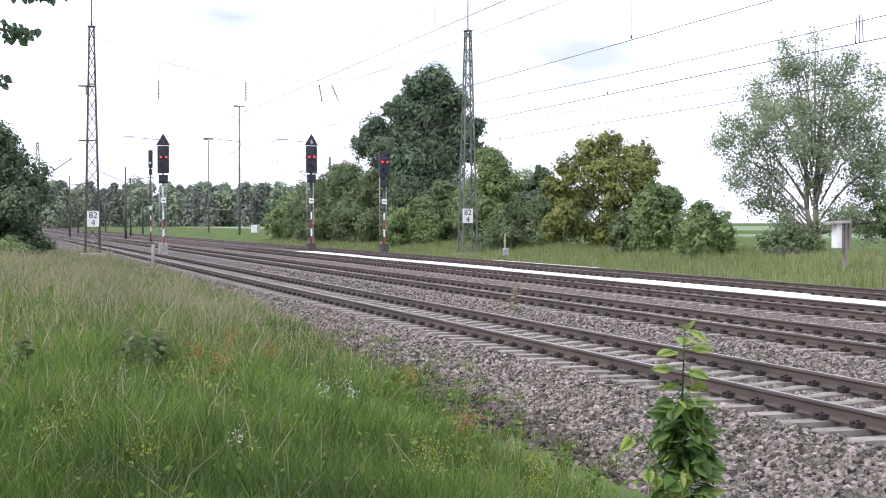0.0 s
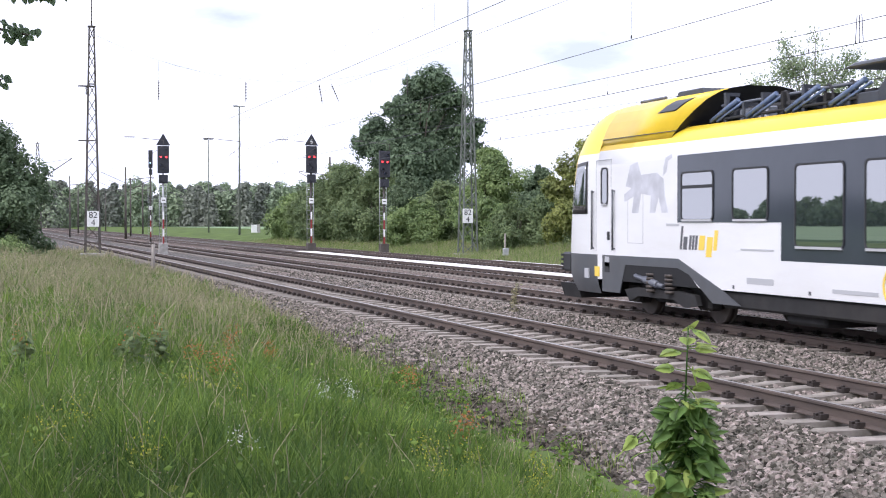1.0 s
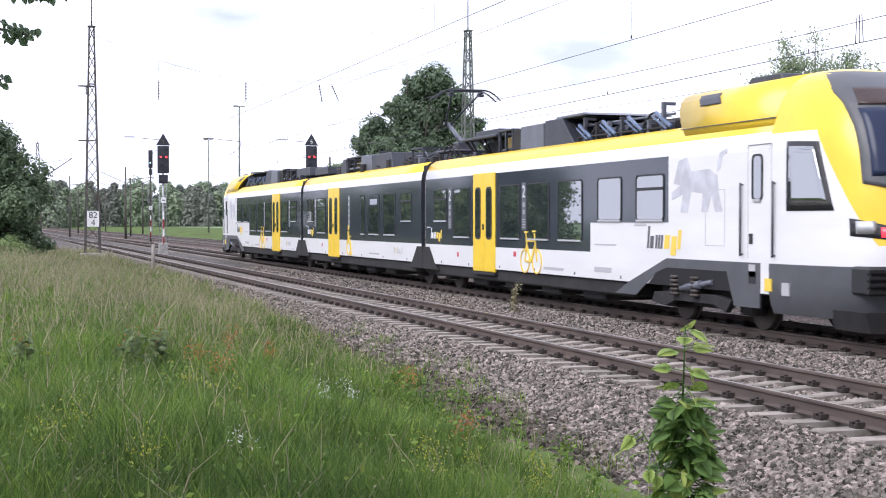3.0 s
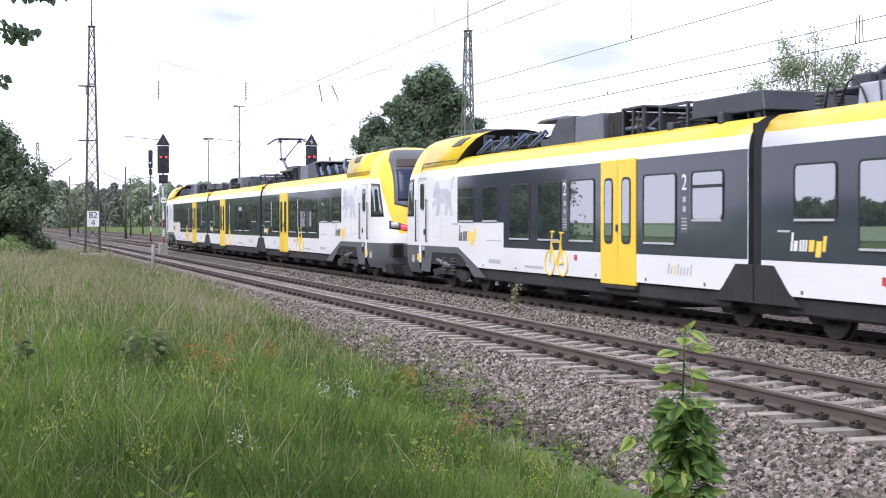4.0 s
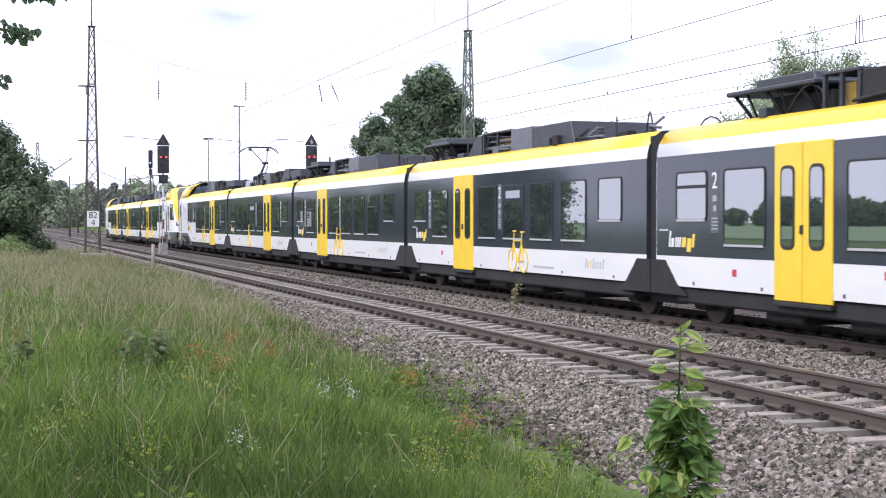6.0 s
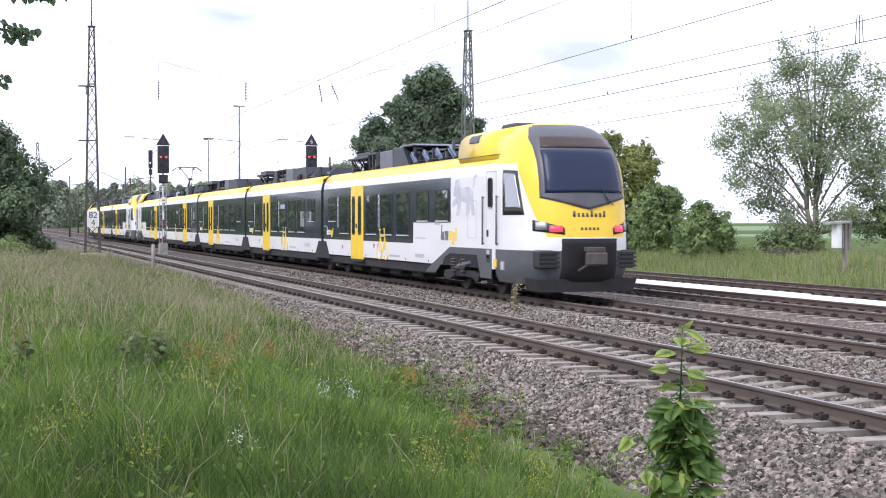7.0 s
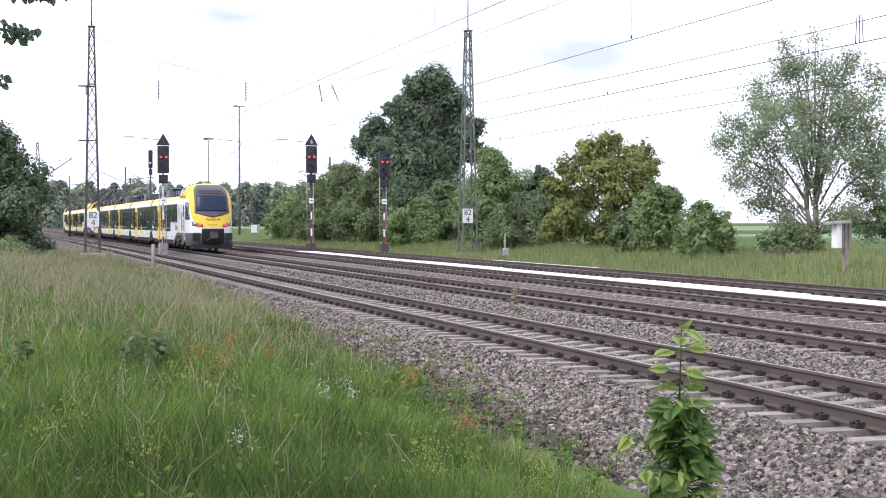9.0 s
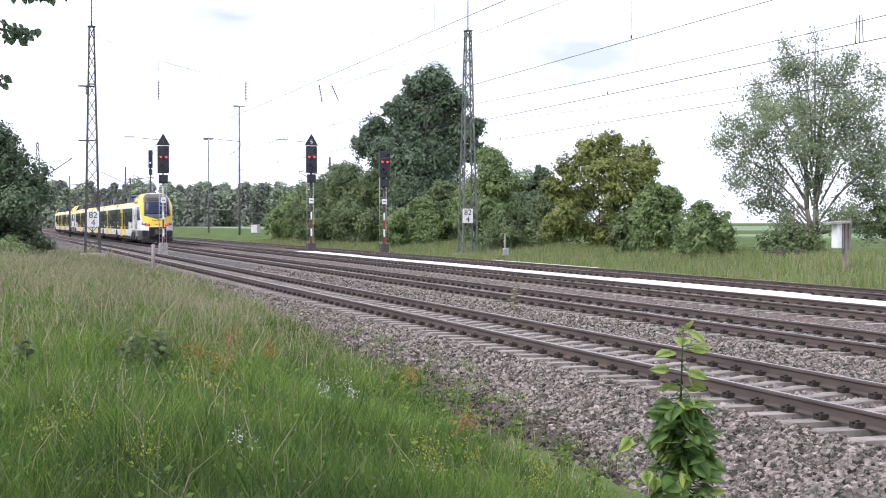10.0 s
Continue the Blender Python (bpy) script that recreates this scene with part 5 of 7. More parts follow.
def side_patch(bm, sx, corners, half, n=8):
    """A four-cornered piece (d, z) lying on a curved side."""
    (d0, z0), (d1, z1), (d2, z2), (d3, z3) = corners
    grid = []
    for j in range(n + 1):
        v = j / n
        row = []
        for i in range(n + 1):
            u = i / n
            d = (d0 * (1 - u) + d1 * u) * (1 - v) + (d3 * (1 - u) + d2 * u) * v
            z = (z0 * (1 - u) + z1 * u) * (1 - v) + (z3 * (1 - u) + z2 * u) * v
            row.append(bm.verts.new((sx * half(d, z), d, z)))
        grid.append(row)
    faces = [bm.faces.new((grid[j][i], grid[j][i + 1], grid[j + 1][i + 1], grid[j + 1][i])) for j in range(n) for i in range(n)]
    for f in faces:
        f.smooth = True
    rim = [grid[0][i] for i in range(n + 1)] + [grid[j][n] for j in range(1, n + 1)] + [grid[n][i] for i in range(n - 1, -1, -1)] + [grid[j][0] for j in range(n - 1, 0, -1)]
    back = [bm.verts.new(v.co - Vector((sx * 0.06, 0, 0))) for v in rim]
    for q in range(len(rim)):
        bm.faces.new((rim[q], rim[(q + 1) % len(rim)], back[(q + 1) % len(rim)], back[q]))
    bmesh.ops.recalc_face_normals(bm, faces=bm.faces[:])


def skin_patch(bm, half, low, high, nu, nv, off, centre=0.0, mi=0):
    """A curved piece lying on the nose; low and high give its edges over u in -1..1; half(v) its half width."""
    grid = []
    for j in range(nv + 1):
        v = j / nv
        row = []
        for i in range(nu + 1):
            u = -1 + 2 * i / nu
            z = low(u) + (high(u) - low(u)) * v
            x = centre + u * half(v)
            row.append(bm.verts.new((x, nose_d(x, z) + off, z)))
        grid.append(row)
    fs = []
    for j in range(nv):
        for i in range(nu):
            f = bm.faces.new((grid[j][i], grid[j][i + 1], grid[j + 1][i + 1], grid[j + 1][i]))
            f.smooth, f.material_index = True, mi
            fs.append(f)
    rim = [(grid[0][i], grid[0][i + 1]) for i in range(nu)] + [(grid[-1][i + 1], grid[-1][i]) for i in range(nu)]
    rim += [(grid[j + 1][0], grid[j][0]) for j in range(nv)] + [(grid[j][-1], grid[j + 1][-1]) for j in range(nv)]
    for a, b in rim:
        c, d = bm.verts.new(a.co - Vector((0, off + 0.03, 0))), bm.verts.new(b.co - Vector((0, off + 0.03, 0)))
        bm.faces.new((b, a, c, d)).material_index = mi
    bmesh.ops.recalc_face_normals(bm, faces=bm.faces[:])


def shell_mesh(y0, y1):
    """Body shell of a car between two places, with the yellow cantrail, side bands and grey roof."""
    bm = bmesh.new()
    pts = SHELL + [(-x, z) for x, z in SHELL[-2::-1]]
    n = int((y1 - y0) / 2) + 1
    rings = [[bm.verts.new((x, y0 + (y1 - y0) * j / n, z)) for x, z in pts] for j in range(n + 1)]
    for j in range(n):
        for i in range(len(pts) - 1):
            f = bm.faces.new((rings[j][i], rings[j][i + 1], rings[j + 1][i + 1], rings[j + 1][i]))
            z = (pts[i][1] + pts[i + 1][1]) / 2
            f.material_index = 2 if z > 3.54 else 1 if z > 3.2 else 0
            f.smooth = z > 2.9 and z < 3.54
        bm.faces.new((rings[j][0], rings[j + 1][0], rings[j + 1][-1], rings[j][-1])).material_index = 2
    for ring in (rings[0], rings[-1]):
        bm.faces.new(ring).material_index = 2
    bmesh.ops.recalc_face_normals(bm, faces=bm.faces[:])
    return bm


def outline(y0, y1, z0, z1, r, n=3):
    """A rounded rectangle in (y, z)."""
    pts = []
    for cy, cz, a0 in ((y1 - r, z1 - r, 0), (y0 + r, z1 - r, 90), (y0 + r, z0 + r, 180), (y1 - r, z0 + r, 270)):
        for i in range(n + 1):
            a = radians(a0 + 90 * i / n)
            pts.append((cy + r * math.cos(a), cz + r * math.sin(a)))
    return pts


WIN_CACHE = {}


def side_window(body, sx, ya, yb, z0, z1, hopper=False):
    """A pane in a raised dark rubber frame; some have a tilting upper light."""
    y0, y1 = min(ya, yb), max(ya, yb)
    key = (sx, round(y1 - y0, 2), z0, z1, hopper)
    if key not in WIN_CACHE:
        bm = bmesh.new()
        w = y1 - y0
        o, i = outline(-w / 2, w / 2, z0, z1, 0.09), outline(-w / 2 + 0.032, w / 2 - 0.032, z0 + 0.032, z1 - 0.032, 0.065)
        k = len(o)
        x_in, x_out = sx * (HW + 0.002), sx * (HW + 0.022)
        va = [bm.verts.new((x_in, *p)) for p in o]
        vb = [bm.verts.new((x_out, *p)) for p in o]
        vc = [bm.verts.new((x_out, *p)) for p in i]
        vd = [bm.verts.new((sx * (HW + 0.012), *p)) for p in i]
        for q in range(k):
            r = (q + 1) % k
            bm.faces.new((va[q], va[r], vb[r], vb[q]))
            bm.faces.new((vb[q], vb[r], vc[r], vc[q]))
            bm.faces.new((vc[q], vc[r], vd[r], vd[q]))
        bm.faces.new(vd).material_index = 1
        bmesh.ops.recalc_face_normals(bm, faces=bm.faces[:])
        pieces = [("window", bm, (M_TRUBBER, M_TGLASS))]
        bm = bmesh.new()
        xa, xb = sorted((x_in, sx * (HW + 0.035)))
        box(bm, xa, xb, -w / 2 + 0.05, w / 2 - 0.05, z0 - 0.012, z0 + 0.026)
        pieces.append(("window_sill", bm, (M_TTEXTGREY,)))
        if hopper == "v":
            zh = z1 - 0.42
            for nm, o, m, a, b in (("vent_panel", 0.02, M_TDARK, (-w / 2 + 0.03, w / 2 - 0.03), (zh, z1 - 0.03)), ("vent_slot", 0.026, M_TPALE, (-w / 2 + 0.22, w / 2 - 0.22), (zh + 0.09, z1 - 0.15))):
                bm = bmesh.new()
                xa, xb = sorted((x_in, sx * (HW + o)))
                box(bm, xa, xb, *a, *b)
                pieces.append((nm, bm, (m,)))
        elif hopper:
            zh = z1 - 0.36 * (z1 - z0) / 1.25 - 0.05
            bm = bmesh.new()
            xa, xb = sorted((x_in, sx * (HW + 0.03)))
            box(bm, xa, xb, -w / 2 + 0.04, w / 2 - 0.04, zh, zh + 0.055)
            pieces.append(("window_transom", bm, (M_TRUBBER,)))
        made = []
        for nm, bm, mats in pieces:
            me = bpy.data.meshes.new(nm)
            bm.to_mesh(me)
            bm.free()
            for m in mats:
                me.materials.append(m)
            made.append((nm, me))
        WIN_CACHE[key] = made
    for nm, me in WIN_CACHE[key]:
        ob = new(nm, me)
        ob.parent = body
        ob.location = (0, (y0 + y1) / 2, 0)


def side_door(body, sx, ya, yb):
    """Yellow double sliding door: two leaves with tall rounded panes and push buttons."""
    y0, y1 = min(ya, yb), max(ya, yb)
    ym = (y0 + y1) / 2
    for a, b in ((y0, ym - 0.012), (ym + 0.012, y1)):
        key = ("leaf", sx, round(b - a, 2))
        if key not in WIN_CACHE:
            w = b - a
            bm = bmesh.new()
            x0, x1 = sorted((sx * (HW - 0.03), sx * (HW + 0.03)))
            box(bm, x0, x1, -w / 2, w / 2, 0.58, 3.03, 0.012)
            for f in bm.faces:
                f.material_index = 0
            xo, xi = sorted((sx * (HW + 0.028), sx * (HW + 0.042)))
            prism(bm, outline(-0.2, 0.2, 1.38, 2.68, 0.12), "x", xo, xi, 1)
            xo, xi = sorted((sx * (HW + 0.03), sx * (HW + 0.046)))
            prism(bm, outline(-0.155, 0.155, 1.43, 2.63, 0.09), "x", xo, xi, 2)
            me = bpy.data.meshes.new("door_leaf")
            bm.to_mesh(me)
            bm.free()
            for m in (M_TYELLOW, M_TRUBBER, M_TGLASS):
                me.materials.append(m)
            WIN_CACHE[key] = me
        ob = new("door_leaf", WIN_CACHE[key])
        ob.parent = body
        ob.location = (0, (a + b) / 2, 0)
        tagged(ob, "yellow sliding door leaf with a tall pane")
    bm = bmesh.new()
    x0, x1 = sorted((sx * HW, sx * (HW + 0.06)))
    box(bm, x0, x1, ym - 0.035, ym + 0.035, 1.62, 1.76, 0.008)
    part("push_button", bm, M_TRUBBER, body)
    bm = bmesh.new()
    box(bm, min(sx * 1.3, sx * (HW + 0.05)), max(sx * 1.3, sx * (HW + 0.05)), y0, y1, 0.5, 0.57, 0.01)
    part("door_sill", bm, M_TUNDER, body)


def plate(body, name, sx, y0, y1, z0, z1, mat, label="", off=0.006, shape=None):
    bm = bmesh.new()
    x0, x1 = sorted((sx * (HW - 0.01), sx * (HW + off)))
    prism(bm, shape or [(y0, z0), (y1, z0), (y1, z1), (y0, z1)], "x", x0, x1)
    return part(name, bm, mat, body, label)


def ring(bm, x, cy, cz, r, t, n=18):
    for i in range(n):
        a, b = i * math.tau / n, (i + 1) * math.tau / n
        bar(bm, (x, cy + r * math.cos(a), cz + r * math.sin(a)), (x, cy + r * math.cos(b), cz + r * math.sin(b)), t, None, 4)


def bicycle_mark(body, sx, y):
    bm = bmesh.new()
    x = sx * (HW + 0.004)
    t = 0.022
    for c in (-0.36, 0.36):
        ring(bm, x, y + c, 0.92, 0.27, t)
    for a, b in (((-0.36, 0.92), (-0.22, 1.38)), ((-0.22, 1.38), (0.26, 1.38)), ((-0.24, 1.3), (0.0, 0.9)), ((0.0, 0.9), (0.27, 1.32)), ((0.36, 0.92), (0.22, 1.56)),
                 ((0.1, 1.6), (0.3, 1.6)), ((-0.36, 0.92), (0.0, 0.9)), ((-0.24, 1.3), (-0.28, 1.56)), ((-0.4, 1.58), (-0.18, 1.58))):
        bar(bm, (x, y + a[0], a[1]), (x, y + b[0], b[1]), t * 1.25, None, 4)
    part("bicycle_symbol", bm, M_TTEXTYELLOW, body, "yellow bicycle symbol")


def wheelchair_mark(body, sx, y):
    bm = bmesh.new()
    x = sx * (HW + 0.004)
    ring(bm, x, y, 0.98, 0.27, 0.03)
    for a, b in (((0.05, 1.5), (0.03, 1.1)), ((0.03, 1.1), (-0.25, 1.1)), ((-0.25, 1.1), (-0.33, 0.68)), ((0.04, 1.32), (-0.2, 1.32))):
        bar(bm, (x, y + a[0], a[1]), (x, y + b[0], b[1]), 0.045, None, 4)
    bar(bm, (x - 0.01, y + 0.05, 1.62), (x + 0.01, y + 0.05, 1.62), 0.09, None, 10)
    part("wheelchair_symbol", bm, M_TTEXTYELLOW, body, "yellow wheelchair symbol")


def class_mark(body, sx, y, text="2"):
    rz = -90 if sx < 0 else 90
    plate(body, "mark_panel", sx, y - 0.13, y + 0.13, 1.62, 2.72, M_TPANEL, "slightly paler strip behind the class figure", 0.005)
    lettering("class_figure", text, 0.4, M_TTEXTWHITE, body, pose(sx * (HW + 0.009), y, 2.5, 90, 0, rz), "white class figure")
    for z0, h, w in ((2.16, 0.1, 0.06), (1.99, 0.1, 0.05), (1.86, 0.022, 0.1), (1.8, 0.022, 0.1), (1.74, 0.022, 0.1), (1.68, 0.022, 0.1)):
        plate(body, "pictogram", sx, y - w, y + w, z0, z0 + h, M_TTEXTGREY, off=0.008)


def slant(y, d, o, w, z0, z1, lean=0.16):
    """A leaning bar's outline, o along the reading way from y."""
    k = (z1 - z0) * lean
    return [(y + d * o, z0), (y + d * (o + w), z0), (y + d * (o + w + k), z1), (y + d * (o + k), z1)]


def logo_bars(body, sx, y, z, dark, s=1.0, wide=1.7):
    """The operator's mark as plain leaning bars in its two colours."""
    d = -1 if sx < 0 else 1
    for i, (o, w, h, lo) in enumerate(((0.0, 0.035, 0.36, 0), (0.06, 0.07, 0.2, 0), (0.17, 0.035, 0.22, 0), (0.225, 0.035, 0.22, 0), (0.28, 0.035, 0.22, 0),
                                       (0.35, 0.1, 0.22, 0), (0.48, 0.1, 0.3, -0.1), (0.61, 0.06, 0.3, 0))):
        mat = (M_TTEXTDARK if dark else M_TTEXTWHITE) if i < 5 else M_TTEXTYELLOW
        plate(body, "logo_bar", sx, 0, 0, 0, 0, mat, off=0.007, shape=slant(y, d, o * s * wide, w * s * wide, z + lo * s, z + (lo + h) * s))
    a, b = y - d * 0.45 * s, y - d * 0.03 * s
    plate(body, "small_print", sx, min(a, b), max(a, b), z + 0.36 * s, z + 0.4 * s, M_TTEXTGREY, off=0.007)


def operator_mark(body, sx, y):
    """The line's name as a row of thin leaning bars."""
    d = -1 if sx < 0 else 1
    for o, h in ((0, 0.2), (0.12, 0.14), (0.24, 0.17), (0.36, 0.2), (0.48, 0.14), (0.6, 0.14), (0.72, 0.14), (0.84, 0.2)):
        plate(body, "operator_mark_bar", sx, 0, 0, 0, 0, M_TTEXTGREY if o != 0.24 else M_TTEXTYELLOW, off=0.006, shape=slant(y - d * 0.5, d, o, 0.04, 0.86, 0.86 + h, 0.25))


def emblem(body, sx, y):
    """A pale heraldic patch, as a plain blotchy shape."""
    d = -1 if sx < 0 else 1
    for pts in ([(-0.95, 2.5), (-0.75, 2.9), (-0.45, 2.95), (-0.3, 2.7), (0.35, 2.72), (0.62, 2.6), (0.66, 2.3), (0.8, 1.98), (0.55, 1.98), (0.42, 2.28), (0.28, 1.98), (0.08, 1.98), (0.12, 2.3), (-0.3, 2.35), (-0.42, 1.98), (-0.68, 1.98), (-0.6, 2.3), (-1.0, 2.2), (-1.02, 2.34), (-0.7, 2.46)],
                [(0.6, 2.66), (0.72, 2.72), (0.78, 2.92), (0.95, 2.98), (0.92, 3.04), (0.7, 2.98), (0.62, 2.8)]):
        plate(body, "emblem", sx, 0, 0, 0, 0, M_TEMBLEM, off=0.005, shape=[(y + d * a, b) for a, b in pts])


def roof_box(body, name, x0, x1, y0, y1, z0, z1, mat, slope0=0.0, slope1=0.0):
    bm = bmesh.new()
    prism(bm, [(y0, z0), (y1, z0), (y1 - slope1, z1), (y0 + slope0, z1)], "x", x0, x1)
    bmesh.ops.bevel(bm, geom=bm.edges[:], offset=0.02, segments=1, affect="EDGES")
    part(name, bm, mat, body)


def roof_fan(body, y0, y1, z1=3.98):
    """An open-sided equipment crate with posts, grille and coils."""
    bm = bmesh.new()
    for x in (-0.95, 0.95):
        for y in (y0, (y0 + y1) / 2, y1):
            box(bm, x - 0.03, x + 0.03, y - 0.03, y + 0.03, 3.5, z1)
    box(bm, -1.0, 1.0, y0 - 0.04, y1 + 0.04, z1, z1 + 0.05, 0.01)
    part("equipment_frame", bm, M_TROOF, body)
    bm = bmesh.new()
    box(bm, -0.8, 0.8, y0 + 0.1, y1 - 0.1, 3.52, z1 - 0.12, 0.03)
    part("converter", bm, M_TUNDER, body)
    for sx in (-1, 1):
        bm = bmesh.new()
        box(bm, sx * 0.84 - 0.012, sx * 0.84 + 0.012, y0 + 0.3, (y0 + y1) / 2 + 0.2, 3.56, z1 - 0.14)
        part("inner_panel", bm, M_TOCHRE, body, "ochre panel inside the open crate")
    bm = bmesh.new()
    bar(bm, (-0.92, y0 + 0.1, 3.68), (-0.92, y1 - 0.1, 3.68), 0.05, None, 8)
    bar(bm, (-0.9, y0 + 0.1, 3.82), (-0.9, y1 - 0.2, 3.85), 0.03, None, 6)
    part("pipe", bm, M_TROOFLIGHT, body)


def roof_clutter(body, y0, y1, seed):
    """Pipes, cable trays, small cases and insulators along the roof's edges."""
    k = random.Random(seed)
    y = y0
    while y < y1:
        sx = k.choice((-1, -1, 1))
        what = k.randrange(4)
        ln = k.uniform(0.35, 1.1)
        x = sx * k.uniform(0.85, 1.08)
        bm = bmesh.new()
        if what == 0:
            box(bm, x - 0.1, x + 0.1, y, y + ln * 0.5, 3.5, 3.5 + k.uniform(0.14, 0.3), 0.02)
            part("valve_case", bm, k.choice((M_TROOF, M_TUNDER, M_TROOFLIGHT)), body)
        elif what == 1:
            bar(bm, (x, y, 3.6), (x, y + ln, 3.6 + k.uniform(0, 0.08)), 0.03, None, 6)
            bar(bm, (x, y + ln, 3.62), (x * 0.7, y + ln, 3.85), 0.03, None, 6)
            part("pipe", bm, k.choice((M_TROOFLIGHT, M_TUNDER)), body)
        elif what == 2:
            for i in range(4):
                bar(bm, (x * 0.85, y, 3.56 + i * 0.07), (x * 0.85, y, 3.61 + i * 0.07), 0.08, 0.05, 8)
            part("roof_insulator", bm, M_INSUL, body)
        else:
            tube(bm, [Vector((x * (1 - 0.04 * i), y + ln * i / 6, 3.55 + 0.42 * math.sin(math.pi * i / 6))) for i in range(7)], 0.018)
            part("cable", bm, M_TUNDER, body)
        y += k.uniform(0.35, 0.75)


def rack(body, y0, y1):
    """A dark tray on splayed legs over insulators, with a long case on it."""
    for y in (y0 + 0.35, (y0 + y1) / 2, y1 - 0.35):
        for sx in (-1, 1):
            for a, b, r in ((0.0, -0.2, 0.035), (0.1, 0.2, 0.025)):
                bm = bmesh.new()
                bar(bm, (sx * 0.55, y + a, 3.5), (sx * 0.85, y + b, 3.98), r, None, 6)
                part("rack_leg", bm, M_TUNDER, body)
    roof_box(body, "rack_tray", -0.95, 0.95, y0, y1, 3.97, 4.05, M_TROOF)
    roof_box(body, "switch_case", -0.8, 0.8, y0 + 0.7, y1 - 0.2, 4.05, 4.2, M_TROOF, 0.05, 0.05)
    roof_box(body, "switch_case", -0.6, 0.6, y0 + 0.9, y1, 3.52, 3.9, M_TUNDER, 0.05, 0.05)


def insulator_group(body, y0, y1, seed):
    """Ribbed insulators of uneven height joined by thin conductors, with a frame round some of them."""
    k = random.Random(seed)
    y, prev = y0, None
    while y < y1:
        x, h = k.uniform(-0.75, -0.3), k.uniform(0.22, 0.5)
        bm = bmesh.new()
        for i in range(int(h / 0.06)):
            bar(bm, (x, y, 3.54 + i * 0.06), (x, y, 3.585 + i * 0.06), 0.1, 0.055, 8)
        part("roof_insulator", bm, M_INSUL, body)
        top = Vector((x, y, 3.54 + h))
        if prev:
            bm = bmesh.new()
            bar(bm, prev, top, 0.02, None, 6)
            part("conductor", bm, M_TROOFLIGHT, body)
        prev = top
        y += k.uniform(0.4, 0.75)
    bm = bmesh.new()
    for x in (-0.95, 0.2):
        for q in (y0, y0 + 1.1):
            box(bm, x - 0.03, x + 0.03, q - 0.03, q + 0.03, 3.5, 4.02)
        box(bm, x - 0.03, x + 0.03, y0, y0 + 1.1, 3.98, 4.03)
    for q in (y0, y0 + 1.1):
        box(bm, -0.95, 0.2, q - 0.025, q + 0.025, 3.985, 4.025)
    part("guard_frame", bm, M_TROOF, body)


def strut_bay(body, y0, y1, seed):
    """The busy bay behind the cab's hood: frames, blue-grey struts, cylinders and bent hoses."""
    k = random.Random(seed)
    for sx in (-1, 1):
        for i in range(7):
            y = y0 + (y1 - y0) * (i + 0.5) / 7
            bm = bmesh.new()
            z = 3.92 + k.uniform(-0.18, 0.16)
            box(bm, sx * 1.0 - 0.035, sx * 1.0 + 0.035, y - 0.04, y + 0.04, 3.48, z)
            box(bm, sx * 0.9 - 0.14, sx * 0.9 + 0.14, y - 0.03, y + 0.03, z - 0.06, z)
            part("bay_post", bm, k.choice((M_TROOF, M_TUNDER, M_TROOFLIGHT)), body)
            if i % 2 == 0:
                bm = bmesh.new()
                bar(bm, (sx * 1.06, y + 0.42, 3.58), (sx * 0.98, y - 0.35, 3.9), 0.045, None, 6)
                bar(bm, (sx * 1.06, y + 0.22, 3.56), (sx * 0.98, y - 0.5, 3.84), 0.025, None, 6)
                part("strut", bm, M_TROOFBLUE, body)
            bm = bmesh.new()
            what = k.randrange(3)
            if what == 0:
                bar(bm, (sx * 0.86, y - 0.25, 3.66), (sx * 0.86, y + 0.2, 3.66), 0.11, None, 10)
                bar(bm, (sx * 0.86, y + 0.2, 3.66), (sx * 0.86, y + 0.24, 3.66), 0.13, None, 10)
                part("cylinder", bm, M_TROOF, body)
            elif what == 1:
                tube(bm, [Vector((sx * (1.05 - 0.03 * q), y - 0.3 + 0.09 * q, 3.52 + 0.4 * math.sin(math.pi * q / 8))) for q in range(8)], 0.022)
                part("hose", bm, M_TUNDER, body)
            else:
                box(bm, sx * 0.92 - 0.1, sx * 0.92 + 0.1, y - 0.14, y + 0.14, 3.5, 3.72, 0.02)
                part("valve_case", bm, k.choice((M_TROOFLIGHT, M_TPALE, M_TUNDER)), body)
    for x, z in ((-1.02, 3.63), (1.02, 3.63), (-0.92, 3.88), (0.92, 3.88)):
        bm = bmesh.new()
        bar(bm, (x, y0, z), (x, y1, z - 0.04), 0.028, None, 6)
        part("pipe", bm, M_TROOFLIGHT if z > 3.7 else M_TUNDER, body)
    bm = bmesh.new()
    box(bm, -0.72, 0.72, y0 + 0.1, y1 - 0.2, 3.52, 3.8, 0.06)
    part("brake_resistor", bm, M_TUNDER, body)


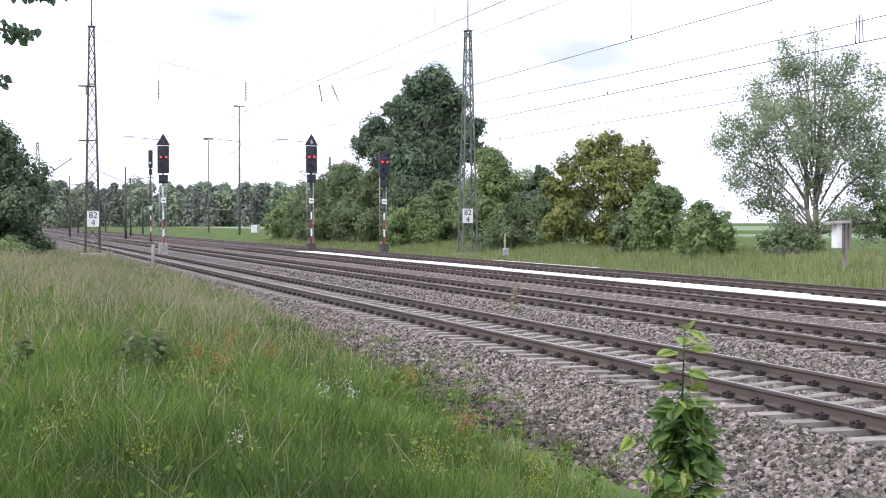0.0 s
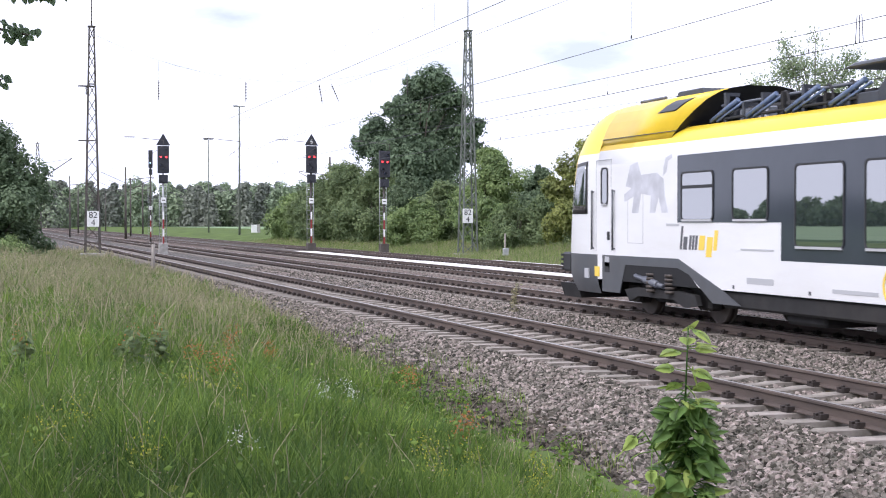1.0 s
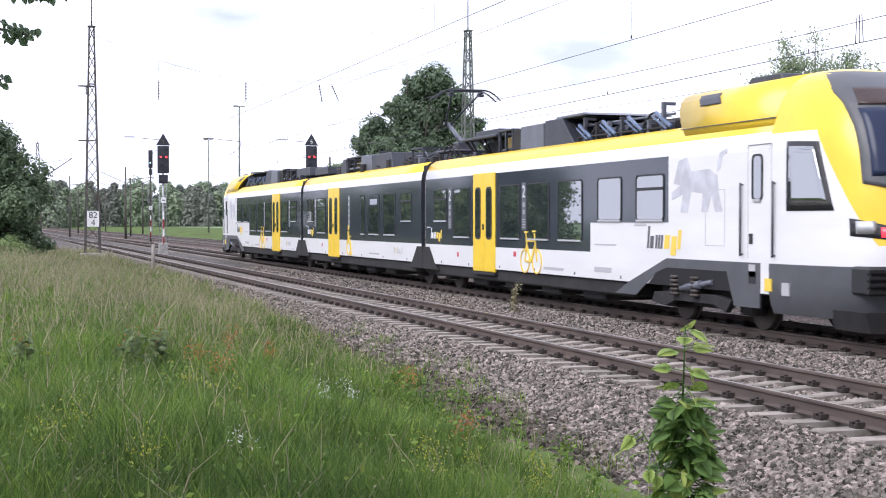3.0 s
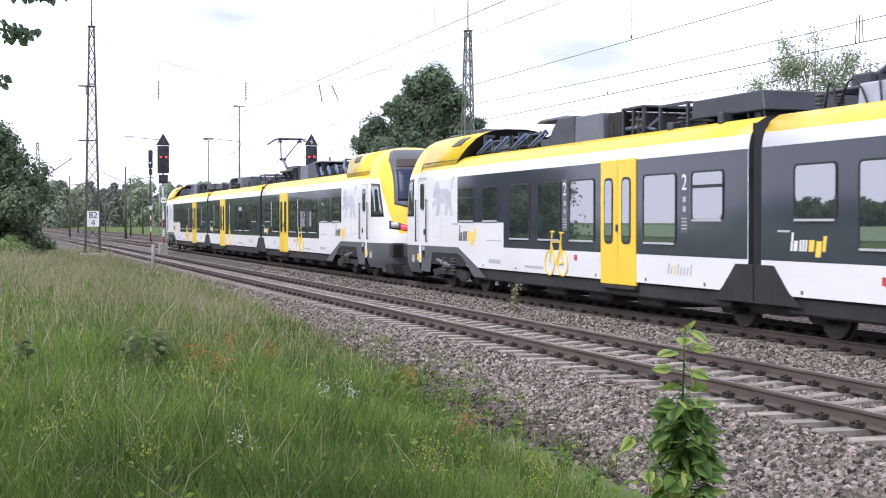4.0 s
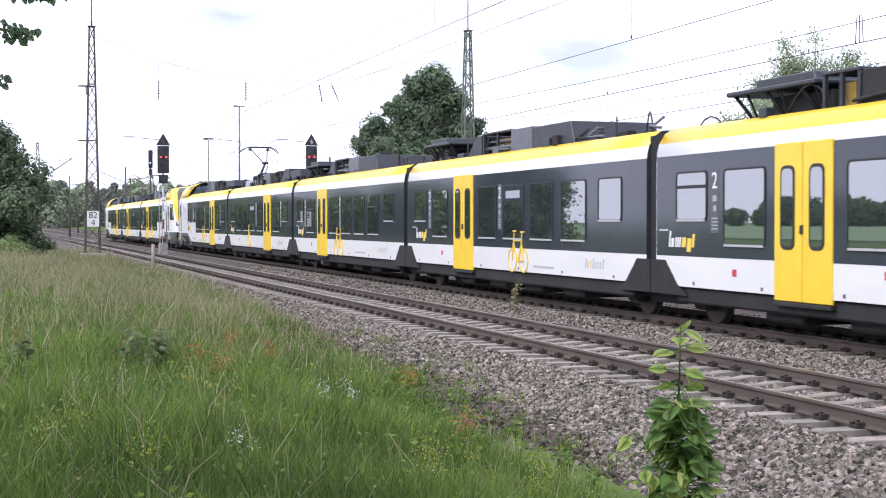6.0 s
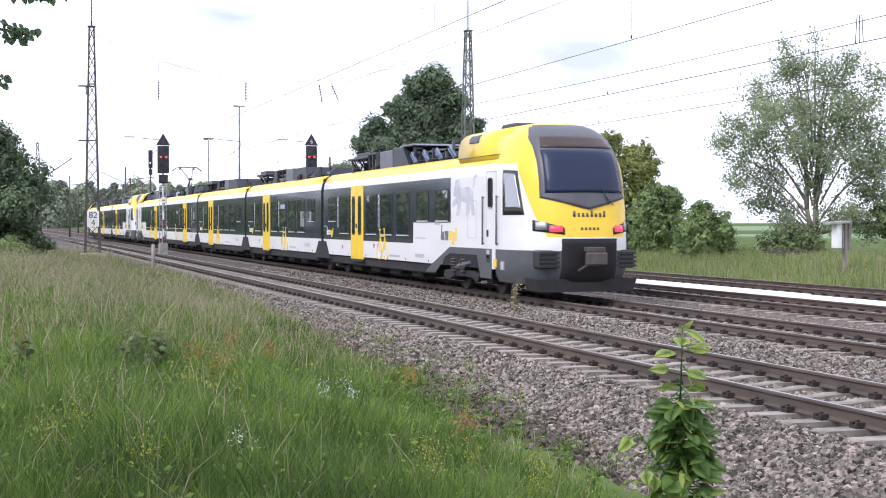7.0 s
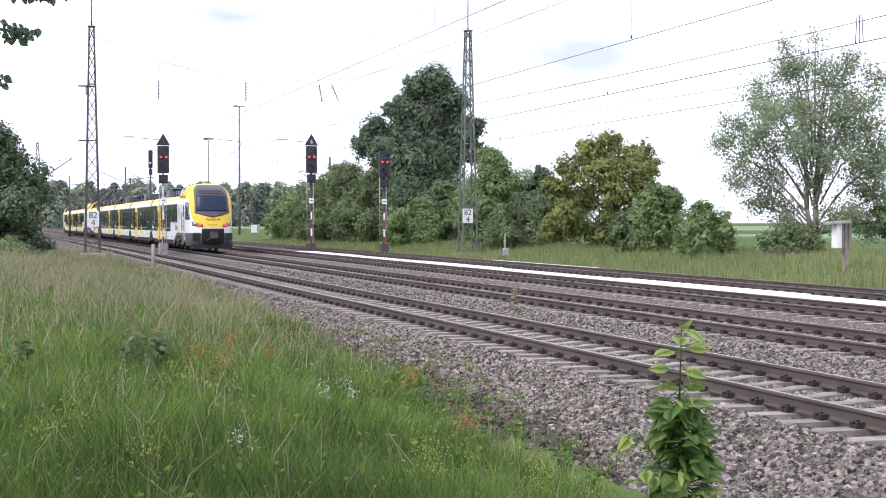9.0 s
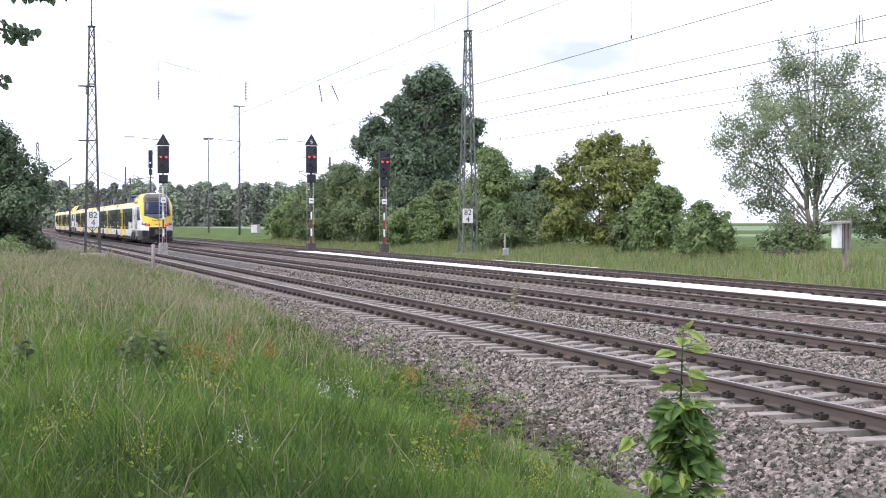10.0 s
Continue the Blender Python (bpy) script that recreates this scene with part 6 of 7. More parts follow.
def pantograph(body, y, up, way):
    """Single-arm pantograph on its insulators; way is the side to which the elbow points."""
    base = 3.62
    bm = bmesh.new()
    for x in (-0.5, 0.5):
        for dy in (-0.5, 0.5):
            for i in range(4):
                bar(bm, (x, y + dy, base + i * 0.05), (x, y + dy, base + i * 0.05 + 0.04), 0.08, 0.05, 8)
    part("insulators", bm, M_INSUL, body)
    bm = bmesh.new()
    for x in (-0.5, 0.5):
        bar(bm, (x, y - 0.75, base + 0.24), (x, y + 0.75, base + 0.24), 0.04, None, 6)
    for dy in (-0.75, 0, 0.75):
        bar(bm, (-0.5, y + dy, base + 0.24), (0.5, y + dy, base + 0.24), 0.04, None, 6)
    box(bm, -0.3, 0.3, y - way * 0.3 - 0.25, y - way * 0.3 + 0.25, base + 0.2, base + 0.5, 0.03)
    part("base_frame", bm, M_TROOF, body)
    k0 = Vector((0, y - way * 0.35, base + 0.4))
    elbow = Vector((0, y + way * 1.25, 4.75)) if up else Vector((0, y + way * 1.2, base + 0.55))
    head = Vector((0, y - way * 0.35, 5.57)) if up else Vector((0, y - way * 0.75, base + 0.62))
    bm = bmesh.new()
    bar(bm, k0, elbow, 0.075, 0.055, 8)
    part("lower_arm", bm, M_TROOFLIGHT, body)
    bm = bmesh.new()
    bar(bm, k0 + Vector((0.12, way * 0.5, -0.1)), elbow + Vector((0.12, way * 0.12, -0.12)), 0.02, None, 6)
    part("thrust_rod", bm, M_TROOF, body)
    bm = bmesh.new()
    for sx in (-1, 1):
        bar(bm, elbow + Vector((sx * 0.08, 0, 0)), head + Vector((sx * 0.42, 0, -0.06)), 0.028, None, 6)
    bar(bm, elbow - Vector((0.15, 0, 0)), elbow + Vector((0.15, 0, 0)), 0.06, None, 8)
    part("upper_arm", bm, M_TROOF, body)
    bm = bmesh.new()
    for dy in (-0.2, 0.2):
        bar(bm, head + Vector((-0.55, dy, 0.04)), head + Vector((0.55, dy, 0.04)), 0.03, None, 6)
        for sx in (-1, 1):
            p = head + Vector((sx * 0.55, dy, 0.04))
            for i in range(4):
                a0, a1 = i * 0.28, (i + 1) * 0.28
                q = p + Vector((sx * 0.115, 0, -0.115 * math.sin(a1)))
                bar(bm, p, q, 0.022, None, 5)
                p = q
    for x in (-0.45, 0.45):
        bar(bm, head + Vector((x, -0.22, -0.03)), head + Vector((x, 0.22, -0.03)), 0.03, None, 6)
        box(bm, x - 0.08, x + 0.08, head.y - 0.1, head.y + 0.1, head.z - 0.13, head.z - 0.06)
    part("collector_head", bm, M_TROOF, body)


def bogie(unit, y, jacobs):
    """Wheelset pair in a frame with springs; under a joint it carries two cars."""
    bm = bmesh.new()
    for sx in (-1, 1):
        x = sx * 1.0
        prism(bm, [(y - 1.75, 0.42), (y - 0.8, 0.42), (y - 0.5, 0.3), (y + 0.5, 0.3), (y + 0.8, 0.42), (y + 1.75, 0.42), (y + 1.75, 0.6), (y + 0.6, 0.66), (y - 0.6, 0.66), (y - 1.75, 0.6)], "x", x - 0.09, x + 0.09)
        for dy in (-1.35, 1.35):
            box(bm, x - 0.14, x + 0.14, y + dy - 0.24, y + dy + 0.24, 0.24, 0.62, 0.05)
        for i in range(5):
            bar(bm, (x, y, 0.62 + i * 0.07), (x, y, 0.67 + i * 0.07), 0.2, 0.23, 10)
        bar(bm, (x + sx * 0.1, y - 0.9, 0.52), (x + sx * 0.1, y + 0.3, 0.72), 0.06, None, 8)
    box(bm, -0.95, 0.95, y - 0.3, y + 0.3, 0.36, 0.64, 0.04)
    frame_ob = part("bogie", bm, M_TUNDER, unit, "dark grimy bogie frame")
    if not jacobs:
        for sx in (-1, 1):
            for dy in (-0.62, 0.12):
                bm = bmesh.new()
                for i in range(5):
                    bar(bm, (sx * 1.4, y + dy, 0.5 + i * 0.075), (sx * 1.4, y + dy, 0.555 + i * 0.075), 0.11, 0.115, 10)
                part("coil_spring", bm, M_TWHEEL, frame_ob, "dusty dark coil spring")
            bm = bmesh.new()
            bar(bm, (sx * 1.43, y - 0.4, 0.62), (sx * 1.43, y + 0.75, 0.78), 0.05, None, 8)
            bar(bm, (sx * 1.43, y - 0.2, 0.645), (sx * 1.43, y + 0.35, 0.725), 0.075, None, 10)
            part("yaw_damper", bm, M_TROOFLIGHT, frame_ob, "grey yaw damper")
            bm = bmesh.new()
            prism(bm, [(y - 1.6, 0.34), (y - 1.1, 0.28), (y - 0.7, 0.4), (y + 0.7, 0.4), (y + 1.1, 0.28), (y + 1.3, 0.5), (y + 0.8, 0.56), (y - 0.9, 0.56), (y - 1.5, 0.52)], "x", sx * 1.34 - 0.05, sx * 1.34 + 0.05)
            part("side_frame", bm, M_TUNDER, frame_ob)
    for dy in (-1.35, 1.35):
        for sx in (-1, 1):
            bm = bmesh.new()
            a, b = sx * 0.69, sx * 0.82
            bar(bm, (a, 0, 0), (b, 0, 0), 0.38, 0.38, 24)
            bar(bm, (a - sx * 0.02, 0, 0), (a + sx * 0.02, 0, 0), 0.41, None, 24)
            bar(bm, (b, 0, 0), (b + sx * 0.06, 0, 0), 0.14, 0.11, 12)
            w = part("wheel", bm, M_TWHEEL, frame_ob)
            w.location = (0, y + dy, 0.38)


# windows and doors of each kind of car, counted from its joint: (from, to, kind)
CAB_PLAN = [(0.98, 2.1, "sh"), (2.66, 3.98, "w"), (4.27, 5.83, "d"), (6.17, 7.46, "w"), (7.92, 9.22, "w"), (9.7, 11.0, "w"), (11.75, 12.87, "s"), (13.49, 14.65, "sh")]
MID_A = [(0.95, 2.1, "s"), (2.65, 3.97, "h"), (4.48, 6.05, "d"), (8.98, 9.48, "w"), (9.95, 11.22, "v"), (11.72, 13.02, "w"), (13.6, 14.72, "sh")]
MID_B = [(1.14, 2.28, "s"), (2.8, 4.11, "w"), (4.58, 5.9, "w"), (6.35, 7.65, "v"), (8.15, 9.46, "h"), (9.76, 11.33, "d"), (11.84, 13.19, "w"), (13.76, 14.85, "sh")]
MID_C = [(0.9, 2.02, "s"), (2.57, 3.88, "h"), (4.42, 5.95, "d"), (6.3, 7.62, "w"), (8.08, 9.4, "w"), (9.82, 11.15, "w"), (11.59, 12.91, "h"), (13.5, 14.6, "s")]
MID_D = [(0.9, 2.02, "s"), (2.6, 3.9, "w"), (4.44, 5.95, "d"), (6.32, 7.62, "w"), (8.08, 9.42, "v"), (9.82, 11.15, "w"), (11.59, 12.91, "w"), (13.5, 14.6, "s")]


def dress(body, sx, plan, at):
    """Doors and windows along one side; at() turns a distance from the joint into the car's own y."""
    for a, b, kind in plan:
        if kind == "d":
            side_door(body, sx, at(a), at(b))
        else:
            side_window(body, sx, at(a), at(b), 1.83 if "s" in kind else 1.41, 2.7, "v" if "v" in kind else "h" in kind)


def sole_skirt(body, y0, y1):
    bm = bmesh.new()
    box(bm, -1.36, 1.36, y0 + 0.9, y1 - 0.9, 0.36, 0.656, 0.04)
    part("sole_bar", bm, M_TUNDER, body, "black underframe below the body side")
    for y in np.arange(y0 + 3.6, y1 - 3.2, 2.3):
        bm = bmesh.new()
        box(bm, -1.2, 1.2, y, y + 1.1, 0.2, 0.4, 0.05)
        part("underfloor_case", bm, M_TUNDER, body)
    for sx in (-1, 1):
        for k in range(6):
            y = y0 + 1.6 + k * (y1 - y0 - 3) / 5
            plate(body, "jacking_mark", sx, y, y + 0.06, 0.7, 0.76, M_TTEXTDARK, off=0.006)


def joint_cover(body, y, side):
    """Black gusset where the body rises over the shared bogie."""
    for sx in (-1, 1):
        plate(body, "bogie_cover", sx, 0, 0, 0, 0, M_TUNDER, "black gusset over the shared bogie", 0.02,
              [(y, 0.5), (y + side * 1.35, 0.5), (y + side * 1.0, 0.7), (y + side * 0.55, 1.12), (y, 1.12)][::1])


def cab_car(unit, joint, way, seed, tray=False):
    """End car: way +1 has its nose towards +y."""
    body = new("cab_car")
    body.parent = unit
    body.matrix_basis = pose(0, joint, 0, 0, 0, 0 if way > 0 else 180)
    tagged(body, "end car with a sloped yellow nose and driver's cab")
    sh = part("body_shell", shell_mesh(0.2, NOSE0), [M_TWHITE, M_TYELLOW, M_TROOF], body)
    # nose
    zs = [0.36, 0.5, 0.7, 0.9, 1.15, 1.3, 1.5, 1.7, 1.9, 2.1, 2.3, 2.5, 2.7, 2.9, 3.1, 3.24, 3.42, 3.6, 3.7, 3.8, 3.88, 3.95, 4.0, 4.06, 4.12, 4.16, 4.2, 4.24]
    bm = bmesh.new()
    cols = 36
    rows = []
    for z in zs:
        w, t = hood_w(z), tip(z)
        row = []
        for i in range(cols + 1):
            p = -math.pi / 2 + math.pi * i / cols
            s, c = math.sin(p), max(math.cos(p), 0)
            row.append(bm.verts.new((w * math.copysign(abs(s) ** (2 / NN), s), NOSE0 + (t - NOSE0) * c ** (2 / NN), z)))
        rows.append(row)
    for j in range(len(zs) - 1):
        for i in range(cols):
            bm.faces.new((rows[j][i], rows[j][i + 1], rows[j + 1][i + 1], rows[j + 1][i]))
    for co, no in (((0, 20.38, 1.46), (0, 1, 0.6)), ((0, 0, 3.2), (0, 0, 1)), ((0, 0, 1.46), (0, 0, 1))):
        bmesh.ops.bisect_plane(bm, geom=bm.verts[:] + bm.edges[:] + bm.faces[:], plane_co=co, plane_no=no)
    for f in bm.faces:
        c = f.calc_center_median()
        f.smooth = True
        f.material_index = 2 if c.z < 1.15 else 1 if c.z > 3.2 or (c.z > 1.46 and c.y > 20.38 - (c.z - 1.46) * 0.6) else 0
    bm.faces.new(rows[-1]).material_index = 1
    bmesh.ops.recalc_face_normals(bm, faces=bm.faces[:])
    part("nose", bm, [M_TWHITE, M_TYELLOW, M_TSKIRT], body, "rounded yellow and white nose")
    # hood over the cab
    bm = bmesh.new()
    hz = [3.47, 3.6, 3.8, 4.0, 4.12, 4.19, 4.24]
    half = [1.314] + [hood_w(z) + 0.004 for z in hz]
    hz = [3.345] + hz
    prof = [(w, z) for w, z in zip(half, hz)] + [(-w, z) for w, z in zip(half[::-1], hz[::-1])]
    a = [bm.verts.new((x, NOSE0 + 0.01, z)) for x, z in prof]
    b = [bm.verts.new((x, 15.0 - (z - 3.55) * 1.15, z)) for x, z in prof]
    for i in range(len(prof)):
        f = bm.faces.new((a[i], a[(i + 1) % len(prof)], b[(i + 1) % len(prof)], b[i]))
        f.smooth = True
    bm.faces.new(a)
    bm.faces.new(b).material_index = 1
    bmesh.ops.recalc_face_normals(bm, faces=bm.faces[:])
    part("hood", bm, [M_TYELLOW, M_TUNDER], body, "yellow roof hood behind the cab")
    for sx in (-1, 1):
        bm = bmesh.new()
        side_patch(bm, sx, [(16.15, 3.86), (15.45, 3.86), (15.1, 4.08), (15.8, 4.08)], lambda d, z: hood_w(z) + 0.03)
        part("hood_grille", bm, M_TROOF, body)
    roof_box(body, "aerial_box", -0.35, 0.35, 15.7, 16.9, 4.22, 4.35, M_TROOF, 0.15, 0.1)
    bm = bmesh.new()
    bar(bm, (-0.5, 17.0, 4.25), (-0.5, 18.1, 4.25), 0.03, None, 6)
    part("horn", bm, M_TROOFLIGHT, body)
    for sx in (-1, 1):
        bm = bmesh.new()
        box(bm, min(sx * 1.3, sx * 1.324), max(sx * 1.3, sx * 1.324), 15.05, 18.2, 3.462, 3.474)
        part("hood_seam", bm, M_TTEXTDARK, body)
    # windscreen and its surround
    bm = bmesh.new()
    skin_patch(bm, lambda v: min(1.06 - 0.06 * v, 0.87 * hood_w(2.42 + 1.7 * v)), lambda u: 2.1 + 0.27 * abs(u), lambda u: 4.15, 28, 28, 0.035)
    part("windscreen_surround", bm, M_TSKIRT, body, "dark grey pointed windscreen surround")
    bm = bmesh.new()
    skin_patch(bm, lambda v: 0.97 - 0.05 * v, lambda u: 2.5 - 0.02 * abs(u), lambda u: 3.5, 20, 12, 0.05)
    part("windscreen", bm, M_TSCREEN, body, "dark curved windscreen")
    bm = bmesh.new()
    skin_patch(bm, lambda v: 0.9 - 0.08 * v, lambda u: 3.55, lambda u: 3.83, 16, 6, 0.05)
    part("destination_display", bm, M_TLED, body, "dim destination display above the windscreen")
    bm = bmesh.new()
    p = [Vector((x, nose_d(x, z) + 0.08, z)) for x, z in ((-0.62, 2.2), (-0.42, 2.42), (-0.05, 2.3))]
    bar(bm, p[0], p[1], 0.012, None, 5)
    bar(bm, p[1] + Vector((0.12, 0, 0.25)), p[1] - Vector((0.1, 0, 0.2)), 0.012, None, 5)
    part("wiper", bm, M_TRUBBER, body)
    for sx in (-1, 1):
        bm = bmesh.new()
        skin_patch(bm, lambda v: 0.29, lambda u: 1.56 + 0.04 * sx * u, lambda u: 1.77 + 0.09 * sx * u, 8, 3, 0.015, sx * 0.9)
        lamp = part("light_cluster", bm, M_TRUBBER, body, "black lamp cluster with red tail lamp")
        bm = bmesh.new()
        skin_patch(bm, lambda v: 0.13, lambda u: 1.58, lambda u: 1.73, 4, 2, 0.024, sx * 0.79)
        part("tail_lamp", bm, M_TAIL, lamp)
        bm = bmesh.new()
        skin_patch(bm, lambda v: 0.09, lambda u: 1.63, lambda u: 1.82, 4, 2, 0.024, sx * 1.06)
        part("headlamp", bm, M_GALV, lamp)
        # cab side window, door, handrails
        x = sx * (HW + 0.004)
        bm = bmesh.new()
        side_patch(bm, sx, [(18.7, 1.98), (19.76, 1.98), (19.42, 3.02), (18.7, 3.06)], lambda d, z: nose_x(d, z) + 0.012)
        part("cab_window_frame", bm, M_TRUBBER, body)
        bm = bmesh.new()
        side_patch(bm, sx, [(18.77, 2.06), (19.66, 2.06), (19.34, 2.95), (18.77, 2.98)], lambda d, z: nose_x(d, z) + 0.022)
        part("cab_window", bm, M_TGLASS, body)
        side_window(body, sx, 17.7, 18.02, 2.15, 2.9)
        for d in (17.4, 18.38):
            bm = bmesh.new()
            bar(bm, (sx * (HW + 0.05), d, 1.25), (sx * (HW + 0.05), d, 2.45), 0.02, None, 6)
            for z in (1.28, 2.42):
                bar(bm, (sx * HW, d, z), (sx * (HW + 0.05), d, z), 0.015, None, 5)
            part("handrail", bm, M_TSKIRT, body)
        for d0, d1, z0, z1 in ((17.5, 17.51, 1.22, 3.05), (18.2, 18.21, 1.22, 3.05), (17.5, 18.21, 3.05, 3.06), (16.1, 16.11, 1.4, 2.35), (16.75, 16.76, 1.4, 2.35), (16.1, 16.76, 2.35, 2.36), (16.1, 16.76, 1.4, 1.41)):
            plate(body, "door_seam", sx, d0 + 0.06, d1 + 0.06, z0, z1, M_TTEXTGREY, off=0.004)
        bm = bmesh.new()
        box(bm, min(sx * HW, x + sx * 0.02), max(sx * HW, x + sx * 0.02), 17.62, 17.72, 1.45, 1.62, 0.01)
        part("door_handle", bm, M_TRUBBER, body)
        # bands, skirt
        plate(body, "window_band", sx, 0, 0, 0, 0, M_TDARK, "dark grey window band", 0.003,
              [(0.22, 1.2), (11.39, 1.2), (11.39, 1.8), (14.8, 1.8), (14.8, 3.0), (0.22, 3.0)])
        plate(body, "end_skirt", sx, 0, 0, 0, 0, M_TSKIRT, "dark grey skirt arched over the bogie", 0.012,
              [(17.95, 0.42), (17.95, 1.15), (14.75, 1.15), (13.2, 0.66), (12.6, 0.42), (13.5, 0.42), (14.35, 0.88), (14.75, 0.98), (16.9, 0.98), (17.15, 0.42)])
        # black plate on the uncut body side, in place of the arch's shade
        plate(body, "arch_shade_plate", sx, 0, 0, 0, 0, M_THOLLOWSHADE, "flat black plate painting in the shaded hollow under the arched skirt", 0.006, [(14.0, 0.655), (17.1, 0.655), (16.9, 0.98), (14.75, 0.98), (14.35, 0.88)])
        bm = bmesh.new()
        box(bm, min(sx * 0.74, sx * 1.2), max(sx * 0.74, sx * 1.2), 20.05, 20.5, 0.74, 1.16, 0.04)
        for i in range(4):
            box(bm, min(sx * 0.72, sx * 1.22), max(sx * 0.72, sx * 1.22), 20.46, 20.54, 0.77 + i * 0.1, 0.82 + i * 0.1)
        part("buffer_block", bm, M_TRUBBER, body, "black ribbed buffer block")
        for d, z, m in ((17.62, 0.95, M_TRUBBER), (18.1, 0.85, M_TTEXTYELLOW), (17.62, 1.06, M_TTEXTGREY), (18.6, 0.8, M_TTEXTGREY)):
            plate(body, "socket", sx, d, d + 0.2, z - 0.14, z + 0.06, m, off=0.02)
        dress(body, sx, CAB_PLAN, lambda q: q)
        class_mark(body, sx, 2.36)
        class_mark(body, sx, 7.7)
        bicycle_mark(body, sx, 8.15)
        plate(body, "warning_mark", sx, 7.05, 7.2, 1.0, 1.12, M_TTEXTRED, off=0.007)
        logo_bars(body, sx, 14.7 if sx < 0 else 13.95, 1.32, True, 1.15)
        plate(body, "small_print", sx, 11.6, 12.6, 1.34, 1.37, M_TTEXTGREY, off=0.006)
        plate(body, "small_print", sx, 8.9, 10.0, 0.76, 0.82, M_TTEXTGREY, off=0.006)
        plate(body, "small_print", sx, 11.6, 12.4, 0.8, 0.9, M_TTEXTGREY, off=0.006)
        if tray:
            logo_bars(body, sx, 0.7 if sx > 0 else 1.6, 1.36, False, 0.8, 1.75)
            plate(body, "warning_mark", sx, 2.95, 3.08, 0.9, 1.02, M_TTEXTRED, off=0.007)
        else:
            operator_mark(body, sx, 2.5)
        emblem(body, sx, 15.95)
    # operator's mark and number on the chin, as bars
    bm = bmesh.new()
    for q in range(8):
        skin_patch(bm, lambda v: 0.026, lambda u: 1.93, lambda u: 2.02 + 0.05 * (q in (0, 3, 7)), 1, 1, 0.012, -0.38 + q * 0.108)
    part("chin_mark", bm, M_TTEXTDARK, body, "dark operator mark as plain bars")
    bm = bmesh.new()
    for q in range(5):
        skin_patch(bm, lambda v: 0.022, lambda u: 1.63, lambda u: 1.69, 1, 1, 0.012, -0.2 + q * 0.1)
    part("number_mark", bm, M_TTEXTDARK, body)
    # coupler before a raised black patch that paints in its recess's shade
    bm = bmesh.new()
    skin_patch(bm, lambda v: 0.68, lambda u: 0.42, lambda u: 1.43, 10, 8, 0.04)
    part("coupler_shade_patch", bm, M_THOLLOWSHADE, body, "black patch on the nose painting in the shade of the coupler's recess")
    bm = bmesh.new()
    bar(bm, (0, 20.5, 0.98), (0, 20.98, 0.98), 0.12, None, 10)
    box(bm, -0.26, 0.26, 20.9, 21.04, 0.82, 1.12, 0.03)
    bar(bm, (-0.1, 21.0, 0.98), (-0.1, 21.045, 0.98), 0.09, 0.05, 12)
    box(bm, -0.22, 0.22, 20.75, 21.0, 1.12, 1.24, 0.02)
    bar(bm, (0.1, 20.95, 0.9), (0.45, 20.98, 0.7), 0.025, None, 6)
    part("coupler", bm, M_STEEL, body, "grey automatic coupler")
    bm = bmesh.new()
    prism(bm, [(-1.15, 0.2), (1.15, 0.2), (1.25, 0.5), (-1.25, 0.5)], "y", 19.6, 20.5)
    part("plough", bm, M_TUNDER, body, "black snow plough under the nose")
    # roof
    strut_bay(body, 9.9, 14.1, seed)
    roof_box(body, "roof_cover", -1.0, 1.0, 8.5, 10.4, 4.1, 4.17, M_TROOFLIGHT, 0.1, 0.3)
    roof_box(body, "transformer_case", -1.05, 1.05, 8.02, 9.75, 3.5, 4.12, M_TROOF, 0.03, 0.75)
    roof_box(body, "air_conditioner", -1.06, 1.06, 6.55, 8.0, 3.5, 4.08, M_TROOFLIGHT, 0.03, 0.03)
    roof_box(body, "converter_case", -0.98, 0.98, 5.85, 6.52, 3.5, 4.05, M_TUNDER, 0.03, 0.03)
    roof_fan(body, 4.9, 5.8, 4.05)
    if tray:
        rack(body, 1.9, 4.6)
    else:
        roof_box(body, "battery_case", -1.0, 1.0, 0.4, 2.9, 3.66, 4.0, M_TROOF, 0.1, 0.04)
        bm = bmesh.new()
        for y in (0.8, 1.7, 2.6):
            box(bm, -0.9, 0.9, y - 0.1, y + 0.1, 3.5, 3.68)
        part("mount", bm, M_TROOF, body)
        insulator_group(body, 3.1, 4.6, seed + 40)
    roof_clutter(body, 0.4, 9.6, seed + int(abs(joint)))
    sole_skirt(body, 0.0, 14.2)
    joint_cover(body, 0.02, 1)
    bogie(body, 15.7, False)
    return body


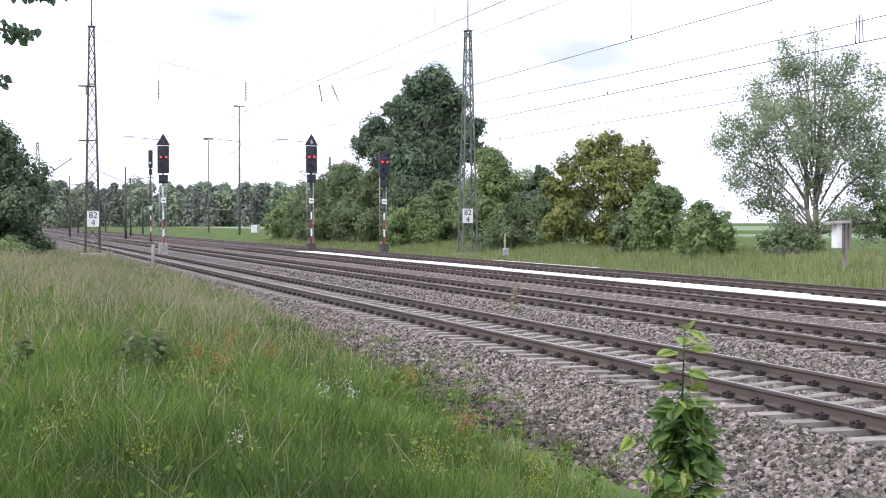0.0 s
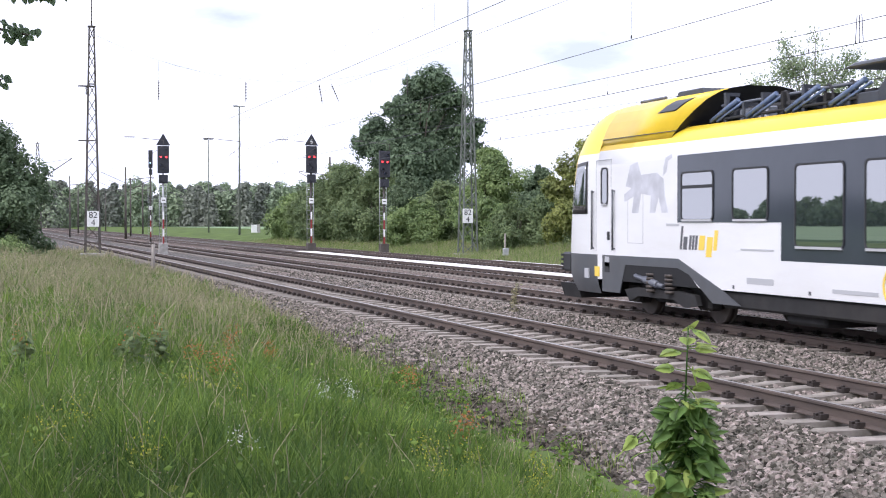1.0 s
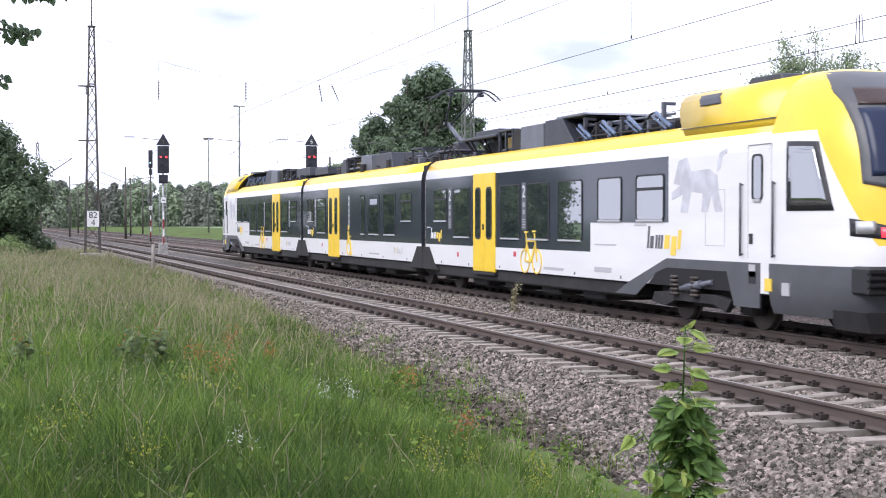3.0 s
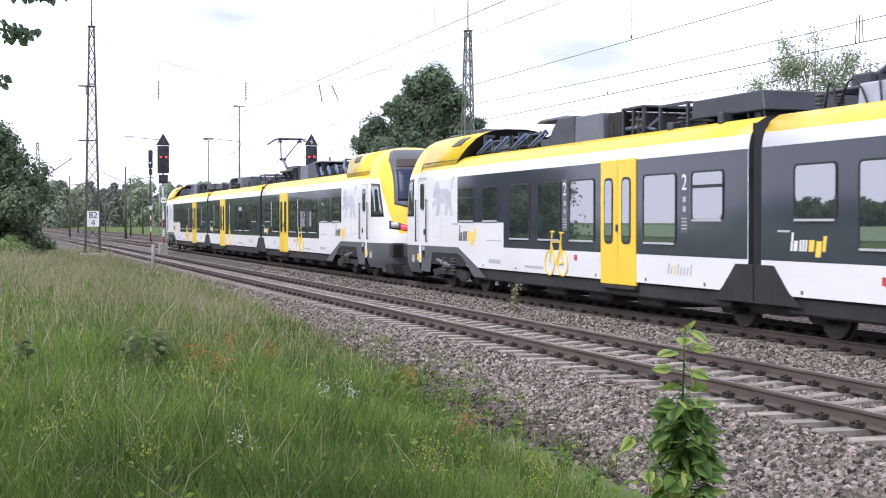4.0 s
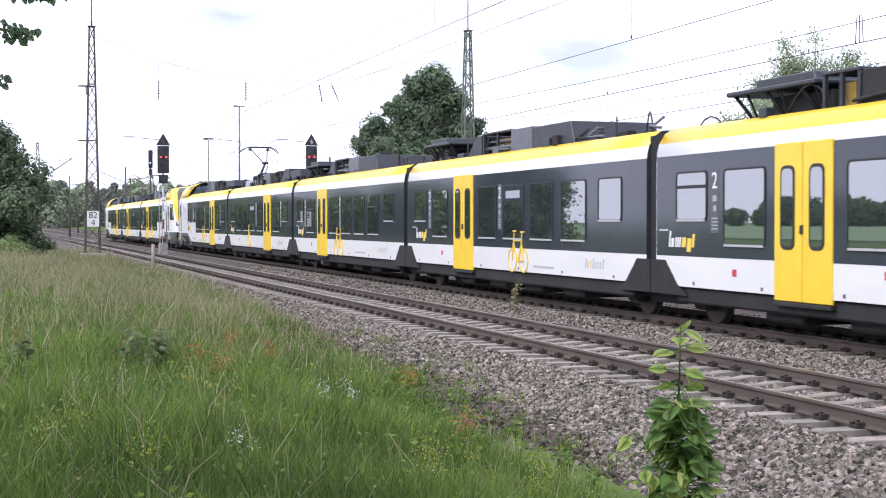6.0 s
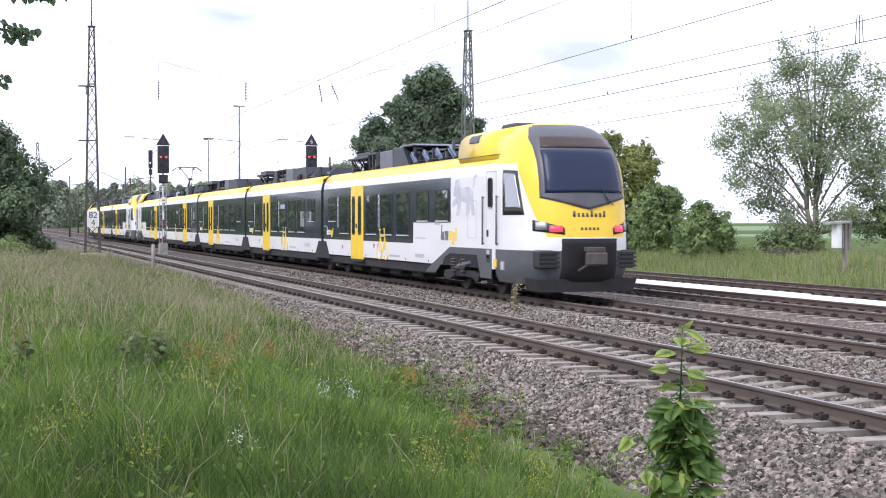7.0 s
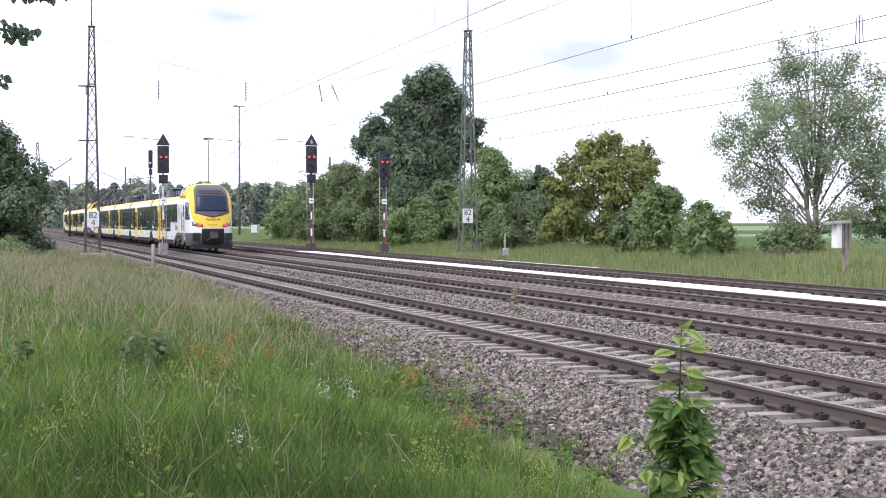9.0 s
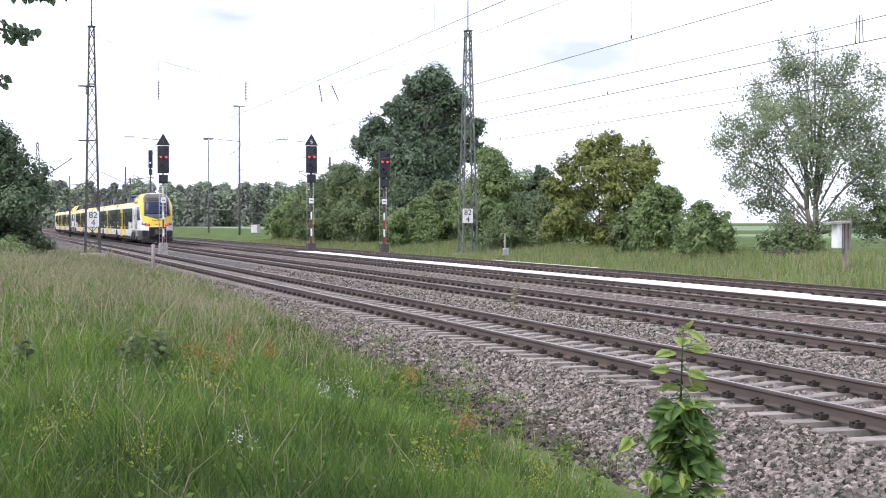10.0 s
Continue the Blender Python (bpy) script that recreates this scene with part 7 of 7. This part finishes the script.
def mid_car(unit, joint, seed, plan, mark, pan=None):
    """Middle car that runs from its joint towards -y."""
    body = new("middle_car")
    body.parent = unit
    body.matrix_basis = pose(0, joint, 0)
    tagged(body, "middle car with a dark window band and yellow double door")
    part("body_shell", shell_mesh(-MID + 0.2, -0.2), [M_TWHITE, M_TYELLOW, M_TROOF], body)
    door = [(a + b) / 2 for a, b, k in plan if k == "d"][0]
    for sx in (-1, 1):
        plate(body, "window_band", sx, -MID + 0.2, -0.2, 1.2, 3.0, M_TDARK, "dark grey window band", 0.003)
        dress(body, sx, plan, lambda q: -q)
        if door < 8:
            class_mark(body, sx, -2.33)
            class_mark(body, sx, -7.4 if plan is MID_A else -7.85)
        else:
            class_mark(body, sx, -7.9)
            class_mark(body, sx, -13.48)
        if mark == "bike":
            bicycle_mark(body, sx, -7.67 if plan is MID_C else -9.06)
        else:
            wheelchair_mark(body, sx, -7.4 if door < 8 else -6.12)
        logo_bars(body, sx, -1.05 if sx < 0 else -1.9, 1.36, False, 0.8, 1.75)
        plate(body, "warning_mark", sx, -3.48, -3.35, 0.92, 1.04, M_TTEXTRED, off=0.007)
        operator_mark(body, sx, -MID + 2.5)
        plate(body, "small_print", sx, -11.2, -10.0, 0.78, 0.83, M_TTEXTGREY, off=0.006)
    if pan:
        pantograph(body, *pan)
    if pan and pan[0] > -5:
        roof_box(body, "relay_case", -0.9, 0.1, -4.0, -2.0, 3.5, 3.86, M_TPALE, 0.05, 0.05)
        insulator_group(body, -6.0, -4.2, 5)
        roof_fan(body, -7.7, -6.1, 4.05)
        roof_box(body, "air_conditioner", -1.05, 1.05, -9.25, -7.8, 3.5, 4.03, M_TROOFLIGHT, 0.03, 0.03)
        roof_box(body, "converter_case", -0.98, 0.98, -10.2, -9.28, 3.5, 4.0, M_TUNDER, 0.03, 0.03)
        roof_fan(body, -11.3, -10.3, 4.0)
        roof_box(body, "transformer_case", -1.03, 1.03, -13.4, -11.4, 3.5, 4.08, M_TROOF, 0.1, 1.0)
        bm = bmesh.new()
        prism(bm, [(-12.38, 4.066), (-11.62, 3.70), (-11.6, 3.73), (-12.38, 4.1)], "x", -0.9, 0.9)
        part("sloped_panel", bm, M_TPALE, body, "pale sloped panel on the dark case")
        roof_box(body, "battery_case", -1.0, 1.0, -15.4, -13.3, 3.68, 3.95, M_TROOF, 0.06, 0.06)
        bm = bmesh.new()
        for q in (-13.7, -14.4, -15.1):
            bar(bm, (-0.75, q, 3.5), (-0.75, q, 3.7), 0.14, 0.1, 10)
            box(bm, -0.6, 0.9, q - 0.1, q + 0.1, 3.5, 3.7)
        part("mount", bm, M_TUNDER, body)
    else:
        if pan:
            roof_box(body, "battery_case", -1.0, 1.0, -2.6, -0.4, 3.62, 3.9, M_TROOF, 0.04, 0.1)
        else:
            rack(body, -2.6, -0.3)
        bm = bmesh.new()
        for q in (-0.8, -1.7, -2.4):
            box(bm, -0.9, 0.9, q - 0.1, q + 0.1, 3.5, 3.64)
        part("mount", bm, M_TROOF, body)
        roof_box(body, "relay_case", -0.7, 0.7, -4.9, -3.9, 3.5, 3.92, M_TROOF, 0.04, 0.04)
        roof_box(body, "transformer_case", -1.0, 1.0, -5.4, -4.2, 3.5, 4.05, M_TROOF, 0.03, 0.8)
        bm = bmesh.new()
        prism(bm, [(-5.0, 4.02), (-4.28, 3.6), (-4.26, 3.63), (-5.0, 4.09)], "x", -0.9, 0.9)
        part("sloped_panel", bm, M_TPALE, body, "pale sloped panel on the dark case")
        roof_fan(body, -7.5, -5.5, 4.04)
        roof_box(body, "air_conditioner", -1.05, 1.05, -9.0, -7.6, 3.5, 4.06, M_TROOFLIGHT, 0.03, 0.03)
        roof_box(body, "converter_case", -1.04, 1.04, -11.45, -9.03, 3.5, 4.03, M_TROOF, 0.25, 0.03)
        if pan:
            insulator_group(body, -14.4, -11.6, seed + 3)
    roof_clutter(body, -MID + 0.4, -0.6, seed + int(abs(joint)))
    sole_skirt(body, -MID, 0)
    joint_cover(body, -0.02, -1)
    joint_cover(body, -MID + 0.02, 1)
    return body


def gangway(unit, y):
    bm = bmesh.new()
    fold = [(1.34 - 0.06 * (i % 2), y - 0.21 + i * 0.035) for i in range(13)]
    prism(bm, fold + [(-x, q) for x, q in fold[::-1]], "z", 0.7, 3.42)
    part("gangway_bellows", bm, M_TRUBBER, unit, "black folded gangway bellows")
    bogie(unit, y, True)
    bm = bmesh.new()
    for sx in (-1, 1):
        bar(bm, (sx * 1.3, y - 0.5, 0.82), (sx * 1.3, y + 0.5, 0.82), 0.06, None, 8)
    part("damper", bm, M_GALV, unit)


def make_unit(mids, label):
    u = thing("train_unit", (T2, 0, 0), label, "train", "coupled train units")
    j = -CAB
    cab_car(u, j, 1, 1)
    gangway(u, j)
    for plan, mark, pan in mids:
        mid_car(u, j, 3, plan, mark, pan)
        j -= MID
        gangway(u, j)
    cab_car(u, j, -1, 2, True)
    return u, CAB - j


UNIT_A, LEN_A = make_unit([(MID_A, "chair", (-MID + 0.8, True, 1))], "white and dark grey electric train of three cars with yellow doors")
UNIT_B, LEN_B = make_unit([(MID_B, "chair", (-1.5, True, -1)), (MID_C, "bike", None), (MID_D, "bike", None)], "white and dark grey electric train of five cars with yellow doors")


def motions():
    def joint(t):
        ease = np.interp(t, [0, 1.2, 2.4, 3.9, 4.5, 5.0, 5.5, 6.25, 7.0, 7.5, 10.0], [0, 0, -0.05, -0.03, 0.0, 0.16, 0.15, -0.08, -0.27, -0.3, -0.5])
        return -71.97 + 20.918 * t + 0.52458 * t ** 2 - 0.00759 * t ** 3 + float(ease)
    times = [i * 0.1 for i in range(101)]
    walk(UNIT_A, [(t, pose(T2, joint(t) + CAB + GAP + LEN_A, 0)) for t in times])
    walk(UNIT_B, [(t, pose(T2, joint(t) + CAB, 0)) for t in times])

    # the sapling nods a little in the wind
    sway = [(0.0, 0.0), (1.2, 0.25), (2.5, 0.2), (4.0, -0.1), (5.5, -0.3), (7.0, -0.35), (8.5, -0.2), (10.0, -0.3)]
    walk(SAPLING, [(t, pose(1.5, 2.78, 0.08, 0.3 * math.sin(t * 2.1), a, 0)) for t, a in sway])


motions()
